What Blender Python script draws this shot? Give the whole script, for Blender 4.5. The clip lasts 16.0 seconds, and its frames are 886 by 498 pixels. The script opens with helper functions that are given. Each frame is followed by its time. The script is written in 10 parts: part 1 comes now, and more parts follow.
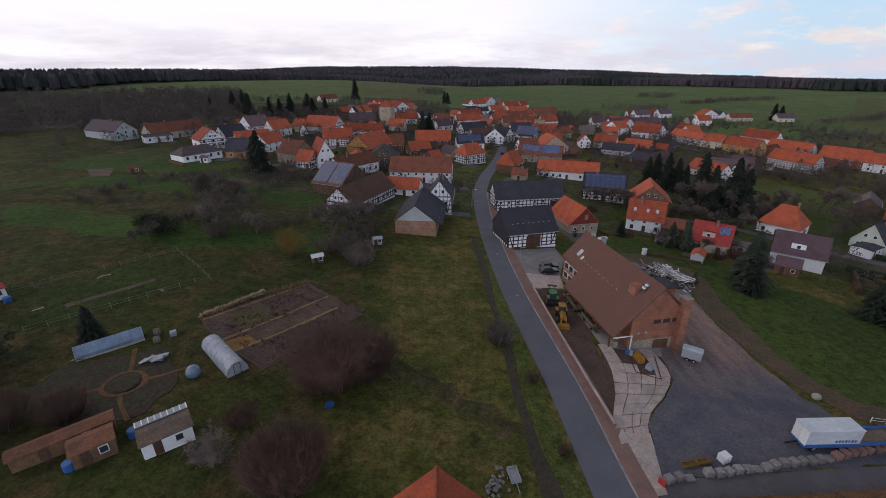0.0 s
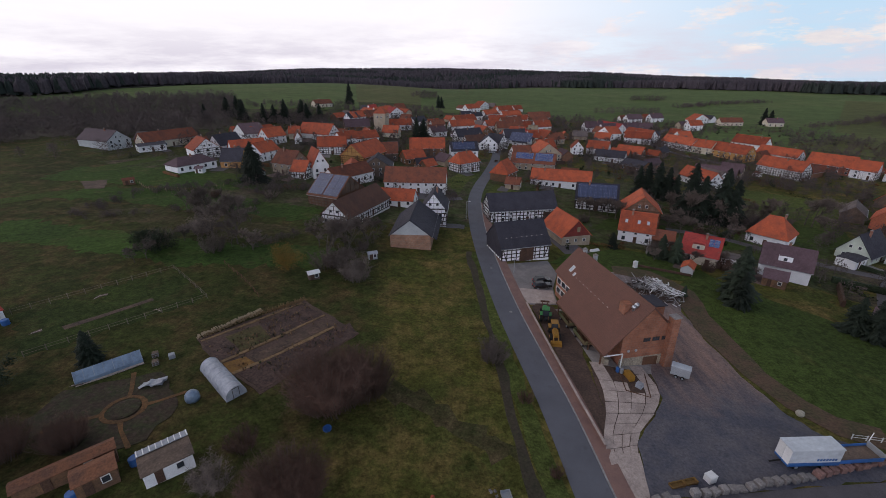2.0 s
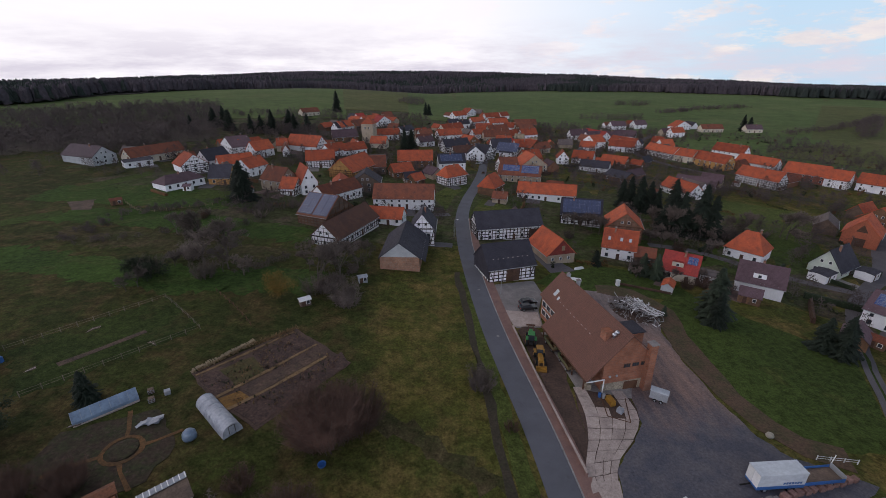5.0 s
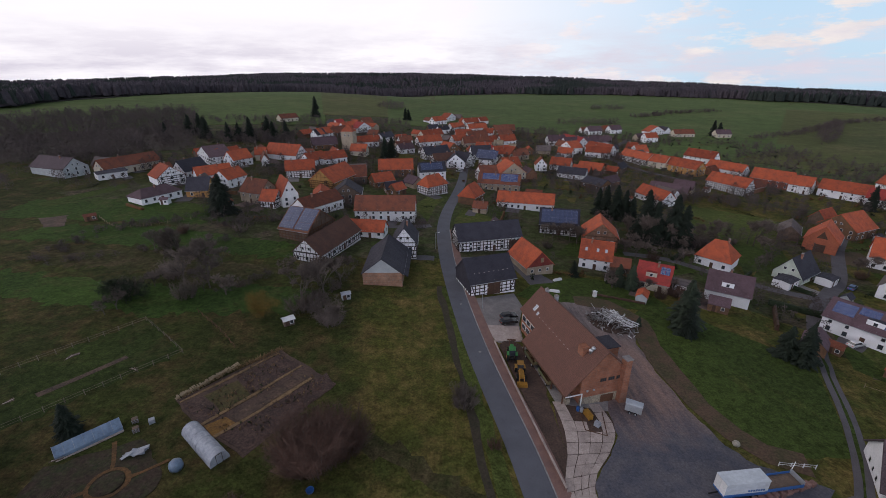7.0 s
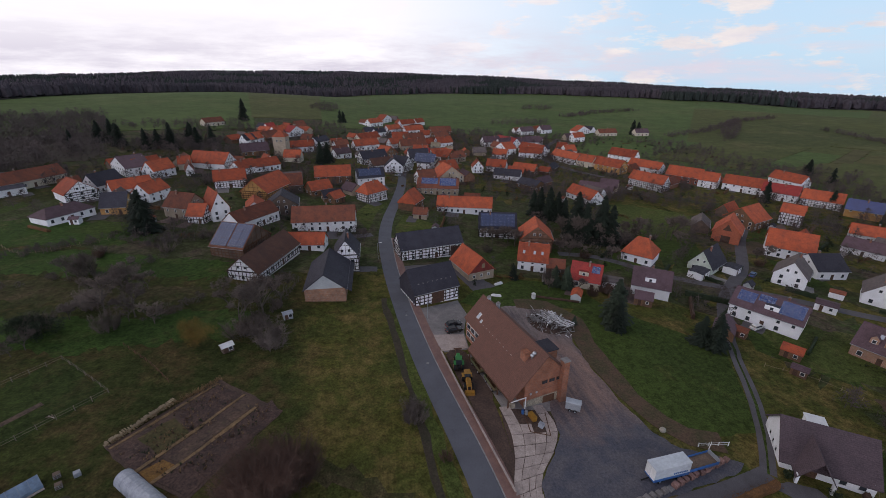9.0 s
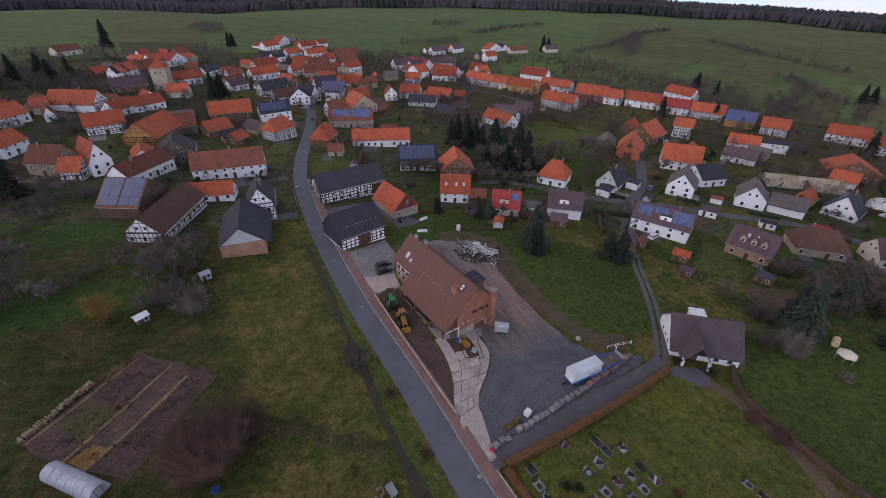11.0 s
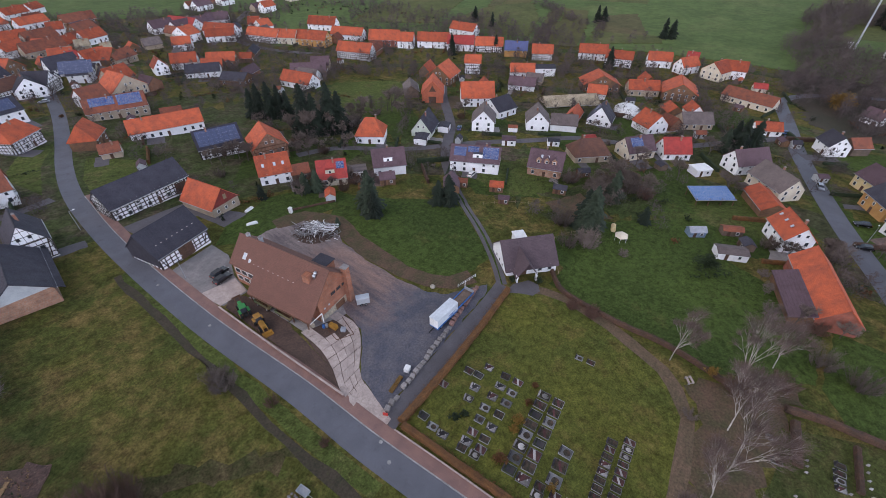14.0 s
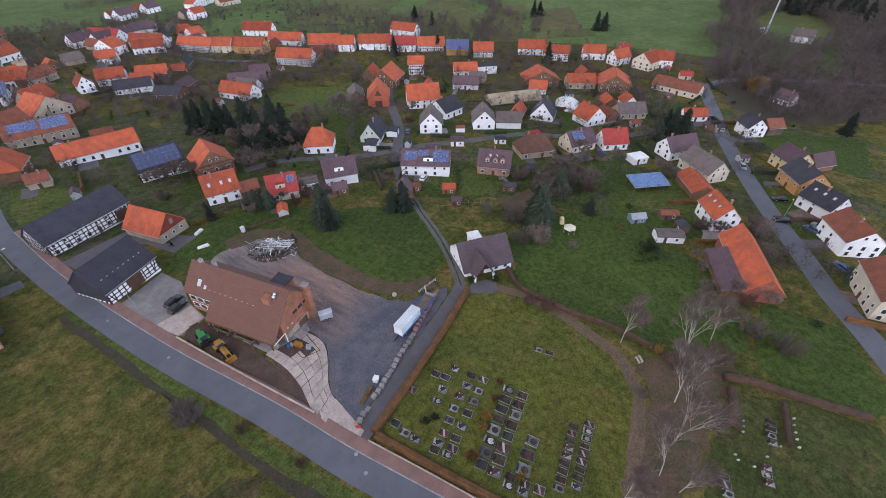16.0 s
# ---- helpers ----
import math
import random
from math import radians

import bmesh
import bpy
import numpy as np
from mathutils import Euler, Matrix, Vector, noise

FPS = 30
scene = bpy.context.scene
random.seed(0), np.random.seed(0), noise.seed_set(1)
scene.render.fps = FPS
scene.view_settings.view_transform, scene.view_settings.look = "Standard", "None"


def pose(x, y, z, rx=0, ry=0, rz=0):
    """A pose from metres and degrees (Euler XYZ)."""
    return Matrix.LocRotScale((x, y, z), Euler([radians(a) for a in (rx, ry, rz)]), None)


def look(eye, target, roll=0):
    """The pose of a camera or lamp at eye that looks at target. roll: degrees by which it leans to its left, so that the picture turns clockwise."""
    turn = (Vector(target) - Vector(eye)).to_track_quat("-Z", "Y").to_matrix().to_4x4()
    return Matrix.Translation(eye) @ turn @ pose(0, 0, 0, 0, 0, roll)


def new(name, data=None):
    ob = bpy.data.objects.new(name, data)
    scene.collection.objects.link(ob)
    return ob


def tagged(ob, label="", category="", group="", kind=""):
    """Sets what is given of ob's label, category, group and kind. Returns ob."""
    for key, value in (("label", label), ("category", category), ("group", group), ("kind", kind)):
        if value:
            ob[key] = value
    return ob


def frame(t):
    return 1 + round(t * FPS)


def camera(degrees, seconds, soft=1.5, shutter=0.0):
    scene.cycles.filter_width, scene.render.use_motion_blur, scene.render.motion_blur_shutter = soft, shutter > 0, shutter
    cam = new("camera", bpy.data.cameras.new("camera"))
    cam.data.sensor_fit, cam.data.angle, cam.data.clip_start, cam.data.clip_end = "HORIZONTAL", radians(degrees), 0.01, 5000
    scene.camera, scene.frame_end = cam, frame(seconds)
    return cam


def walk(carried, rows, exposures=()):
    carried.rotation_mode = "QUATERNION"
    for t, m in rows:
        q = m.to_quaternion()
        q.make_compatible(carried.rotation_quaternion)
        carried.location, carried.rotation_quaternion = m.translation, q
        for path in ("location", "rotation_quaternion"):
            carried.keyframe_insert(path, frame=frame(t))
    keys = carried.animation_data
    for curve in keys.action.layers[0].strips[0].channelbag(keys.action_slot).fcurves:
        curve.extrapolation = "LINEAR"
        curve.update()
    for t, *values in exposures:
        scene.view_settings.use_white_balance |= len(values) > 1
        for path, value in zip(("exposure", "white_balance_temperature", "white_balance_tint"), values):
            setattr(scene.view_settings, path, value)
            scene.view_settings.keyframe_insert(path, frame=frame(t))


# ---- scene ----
cam = camera(92.0, 16.0, soft=0.62)
PATH = [
    (0, (0.000, 0.000, 42.993), (0.000, 36.819, 27.361), -0.10),
    (0.5, (-0.036, 0.036, 43.945), (0.107, 36.850, 28.302), -0.06),
    (1, (-0.049, 0.066, 44.874), (0.162, 36.889, 29.255), -0.07),
    (1.5, (-0.015, 0.053, 45.816), (0.323, 36.882, 30.209), -0.08),
    (2, (0.062, 0.042, 46.773), (0.543, 36.881, 31.198), -0.10),
    (2.5, (0.154, 0.005, 47.773), (0.786, 36.857, 32.232), -0.16),
    (3, (0.235, -0.045, 48.800), (1.110, 36.814, 33.287), -0.19),
    (3.5, (0.276, -0.105, 49.854), (1.281, 36.755, 34.351), -0.15),
    (4, (0.288, -0.143, 50.904), (1.430, 36.713, 35.401), -0.17),
    (6.5, (0.226, -0.574, 56.372), (2.820, 36.219, 40.896), -0.07),
    (7, (0.190, -0.676, 57.494), (3.404, 36.086, 42.059), -0.00),
    (7.5, (0.184, -0.764, 58.598), (3.990, 35.937, 43.153), 0.07),
    (8, (0.187, -0.785, 59.613), (4.525, 35.868, 44.195), 0.15),
    (8.5, (0.197, -0.715, 60.519), (6.122, 35.730, 45.136), 0.22),
    (8.7, (0.204, -0.641, 60.828), (7.244, 35.610, 45.456), 0.33),
    (10.8, (0.367, 0.682, 63.518), (13.840, 32.116, 42.773), 0.19),
    (11, (0.382, 0.801, 63.788), (14.527, 31.423, 42.289), 0.43),
    (11.5, (0.428, 1.064, 64.515), (16.784, 29.666, 41.835), 0.51),
    (12, (0.438, 1.237, 65.308), (18.680, 27.950, 41.778), 0.39),
    (12.5, (0.429, 1.302, 66.158), (20.443, 26.121, 42.004), 0.37),
    (13, (0.443, 1.290, 67.049), (22.351, 23.979, 42.448), 0.24),
    (13.5, (0.511, 1.184, 67.950), (23.452, 22.490, 43.055), 0.09),
    (14, (0.591, 1.024, 68.855), (24.501, 20.930, 43.714), -0.08),
    (14.5, (0.722, 0.775, 69.774), (25.472, 19.461, 44.510), -0.28),
    (15, (0.796, 0.551, 70.668), (25.902, 18.587, 45.282), -0.39),
    (15.5, (0.796, 0.347, 71.549), (26.374, 17.617, 46.103), -0.56),
    (16, (0.767, 0.145, 72.453), (26.626, 16.937, 46.971), -0.76),
]
walk(cam, [(t, look(e, a, r)) for t, e, a, r in PATH],
     exposures=[(0.0, 0.0, 6400, 15), (8.6, 0.0, 6400, 15), (10.8, 0.34, 6150, 21), (12.5, 0.70, 6130, 18), (16.0, 1.09, 6100, 14)])

# ---- world and sun ----
SUN_EL, SUN_AZ = 24.0, -62.0          # degrees; azimuth from +y, to the left
world = bpy.data.worlds.new("sky")
scene.world = world
world.use_nodes = True
wn, wl = world.node_tree.nodes, world.node_tree.links
wn.clear()
w_out = wn.new("ShaderNodeOutputWorld")
w_bg = wn.new("ShaderNodeBackground")
w_sky = wn.new("ShaderNodeTexSky")
w_sky.sky_type, w_sky.sun_disc = "NISHITA", False
w_sky.sun_elevation, w_sky.sun_rotation = radians(SUN_EL), radians(SUN_AZ)
w_sky.air_density, w_sky.dust_density, w_sky.ozone_density = 1.0, 0.8, 2.0
w_co = wn.new("ShaderNodeTexCoord")
w_sep = wn.new("ShaderNodeSeparateXYZ")
wl.new(w_co.outputs["Generated"], w_sep.inputs[0])


def w_noise(scale, squash, detail, place):
    mp, nz = wn.new("ShaderNodeMapping"), wn.new("ShaderNodeTexNoise")
    mp.inputs["Scale"].default_value, mp.inputs["Location"].default_value = (1.0, 1.0, squash), place
    nz.inputs["Scale"].default_value, nz.inputs["Detail"].default_value, nz.inputs["Roughness"].default_value = scale, detail, 0.62
    wl.new(w_co.outputs["Generated"], mp.inputs["Vector"])
    wl.new(mp.outputs[0], nz.inputs["Vector"])
    return nz.outputs[0]


def w_ramp(fac, a, b, ca=(0, 0, 0, 1), cb=(1, 1, 1, 1)):
    rp = wn.new("ShaderNodeValToRGB")
    rp.color_ramp.elements[0].position, rp.color_ramp.elements[1].position = a, b
    rp.color_ramp.elements[0].color, rp.color_ramp.elements[1].color = ca, cb
    wl.new(fac, rp.inputs[0])
    return rp.outputs[0]


def w_mix(fac, a, b, kind="MIX"):
    mx = wn.new("ShaderNodeMixRGB")
    mx.blend_type = kind
    for slot, v in ((0, fac), (1, a), (2, b)):
        if isinstance(v, float):
            mx.inputs[slot].default_value = v
        elif isinstance(v, tuple):
            mx.inputs[slot].default_value = (*v, 1)
        else:
            wl.new(v, mx.inputs[slot])
    return mx.outputs[0]


# clear sky in the gaps, pale veil towards the sun, broken warm-edged clouds away from it
w_clear = w_mix(0.85, w_mix(1.0, w_sky.outputs[0], (0.10, 0.11, 0.13), "MULTIPLY"), (0.59, 0.80, 0.95))
w_veil = w_ramp(w_sep.outputs["X"], 0.08, 0.60, (1, 1, 1, 1), (0, 0, 0, 1))
w_base = w_mix(w_veil, w_clear, (1.02, 1.0, 1.01))
w_puffs = w_ramp(w_noise(7.0, 3.2, 8.0, (0.35, 0.1, 0.2)), 0.51, 0.59)
w_tone = w_mix(w_ramp(w_noise(11.0, 3.0, 7.0, (0.1, 0.7, 0.0)), 0.35, 0.7), (0.96, 0.86, 0.77), (0.70, 0.66, 0.68))
w_sky2 = w_mix(w_mix(1.0, w_puffs, (0.85, 0.85, 0.85), "MULTIPLY"), w_base, w_mix(w_veil, w_tone, (1.0, 0.98, 1.0)))
# a low bank of lavender cloud above the hills
w_low = w_ramp(w_sep.outputs["Z"], 0.015, 0.10, (1, 1, 1, 1), (0, 0, 0, 1))
w_bank = w_mix(1.0, w_low, w_ramp(w_noise(4.0, 6.0, 8.0, (0.6, 0.2, 0.3)), 0.42, 0.64), "MULTIPLY")
w_sky3 = w_mix(w_bank, w_sky2, (0.72, 0.69, 0.76))
# unseen sky shapes the light: dimmed, bluer overhead; brightened behind the viewer for facing walls
w_high = w_ramp(w_sep.outputs["Z"], 0.14, 0.75, (1, 1, 1, 1), (0.17, 0.19, 0.235, 1))
w_side = wn.new("ShaderNodeVectorMath")
w_side.operation = "DOT_PRODUCT"
w_side.inputs[1].default_value = (-0.5, -0.866, 0.0)
wl.new(w_co.outputs["Generated"], w_side.inputs[0])
w_bright = w_ramp(w_side.outputs["Value"], 0.0, 0.85, (1, 1, 1, 1), (2.0, 2.05, 2.2, 1))
wl.new(w_mix(1.0, w_mix(1.0, w_sky3, w_high, "MULTIPLY"), w_bright, "MULTIPLY"), w_bg.inputs[0])
w_bg.inputs[1].default_value = 1.0
wl.new(w_bg.outputs[0], w_out.inputs[0])

sun_data = bpy.data.lights.new("sun", "SUN")
sun_data.energy, sun_data.angle, sun_data.color = 0.5, radians(25), (1.0, 0.9, 0.8)
sun = new("sun", sun_data)
SUN_WAY = Vector((math.sin(radians(SUN_AZ)) * math.cos(radians(SUN_EL + 20)), math.cos(radians(SUN_AZ)) * math.cos(radians(SUN_EL + 20)), math.sin(radians(SUN_EL + 20))))
sun.matrix_world = look(SUN_WAY * 300, (0, 0, 0))


# ---- ground shape ----
# direction in degrees east of the view ahead, height where the far wood begins, height of the ridge behind it
RISE = [(-180, 0, 10), (-60, 0, 2), (-36, 3, 14), (-25, 8, 22), (-14, 10, 33), (0, -5, 33), (6, 0, 29), (16, 3, 19), (30, 5, 2), (44, 5, -15), (55, -4, -26), (70, -14, -40), (110, -20, -30), (180, 0, 10)]

def ter(x, y):
    """Height of the ground: it falls to the east, rises slowly behind the village and climbs to the wooded ridge."""
    r = math.hypot(x, y)
    z = 0.9 - 10.5 * math.tanh(x / 150)
    q = (r - 280) / 20
    z += 0.03 * (r - 280) if q > 25 else 0.03 * 20 * math.log1p(math.exp(max(q, -30)))
    if r > 690:
        a = math.degrees(math.atan2(x, y))
        n = 0
        while n < len(RISE) - 2 and a > RISE[n + 1][0]:
            n += 1
        (a0, e0, h0), (a1, e1, h1) = RISE[n], RISE[n + 1]
        f = min(max((a - a0) / (a1 - a0), 0.0), 1.0)
        f = f * f * (3 - 2 * f)
        edge, top = e0 + (e1 - e0) * f, h0 + (h1 - h0) * f
        if r < 1100:
            k = (r - 690) / 410
            z = z + (edge - z) * k * k * (3 - 2 * k)
        else:
            k = min((r - 1100) / 900, 1.0)
            z = edge + (top - edge) * k * k * (3 - 2 * k) - 0.04 * max(0.0, r - 2050)
    return z


# ---- materials ----
def _mat(name):
    m = bpy.data.materials.new(name)
    m.use_nodes = True
    n, l = m.node_tree.nodes, m.node_tree.links
    return m, n, l, n["Principled BSDF"]


def _noise(n, l, vec, scale, detail=5.0, rough=0.6):
    t = n.new("ShaderNodeTexNoise")
    t.inputs["Scale"].default_value, t.inputs["Detail"].default_value = scale, detail
    t.inputs["Roughness"].default_value = rough
    l.new(vec, t.inputs["Vector"])
    return t.outputs[0]


def _ramp(n, l, fac, a, b, ca=(0, 0, 0), cb=(1, 1, 1)):
    r = n.new("ShaderNodeValToRGB")
    r.color_ramp.elements[0].position, r.color_ramp.elements[1].position = a, b
    r.color_ramp.elements[0].color, r.color_ramp.elements[1].color = (*ca, 1), (*cb, 1)
    l.new(fac, r.inputs[0])
    return r.outputs[0]


def _mix(n, l, fac, a, b, kind="MIX"):
    m = n.new("ShaderNodeMixRGB")
    m.blend_type = kind
    for i, v in ((0, fac), (1, a), (2, b)):
        if isinstance(v, (int, float)):
            m.inputs[i].default_value = v
        elif isinstance(v, tuple):
            m.inputs[i].default_value = (*v, 1)
        else:
            l.new(v, m.inputs[i])
    return m.outputs[0]


def surf(name, base, alt=None, rough=0.85, fine=6.0, broad=0.35, amount=0.55, bump=0.15, vary=0.12, metal=0.0, space="Object", stain=None, stain_at=(0.55, 0.75), gloss=0.3):
    """A rough surface: base colour broken by grain and by broad patches, with fine relief and a change from object to object."""
    m, n, l, p = _mat(name)
    co = n.new("ShaderNodeTexCoord")
    vec = n.new("ShaderNodeNewGeometry").outputs["Position"] if space == "World" else co.outputs[space]
    alt = alt or tuple(c * 0.6 for c in base)
    f1, f2 = _noise(n, l, vec, fine, 6.0, 0.65), _noise(n, l, vec, broad, 5.0, 0.6)
    c = _mix(n, l, _ramp(n, l, f2, 0.38, 0.64), base, alt)
    g = _ramp(n, l, f1, 0.25, 0.75, (1 - amount,) * 3, (1 + amount * 0.5,) * 3)
    c = _mix(n, l, 1.0, c, g, "MULTIPLY")
    if stain:
        f3 = _noise(n, l, vec, broad * 2.7, 8.0, 0.7)
        c = _mix(n, l, _ramp(n, l, f3, *stain_at), c, stain)
    if vary:
        oi = n.new("ShaderNodeObjectInfo")
        v = _ramp(n, l, oi.outputs["Random"], 0.0, 1.0, (1 - vary,) * 3, (1 + vary,) * 3)
        c = _mix(n, l, 1.0, c, v, "MULTIPLY")
    l.new(c, p.inputs["Base Color"])
    p.inputs["Roughness"].default_value, p.inputs["Metallic"].default_value = rough, metal
    p.inputs["Specular IOR Level"].default_value = gloss
    if bump:
        b = n.new("ShaderNodeBump")
        b.inputs["Strength"].default_value, b.inputs["Distance"].default_value = bump, 0.1
        l.new(f1, b.inputs["Height"])
        l.new(b.outputs[0], p.inputs["Normal"])
    return m


def tiles(name, base, alt=None, course=0.34, column=0.26, vary=0.16, rough=0.8, moss=0.25):
    """Roof covering: courses up the slope, columns along the ridge, weathering at two scales."""
    m, n, l, p = _mat(name)
    co = n.new("ShaderNodeTexCoord").outputs["Object"]
    alt = alt or tuple(c * 0.55 for c in base)
    waves = []
    for axis, size in (("X", column), ("Z", course * 0.7)):
        w = n.new("ShaderNodeTexWave")
        w.bands_direction, w.wave_profile = axis, "SIN" if axis == "X" else "SAW"
        w.inputs["Scale"].default_value = 2 * math.pi / size / 20
        w.inputs["Distortion"].default_value = 0.3
        l.new(co, w.inputs["Vector"])
        waves.append(w.outputs["Fac"])
    grain, patch = _noise(n, l, co, 5.0, 4.0), _noise(n, l, co, 0.45, 6.0, 0.65)
    c = _mix(n, l, _ramp(n, l, patch, 0.36, 0.68), base, alt)
    c = _mix(n, l, 1.0, c, _ramp(n, l, grain, 0.32, 0.68, (0.72,) * 3, (1.24,) * 3), "MULTIPLY")
    c = _mix(n, l, 0.35, c, _ramp(n, l, waves[1], 0.0, 0.35, (0.45,) * 3, (1,) * 3), "MULTIPLY")
    c = _mix(n, l, _ramp(n, l, _noise(n, l, co, 1.3, 9.0, 0.7), 0.6, 0.8, (0, 0, 0), (moss,) * 3), c, (0.06, 0.06, 0.035))
    oi = n.new("ShaderNodeObjectInfo")
    c = _mix(n, l, 1.0, c, _ramp(n, l, oi.outputs["Random"], 0, 1, (1 - vary, 1 - vary * 1.2, 1 - vary), (1 + vary, 1 + vary * 0.8, 1 + vary)), "MULTIPLY")
    l.new(c, p.inputs["Base Color"])
    p.inputs["Roughness"].default_value = rough
    p.inputs["Specular IOR Level"].default_value = 0.25
    h = _mix(n, l, 0.5, waves[0], waves[1], "ADD")
    b = n.new("ShaderNodeBump")
    b.inputs["Strength"].default_value, b.inputs["Distance"].default_value = 0.5, 0.05
    l.new(h, b.inputs["Height"])
    l.new(b.outputs[0], p.inputs["Normal"])
    return m


def masonry(name, brick, mortar, w=0.25, h=0.075, vary=0.1):
    m, n, l, p = _mat(name)
    co = n.new("ShaderNodeTexCoord").outputs["Object"]
    mp = n.new("ShaderNodeMapping")
    mp.inputs["Rotation"].default_value = (radians(90), 0, 0)
    l.new(co, mp.inputs["Vector"])
    t = n.new("ShaderNodeTexBrick")
    t.inputs["Scale"].default_value = 1.0
    t.inputs["Brick Width"].default_value, t.inputs["Row Height"].default_value = w, h
    t.inputs["Mortar Size"].default_value = 0.012
    t.inputs["Color1"].default_value = (*brick, 1)
    t.inputs["Color2"].default_value = (*[c * 0.7 for c in brick], 1)
    t.inputs["Mortar"].default_value = (*mortar, 1)
    l.new(mp.outputs[0], t.inputs["Vector"])
    c = _mix(n, l, 1.0, t.outputs[0], _ramp(n, l, _noise(n, l, co, 0.6, 7.0, 0.7), 0.3, 0.7, (0.6,) * 3, (1.2,) * 3), "MULTIPLY")
    l.new(c, p.inputs["Base Color"])
    p.inputs["Roughness"].default_value = 0.9
    return m


def grassy(name, green, dry, dark, scale=0.12, dry_at=(0.52, 0.72), detail=3.0, second=None):
    """Winter turf: green, straw-coloured and dark patches, tufts at fine scale."""
    m, n, l, p = _mat(name)
    vec = n.new("ShaderNodeNewGeometry").outputs["Position"]
    a, b, c3 = _noise(n, l, vec, scale, 8.0, 0.7), _noise(n, l, vec, scale * 0.23, 6.0, 0.6), _noise(n, l, vec, detail, 6.0, 0.75)
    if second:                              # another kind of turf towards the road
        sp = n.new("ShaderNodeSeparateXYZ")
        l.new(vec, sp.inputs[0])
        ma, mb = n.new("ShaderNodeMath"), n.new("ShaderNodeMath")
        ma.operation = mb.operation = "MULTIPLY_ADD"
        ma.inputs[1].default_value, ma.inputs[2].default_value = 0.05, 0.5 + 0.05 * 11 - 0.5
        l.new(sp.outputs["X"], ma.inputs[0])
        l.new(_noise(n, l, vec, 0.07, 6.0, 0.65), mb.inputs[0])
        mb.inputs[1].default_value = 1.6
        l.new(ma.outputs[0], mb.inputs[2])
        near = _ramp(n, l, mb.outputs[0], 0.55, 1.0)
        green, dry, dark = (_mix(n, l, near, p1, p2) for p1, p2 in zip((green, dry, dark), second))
    c = _mix(n, l, _ramp(n, l, b, 0.4, 0.62), green, dark)
    c = _mix(n, l, _ramp(n, l, a, *dry_at), c, dry)
    rug = 0.4 if detail < 1 else 1.0        # far fields are evenly sown
    c = _mix(n, l, 1.0, c, _ramp(n, l, c3, 0.3, 0.7, (1 - 0.55 * rug,) * 3, (1 + 0.5 * rug,) * 3), "MULTIPLY")
    c = _mix(n, l, 1.0, c, _ramp(n, l, _noise(n, l, vec, detail * 0.24, 7.0, 0.75), 0.34, 0.66, (1 - 0.48 * rug,) * 3, (1 + 0.42 * rug,) * 3), "MULTIPLY")
    c = _mix(n, l, _ramp(n, l, _noise(n, l, vec, detail * 0.5, 9.0, 0.8), 0.62, 0.78, (0, 0, 0), (0.5 * rug,) * 3), c, dry)
    l.new(c, p.inputs["Base Color"])
    p.inputs["Roughness"].default_value = 0.95
    p.inputs["Specular IOR Level"].default_value = 0.1
    bp = n.new("ShaderNodeBump")
    bp.inputs["Strength"].default_value, bp.inputs["Distance"].default_value = 0.6, 0.15
    l.new(c3, bp.inputs["Height"])
    l.new(bp.outputs[0], p.inputs["Normal"])
    return m


def glassy(name, base, rough=0.15, grid=None, metal=0.0):
    m, n, l, p = _mat(name)
    p.inputs["Roughness"].default_value, p.inputs["Metallic"].default_value = rough, metal
    p.inputs["Base Color"].default_value = (*base, 1)
    if grid:
        co = n.new("ShaderNodeTexCoord").outputs["Object"]
        t = n.new("ShaderNodeTexBrick")
        t.offset = 0.0
        t.inputs["Scale"].default_value = 1.0
        t.inputs["Brick Width"].default_value = t.inputs["Row Height"].default_value = grid
        t.inputs["Mortar Size"].default_value = 0.008
        t.inputs["Color1"].default_value = (*base, 1)
        t.inputs["Color2"].default_value = (*[c * 0.8 for c in base], 1)
        t.inputs["Mortar"].default_value = (0.35, 0.37, 0.42, 1)
        l.new(co, t.inputs["Vector"])
        l.new(t.outputs[0], p.inputs["Base Color"])
    return m


ROOF = {
    "orange": tiles("orange_tiles", (0.40, 0.092, 0.036), (0.22, 0.062, 0.034), vary=0.32, moss=0.4),
    "red": tiles("red_tiles", (0.34, 0.050, 0.040), (0.23, 0.042, 0.036)),
    "brown": tiles("brown_tiles", (0.21, 0.072, 0.038), (0.115, 0.05, 0.034), vary=0.25),
    "plum": tiles("plum_tiles", (0.115, 0.075, 0.085), (0.085, 0.055, 0.06)),
    "slate": tiles("slate_tiles", (0.050, 0.049, 0.060), (0.034, 0.033, 0.042), course=0.25, column=0.22),
    "greybrown": tiles("greybrown_tiles", (0.14, 0.115, 0.105), (0.095, 0.08, 0.075)),
    "blue": tiles("blue_tiles", (0.10, 0.125, 0.25), (0.09, 0.10, 0.18)),
    "hay": surf("straw_cover", (0.36, 0.30, 0.21), (0.22, 0.18, 0.12), fine=3.0, bump=0.5),
    "oldbrown": tiles("old_brown_tiles", (0.125, 0.060, 0.040), (0.080, 0.044, 0.034), vary=0.1),
    "pvgrey": tiles("brown_under_panels", (0.18, 0.08, 0.05)),
    "hall": tiles("hall_tiles", (0.150, 0.074, 0.055), (0.124, 0.063, 0.048), moss=0.06, vary=0.02),
}
ROOF["darkplum"] = tiles("dark_plum_tiles", (0.092, 0.066, 0.074), (0.070, 0.052, 0.058), vary=0.05, moss=0.1)
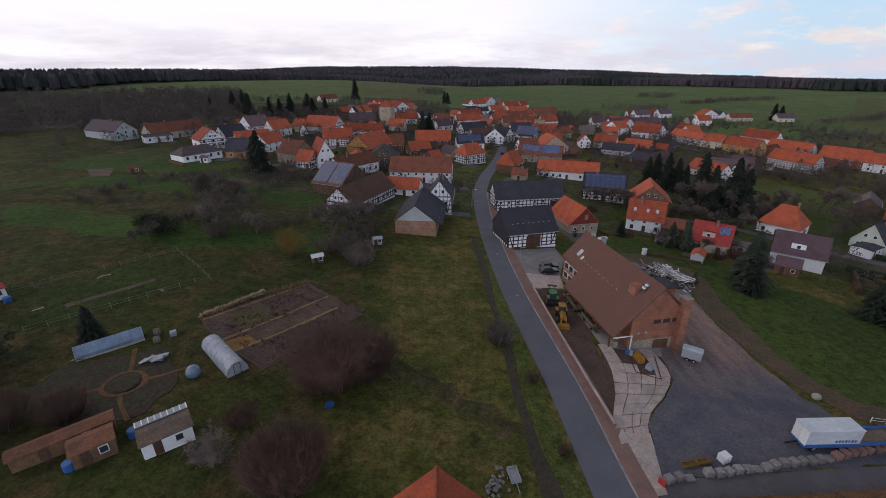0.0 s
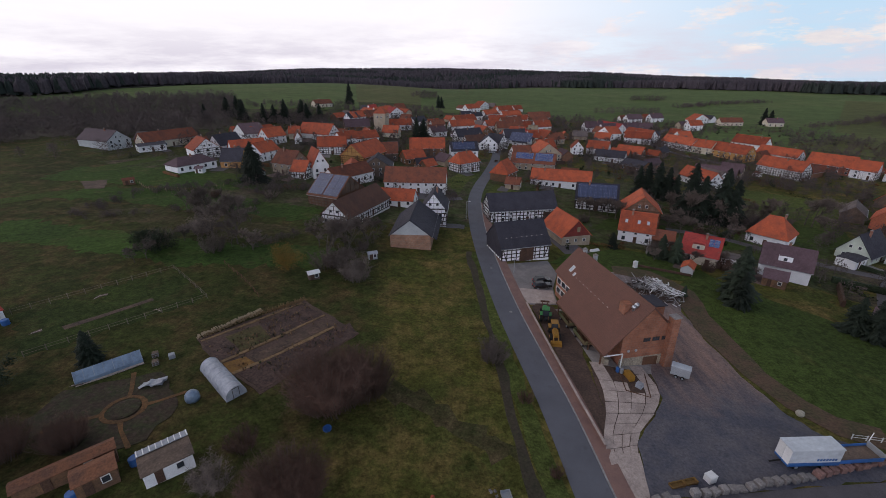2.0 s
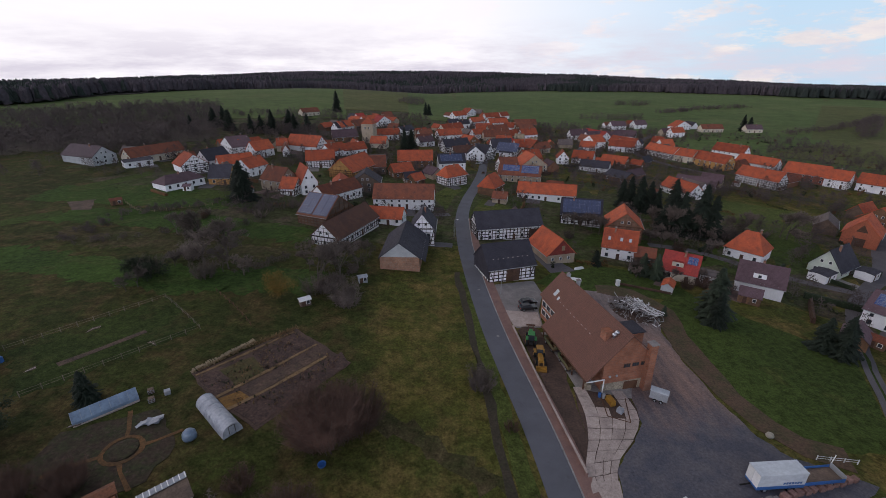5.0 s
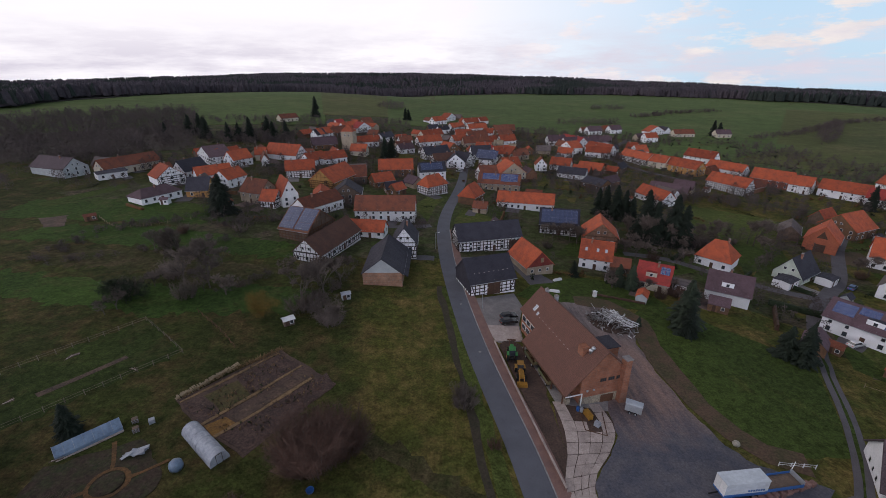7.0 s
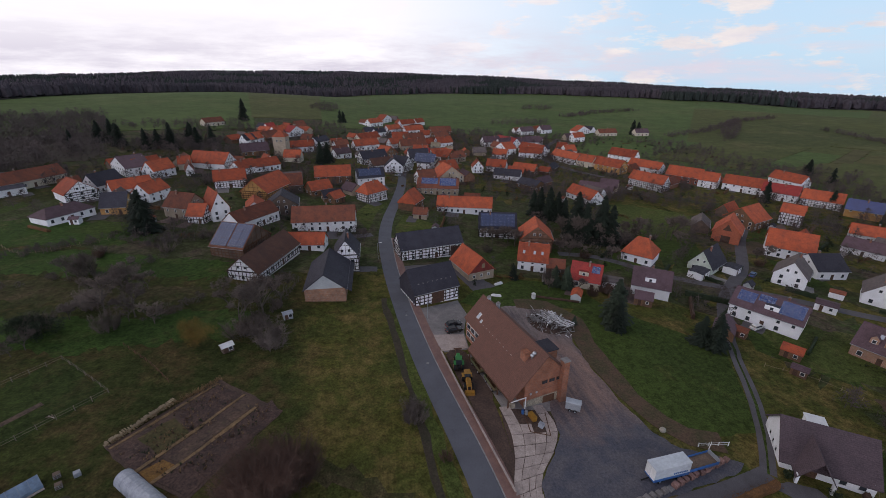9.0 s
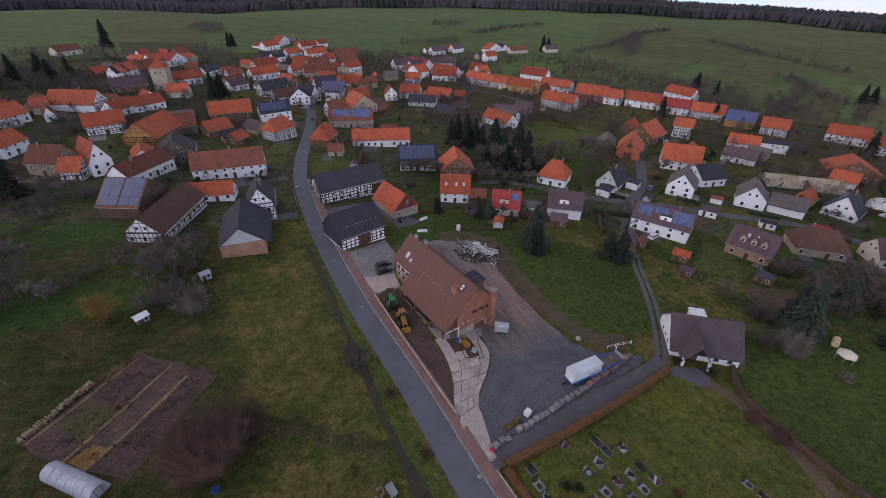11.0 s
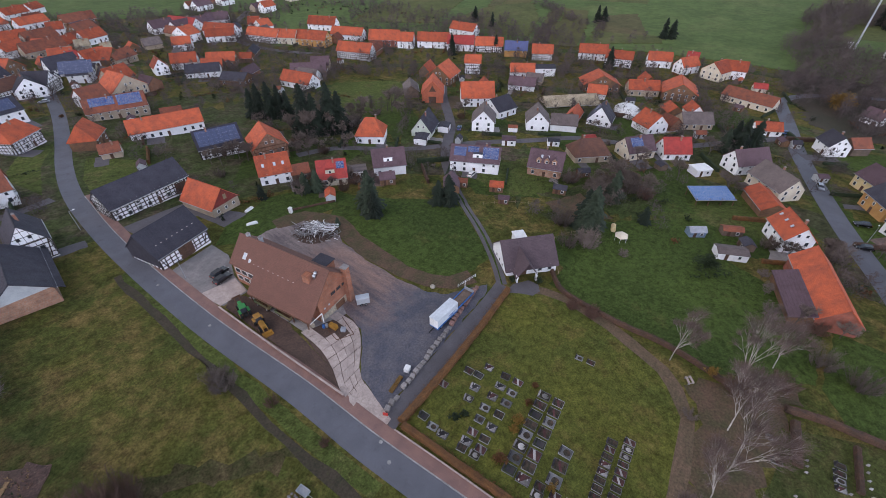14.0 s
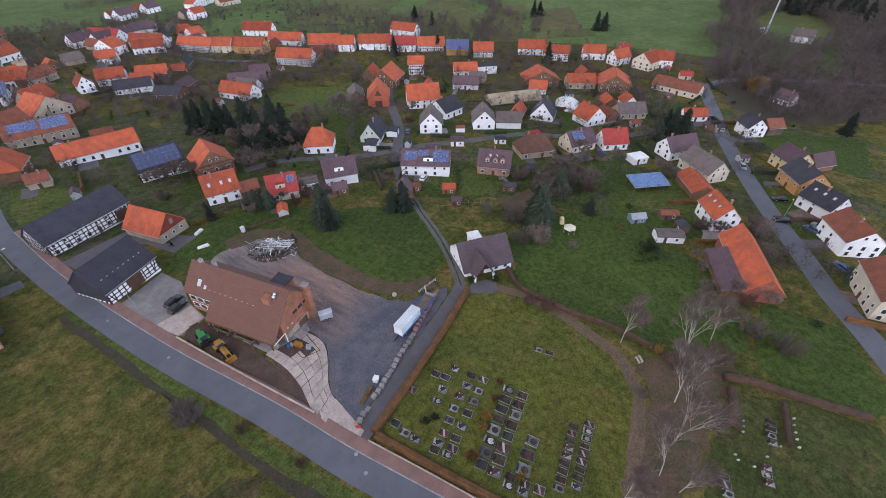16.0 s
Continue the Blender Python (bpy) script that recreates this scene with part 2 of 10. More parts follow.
ROOF["redpv"], ROOF["bluepv"] = ROOF["brown"], ROOF["slate"]
WALL = {
    "white": surf("white_render", (0.80, 0.80, 0.82), (0.70, 0.70, 0.71), bump=0.06, amount=0.2),
    "cream": surf("cream_render", (0.62, 0.55, 0.43), (0.52, 0.46, 0.37), bump=0.06, amount=0.2),
    "mint": surf("pale_green_render", (0.50, 0.56, 0.48), (0.43, 0.47, 0.41), bump=0.06, amount=0.2),
    "yellow": surf("yellow_render", (0.60, 0.47, 0.25), (0.50, 0.40, 0.22), bump=0.06, amount=0.2),
    "ochre": surf("ochre_render", (0.46, 0.26, 0.09), (0.36, 0.19, 0.07), bump=0.08, amount=0.3),
    "beige": surf("beige_render", (0.40, 0.33, 0.25), (0.30, 0.24, 0.18), bump=0.08, amount=0.35),
    "grey": surf("grey_render", (0.42, 0.44, 0.45), (0.34, 0.36, 0.37), bump=0.06, amount=0.2),
    "brick": masonry("brick_wall", (0.36, 0.17, 0.10), (0.30, 0.24, 0.19)),
    "brickred": masonry("red_brick_wall", (0.30, 0.075, 0.045), (0.22, 0.12, 0.09)),
    "brickdark": masonry("dark_brick_wall", (0.24, 0.10, 0.055), (0.20, 0.13, 0.09)),
    "brown": surf("brown_boards", (0.20, 0.11, 0.06), (0.12, 0.07, 0.045), fine=4.0, amount=0.5),
    "boards": surf("weathered_boards", (0.17, 0.12, 0.09), (0.10, 0.075, 0.06), fine=4.0, amount=0.5),
    "hall": masonry("hall_brick", (0.34, 0.125, 0.065), (0.25, 0.14, 0.10)),
}
WALL["orangewall"] = tiles("orange_hung_tiles", (0.36, 0.11, 0.06), (0.28, 0.09, 0.05), vary=0.05)
WALL["timber"] = WALL["white"]
WALL["whitewall"] = WALL["white"]
BEAM = surf("dark_timber", (0.035, 0.028, 0.024), (0.06, 0.045, 0.035), fine=8.0, amount=0.4)
BEAM_BROWN = surf("brown_timber", (0.13, 0.065, 0.035), (0.09, 0.045, 0.03), fine=8.0, amount=0.4)
FRAME = surf("white_frame", (0.75, 0.75, 0.74), bump=0.0, amount=0.1, vary=0.05, rough=0.5)
PANE = glassy("window_glass", (0.035, 0.04, 0.048), 0.12)
SKYLIGHT = glassy("skylight_glass", (0.42, 0.46, 0.50), 0.12)
PV = glassy("solar_cells", (0.045, 0.075, 0.20), 0.25, grid=0.16)
PVF = surf("aluminium_rail", (0.6, 0.62, 0.65), bump=0.0, rough=0.4, metal=0.8)
# brighter than PV: the sky's reflection is put into the base colour
PV_SKYTINT = glassy("sky_tinted_solar_cells", (0.085, 0.165, 0.36), 0.2, grid=0.16)
PVPALE = glassy("pale_solar_sheet", (0.046, 0.060, 0.120), 0.5, grid=0.9)
CHIM = masonry("chimney_brick", (0.32, 0.13, 0.085), (0.22, 0.17, 0.13))
DOOR = surf("door_wood", (0.10, 0.055, 0.035), (0.07, 0.04, 0.03), fine=5.0)
STONE = surf("rubble_stone", (0.34, 0.29, 0.22), (0.22, 0.19, 0.15), fine=3.5, amount=0.7, bump=0.5)
CONC = surf("concrete", (0.27, 0.245, 0.235), (0.20, 0.185, 0.18), fine=3.0, broad=0.5, amount=0.35, space="World", stain=(0.18, 0.16, 0.15))
SLAB = surf("pinkish_concrete", (0.45, 0.37, 0.33), (0.35, 0.285, 0.255), fine=4.0, broad=0.7, amount=0.35, space="World", stain=(0.2, 0.16, 0.14))
ASPH = surf("asphalt", (0.124, 0.126, 0.146), (0.104, 0.106, 0.122), fine=9.0, broad=0.18, amount=0.25, space="World", vary=0.0, stain=(0.062, 0.062, 0.066), stain_at=(0.58, 0.8))
LANE = surf("worn_asphalt", (0.122, 0.112, 0.122), (0.096, 0.088, 0.094), fine=7.0, broad=0.25, amount=0.35, space="World", vary=0.0, stain=(0.07, 0.065, 0.06))
PAVE = surf("red_paving", (0.25, 0.145, 0.12), (0.19, 0.115, 0.10), fine=7.0, broad=0.4, amount=0.35, space="World", vary=0.0)
KERB = surf("kerb_stone", (0.36, 0.35, 0.34), fine=5.0, space="World", vary=0.0)


def yard_ground(name):
    """Dark bluish gravel, paler rubble to the north and reddish driven earth beside the hall, streaked along the way of driving."""
    m, n, l, p = _mat(name)
    vec = n.new("ShaderNodeNewGeometry").outputs["Position"]
    mp = n.new("ShaderNodeMapping")
    mp.inputs["Rotation"].default_value = (0, 0, radians(-18))
    mp.inputs["Scale"].default_value = (1.0, 0.16, 1.0)
    l.new(vec, mp.inputs["Vector"])
    dt = n.new("ShaderNodeVectorMath")
    dt.operation = "DISTANCE"
    dt.inputs[1].default_value = (43.5, 69.0, -2.0)
    l.new(vec, dt.inputs[0])
    add = n.new("ShaderNodeMath")
    add.operation = "MULTIPLY_ADD"
    l.new(dt.outputs["Value"], add.inputs[0])
    add.inputs[1].default_value = -1 / 17
    add.inputs[2].default_value = 0.65
    shift = n.new("ShaderNodeMath")
    shift.operation = "MULTIPLY_ADD"
    l.new(_noise(n, l, vec, 0.11, 7.0, 0.7), shift.inputs[0])
    shift.inputs[1].default_value = 1.5
    l.new(add.outputs[0], shift.inputs[2])
    earthy = _ramp(n, l, shift.outputs[0], 0.28, 0.82)
    pale = n.new("ShaderNodeSeparateXYZ")
    l.new(vec, pale.inputs[0])
    north = n.new("ShaderNodeMath")
    north.operation = "MULTIPLY_ADD"
    l.new(pale.outputs["Y"], north.inputs[0])
    north.inputs[1].default_value, north.inputs[2].default_value = 1 / 40, -1.3
    streak, grain, broad = _noise(n, l, mp.outputs[0], 0.55, 7.0, 0.7), _noise(n, l, vec, 2.6, 7.0, 0.75), _noise(n, l, vec, 0.3, 6.0, 0.65)
    blue = _mix(n, l, _ramp(n, l, broad, 0.38, 0.64), (0.080, 0.080, 0.100), (0.118, 0.110, 0.120))
    rubble = _mix(n, l, _ramp(n, l, streak, 0.40, 0.62), (0.225, 0.180, 0.170), (0.112, 0.092, 0.092))
    blue = _mix(n, l, _ramp(n, l, north.outputs[0], 0.0, 0.5), blue, rubble)
    red = _mix(n, l, _ramp(n, l, streak, 0.36, 0.66), (0.270, 0.172, 0.140), (0.125, 0.102, 0.104))
    c = _mix(n, l, earthy, blue, red)
    c = _mix(n, l, 1.0, c, _ramp(n, l, grain, 0.3, 0.7, (0.62,) * 3, (1.36,) * 3), "MULTIPLY")
    l.new(c, p.inputs["Base Color"])
    p.inputs["Roughness"].default_value = 0.9
    p.inputs["Specular IOR Level"].default_value = 0.2
    b = n.new("ShaderNodeBump")
    b.inputs["Strength"].default_value, b.inputs["Distance"].default_value = 0.6, 0.12
    l.new(grain, b.inputs["Height"])
    l.new(b.outputs[0], p.inputs["Normal"])
    return m


YARD = yard_ground("yard_gravel_and_earth")
EARTH = surf("brown_earth", (0.105, 0.066, 0.050), (0.070, 0.046, 0.036), fine=3.0, broad=0.25, amount=0.6, bump=0.5, space="World", vary=0.0)
BED = surf("tilled_earth", (0.128, 0.080, 0.058), (0.070, 0.048, 0.036), fine=2.2, broad=0.4, amount=0.7, bump=0.7, space="World", vary=0.0, stain=(0.10, 0.085, 0.04), stain_at=(0.58, 0.7))
DITCH = surf("ditch_earth", (0.060, 0.045, 0.030), (0.040, 0.036, 0.020), fine=3.0, broad=0.4, amount=0.6, bump=0.5, space="World", vary=0.0, stain=(0.055, 0.055, 0.02))
DRYPATH = surf("dry_garden_path", (0.165, 0.082, 0.030), (0.100, 0.056, 0.024), fine=3.0, broad=0.6, amount=0.6, space="World", vary=0.0)
PLOT = surf("overgrown_plot", (0.054, 0.034, 0.022), (0.036, 0.042, 0.014), fine=2.0, broad=0.5, amount=0.8, bump=0.6, space="World", vary=0.0, stain=(0.072, 0.046, 0.034), stain_at=(0.54, 0.68))
STRAW = surf("straw_path", (0.27, 0.17, 0.085), (0.16, 0.105, 0.055), fine=3.0, broad=0.5, amount=0.6, space="World", vary=0.0)
TRACK = surf("earth_track", (0.150, 0.098, 0.062), (0.105, 0.078, 0.044), fine=2.5, broad=0.5, amount=0.6, space="World", vary=0.0)
LITTER = surf("leaf_litter", (0.112, 0.068, 0.042), (0.070, 0.060, 0.026), fine=2.5, broad=0.3, amount=0.6, space="World", vary=0.0)
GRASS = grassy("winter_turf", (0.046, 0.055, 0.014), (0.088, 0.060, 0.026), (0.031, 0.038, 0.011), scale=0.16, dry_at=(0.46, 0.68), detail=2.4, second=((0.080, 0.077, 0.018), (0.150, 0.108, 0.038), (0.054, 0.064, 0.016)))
VILLAGE = grassy("village_garden_ground", (0.050, 0.070, 0.020), (0.090, 0.068, 0.048), (0.050, 0.052, 0.024), scale=0.085, dry_at=(0.47, 0.64), detail=1.3)
SWARD = grassy("brown_dry_sward", (0.060, 0.054, 0.022), (0.088, 0.064, 0.034), (0.036, 0.044, 0.014), scale=0.14, dry_at=(0.42, 0.66))
FRESH = grassy("fresh_meadow", (0.048, 0.086, 0.017), (0.078, 0.082, 0.027), (0.034, 0.060, 0.014))
GARDEN_GREEN = grassy("garden_grass", (0.078, 0.096, 0.024), (0.105, 0.092, 0.036), (0.056, 0.072, 0.019), scale=0.12)
PADDOCK = grassy("paddock_turf", (0.040, 0.056, 0.014), (0.072, 0.060, 0.024), (0.029, 0.042, 0.012))
YARD_EARTH = surf("driven_red_earth", (0.19, 0.126, 0.106), (0.115, 0.084, 0.078), fine=1.6, broad=0.22, amount=0.55, bump=0.4, space="World", vary=0.0, stain=(0.085, 0.078, 0.086), stain_at=(0.57, 0.72))
LAWN = grassy("cemetery_turf", (0.096, 0.098, 0.020), (0.116, 0.092, 0.028), (0.068, 0.078, 0.018), scale=0.2)
MEADOW = grassy("green_meadow", (0.056, 0.081, 0.018), (0.094, 0.086, 0.027), (0.041, 0.060, 0.015), scale=0.1, dry_at=(0.6, 0.8))
FIELD = grassy("green_field", (0.084, 0.118, 0.038), (0.115, 0.130, 0.050), (0.068, 0.098, 0.032), scale=0.01, detail=0.2)
FIELD2 = grassy("pale_field", (0.090, 0.098, 0.034), (0.122, 0.112, 0.05), (0.070, 0.080, 0.030), scale=0.02, detail=0.3)
STRIP = grassy("fallow_strip", (0.098, 0.090, 0.036), (0.130, 0.106, 0.050), (0.078, 0.080, 0.032), scale=0.03, detail=0.3)
BROWNF = grassy("fallow_field", (0.096, 0.088, 0.040), (0.116, 0.090, 0.048), (0.078, 0.076, 0.034), scale=0.02, detail=0.3)
WOODEDGE = surf("brown_wood_ground", (0.064, 0.048, 0.034), (0.044, 0.040, 0.022), fine=1.5, broad=0.08, amount=0.6, space="World", vary=0.0)
OLDLAWN = grassy("old_cemetery_turf", (0.062, 0.070, 0.020), (0.090, 0.072, 0.030), (0.044, 0.054, 0.016), scale=0.2)
WOOD = surf("forest_floor", (0.035, 0.03, 0.022), (0.022, 0.022, 0.016), fine=0.2, broad=0.01, space="World", vary=0.0)
BARK = surf("grey_bark", (0.12, 0.098, 0.082), (0.055, 0.045, 0.04), fine=6.0, broad=1.0, amount=0.5)
TWIG = surf("bare_twigs", (0.168, 0.132, 0.112), (0.115, 0.090, 0.078), fine=2.0, broad=0.6, amount=0.4, bump=0.0, vary=0.3)
TWIG_DARK = surf("dark_wood_twigs", (0.105, 0.080, 0.074), (0.072, 0.056, 0.054), fine=2.0, broad=0.05, amount=0.4, bump=0.0, vary=0.0, space="World")
TWIG_RED = surf("reddish_twigs", (0.120, 0.066, 0.048), (0.085, 0.050, 0.038), fine=2.0, broad=0.5, amount=0.4, bump=0.0, vary=0.2)
TWIG_PINK = surf("birch_twigs", (0.17, 0.118, 0.105), (0.12, 0.085, 0.075), fine=2.0, broad=0.5, amount=0.3, bump=0.0, vary=0.1)
BIRCH = surf("birch_bark", (0.52, 0.47, 0.43), (0.24, 0.21, 0.19), fine=3.0, broad=1.2, amount=0.4)
NEEDLE = surf("dark_needles", (0.018, 0.027, 0.016), (0.012, 0.019, 0.012), fine=2.0, broad=0.5, amount=0.6, bump=0.0, vary=0.25)
NEEDLE2 = surf("grey_green_needles", (0.045, 0.062, 0.036), (0.028, 0.042, 0.025), fine=2.0, broad=0.5, amount=0.6, bump=0.0, vary=0.25)
YELLOW = surf("yellow_leaves", (0.26, 0.155, 0.028), (0.17, 0.10, 0.025), fine=3.0, broad=0.8, amount=0.5, bump=0.0)
HEDGE = surf("russet_hedge_leaves", (0.17, 0.078, 0.026), (0.105, 0.052, 0.022), fine=5.0, broad=0.5, amount=0.6, bump=0.4)
HEDGE_DARK = surf("brown_hedge_twigs", (0.095, 0.052, 0.034), (0.06, 0.038, 0.026), fine=5.0, broad=0.5, amount=0.6, bump=0.4)
IVY = surf("evergreen_leaves", (0.03, 0.045, 0.018), (0.018, 0.03, 0.013), fine=4.0, broad=0.6, amount=0.6, bump=0.3)
WHITE = surf("white_paint", (0.74, 0.74, 0.73), (0.62, 0.62, 0.62), bump=0.0, amount=0.15, rough=0.5)
DULLWHITE = surf("dull_white_panel", (0.50, 0.53, 0.56), (0.42, 0.45, 0.48), fine=2.0, bump=0.0, amount=0.2, rough=0.5)
RUSTYEL = surf("rusty_yellow_steel", (0.22, 0.13, 0.04), (0.14, 0.08, 0.035), fine=5.0, amount=0.4)
RUSTROOF = surf("rusty_roofing", (0.20, 0.085, 0.045), (0.12, 0.06, 0.04), fine=4.0, broad=0.6, amount=0.5)
PALEWOOD = surf("pale_fence_wood", (0.27, 0.21, 0.13), (0.19, 0.15, 0.10), fine=5.0, amount=0.4)
GREYM = surf("grey_metal", (0.36, 0.38, 0.40), (0.28, 0.29, 0.30), bump=0.05, amount=0.2, rough=0.5, metal=0.3)
BLUE = surf("blue_paint", (0.035, 0.12, 0.34), (0.03, 0.09, 0.24), bump=0.0, amount=0.25, rough=0.5)
BLACK = surf("black_car_paint", (0.012, 0.012, 0.014), bump=0.0, amount=0.1, rough=0.2, gloss=0.6)
RUBBER = surf("rubber", (0.018, 0.018, 0.018), bump=0.1, rough=0.9)
GREEN = surf("tractor_green", (0.03, 0.22, 0.05), (0.03, 0.15, 0.04), bump=0.0, amount=0.2, rough=0.45)
YELLP = surf("machine_yellow", (0.36, 0.19, 0.03), (0.24, 0.12, 0.025), bump=0.0, amount=0.3, rough=0.5)
OLIVE = surf("olive_paint", (0.10, 0.12, 0.06), (0.14, 0.10, 0.05), bump=0.05, amount=0.4)
PLASTIC = surf("milky_foil", (0.36, 0.38, 0.42), (0.28, 0.30, 0.34), fine=2.0, broad=0.8, amount=0.3, bump=0.25, rough=0.45)
GLASSROOF = surf("greenhouse_panes", (0.19, 0.26, 0.35), (0.13, 0.18, 0.25), fine=2.0, broad=0.6, amount=0.3, bump=0.05, rough=0.3, gloss=0.6)
GRAVE_DARK = surf("dark_granite", (0.036, 0.036, 0.040), (0.06, 0.052, 0.052), fine=9.0, amount=0.3, bump=0.0, rough=0.8, vary=0.3, gloss=0.1)
GRAVE_PALE = surf("pale_granite", (0.34, 0.32, 0.31), (0.16, 0.15, 0.15), fine=9.0, amount=0.3, bump=0.0, rough=0.5, vary=0.35)
GRAVE_WHITE = surf("pale_grave_gravel", (0.38, 0.36, 0.35), (0.22, 0.21, 0.20), fine=9.0, amount=0.3, bump=0.2, vary=0.5)
GRAVE_EDGE = surf("grey_granite_kerb", (0.22, 0.215, 0.215), (0.12, 0.12, 0.12), fine=9.0, amount=0.3, bump=0.0, rough=0.6, vary=0.6)
SOIL = surf("grave_planting", (0.036, 0.034, 0.022), (0.066, 0.042, 0.030), fine=4.0, broad=1.5, amount=0.7, bump=0.4, vary=0.3)
SCRAP = surf("scrap_metal", (0.42, 0.43, 0.44), (0.26, 0.22, 0.20), fine=3.0, amount=0.4, vary=0.4)
BLOCK = surf("grey_stone_block", (0.27, 0.25, 0.24), (0.19, 0.175, 0.17), fine=4.0, amount=0.5, bump=0.4, vary=0.2)
BLOCK_RED = surf("reddish_stone_block", (0.30, 0.17, 0.14), (0.20, 0.12, 0.105), fine=4.0, amount=0.5, bump=0.4, vary=0.2)
REDP = surf("red_plastic", (0.55, 0.05, 0.04), bump=0.0, amount=0.2, rough=0.5)


# ---- building helpers ----
class Mesh:
    """Collects vertices and faces, each face with the index of its material."""

    def __init__(self):
        self.v, self.f, self.m = [], [], []

    def face(self, pts, mi=0):
        k = len(self.v)
        self.v.extend(tuple(p) for p in pts)
        self.f.append(tuple(range(k, k + len(pts))))
        self.m.append(mi)

    def box(self, c, s, mi=0, turn=None, taper=1.0):
        x, y, z = s[0] / 2, s[1] / 2, s[2] / 2
        p = [Vector((a * x * (taper if h > 0 else 1), b * y * (taper if h > 0 else 1), h * z)) for h in (-1, 1) for a, b in ((-1, -1), (1, -1), (1, 1), (-1, 1))]
        if turn is not None:
            p = [turn @ q for q in p]
        k = len(self.v)
        self.v.extend(tuple(q + Vector(c)) for q in p)
        for f in ((3, 2, 1, 0), (4, 5, 6, 7), (0, 1, 5, 4), (1, 2, 6, 5), (2, 3, 7, 6), (3, 0, 4, 7)):
            self.f.append(tuple(k + i for i in f))
            self.m.append(mi)

    def bar(self, a, b, w, d=None, mi=0):
        """A square bar from a to b."""
        a, b = Vector(a), Vector(b)
        way = b - a
        turn = way.to_track_quat("Z", "Y").to_matrix()
        self.box((a + b) / 2, (w, d or w, way.length), mi, turn)

    def tube(self, a, b, r0, r1, sides=5, mi=0):
        a, b = Vector(a), Vector(b)
        turn = (b - a).to_track_quat("Z", "Y").to_matrix()
        k = len(self.v)
        for p, r in ((a, r0), (b, r1)):
            for i in range(sides):
                q = 2 * math.pi * i / sides
                self.v.append(tuple(p + turn @ Vector((r * math.cos(q), r * math.sin(q), 0))))
        for i in range(sides):
            j = (i + 1) % sides
            self.f.append((k + i, k + j, k + sides + j, k + sides + i))
            self.m.append(mi)

    def lathe(self, c, rings, sides=14, mi=0, axis="Z"):
        """Closed turned shape: rings of (radius, height)."""
        k = len(self.v)
        for r, h in rings:
            for i in range(sides):
                q = 2 * math.pi * i / sides
                p = (r * math.cos(q), r * math.sin(q), h)
                if axis == "X":
                    p = (h, p[0], p[1])
                elif axis == "Y":
                    p = (p[0], h, p[1])
                self.v.append((c[0] + p[0], c[1] + p[1], c[2] + p[2]))
        for n in range(len(rings) - 1):
            for i in range(sides):
                j = (i + 1) % sides
                self.f.append((k + n * sides + i, k + n * sides + j, k + (n + 1) * sides + j, k + (n + 1) * sides + i))
                self.m.append(mi)
        self.f.append(tuple(k + i for i in range(sides))[::-1])
        self.f.append(tuple(k + (len(rings) - 1) * sides + i for i in range(sides)))
        self.m += [mi, mi]

    def prism(self, profile, x0, x1, mi=0):
        """A profile of (y, z) drawn out along x."""
        k, n = len(self.v), len(profile)
        self.v.extend((x0, y, z) for y, z in profile)
        self.v.extend((x1, y, z) for y, z in profile)
        for i in range(n):
            j = (i + 1) % n
            self.f.append((k + i, k + j, k + n + j, k + n + i))
            self.m.append(mi)
        self.f.append(tuple(k + i for i in range(n))[::-1])
        self.f.append(tuple(k + n + i for i in range(n)))
        self.m += [mi, mi]

    def data(self, name, mats, smooth=False):
        me = bpy.data.meshes.new(name)
        me.from_pydata(self.v, [], self.f)
        for m in mats if isinstance(mats, (list, tuple)) else [mats]:
            me.materials.append(m)
        me.polygons.foreach_set("material_index", self.m)
        if smooth:
            me.polygons.foreach_set("use_smooth", [True] * len(self.f))
        me.update()
        b = bmesh.new()
        b.from_mesh(me)
        bmesh.ops.recalc_face_normals(b, faces=b.faces)
        b.to_mesh(me)
        b.free()
        return me


def part(name, mesh, mats, parent, label="", at=None, smooth=False):
    me = mesh if isinstance(mesh, bpy.types.Mesh) else mesh.data(name, mats, smooth)
    ob = new(name, me)
    ob.parent = parent
    if at is not None:
        ob.matrix_basis = at
    return tagged(ob, label)


def thing(name, x, y, ang=0, label="", category="", group="", z=None, kind=""):
    ob = new(name)
    ob.empty_display_size = 0.2
    ob.matrix_basis = pose(x, y, ter(x, y) if z is None else z, 0, 0, ang)
    return tagged(ob, label, category, group, kind)


def solid(name, mesh, mats, x, y, ang=0, label="", category="", group="", z=None, kind="", smooth=False):
    """A thing of one mesh."""
    ob = new(name, mesh if isinstance(mesh, bpy.types.Mesh) else mesh.data(name, mats, smooth))
    ob.matrix_basis = pose(x, y, ter(x, y) if z is None else z, 0, 0, ang)
    return tagged(ob, label, category, group, kind)


def smooth_line(pts, step=4.0):
    """A Catmull-Rom line through the points."""
    p = [Vector((*q, 0)) for q in pts]
    p = [p[0] * 2 - p[1]] + p + [p[-1] * 2 - p[-2]]
    out = []
    for i in range(1, len(p) - 2):
        n = max(1, int((p[i + 1] - p[i]).length / step))
        for k in range(n):
            t = k / n
            out.append(0.5 * (2 * p[i] + (p[i + 1] - p[i - 1]) * t + (2 * p[i - 1] - 5 * p[i] + 4 * p[i + 1] - p[i + 2]) * t * t + (3 * p[i] - p[i - 1] - 3 * p[i + 1] + p[i + 2]) * t ** 3))
    out.append(p[-2])
    return out


def sides_of(line):
    out = []
    for i, p in enumerate(line):
        d = (line[min(i + 1, len(line) - 1)] - line[max(i - 1, 0)]).normalized()
        out.append(Vector((d.y, -d.x, 0)))
    return out


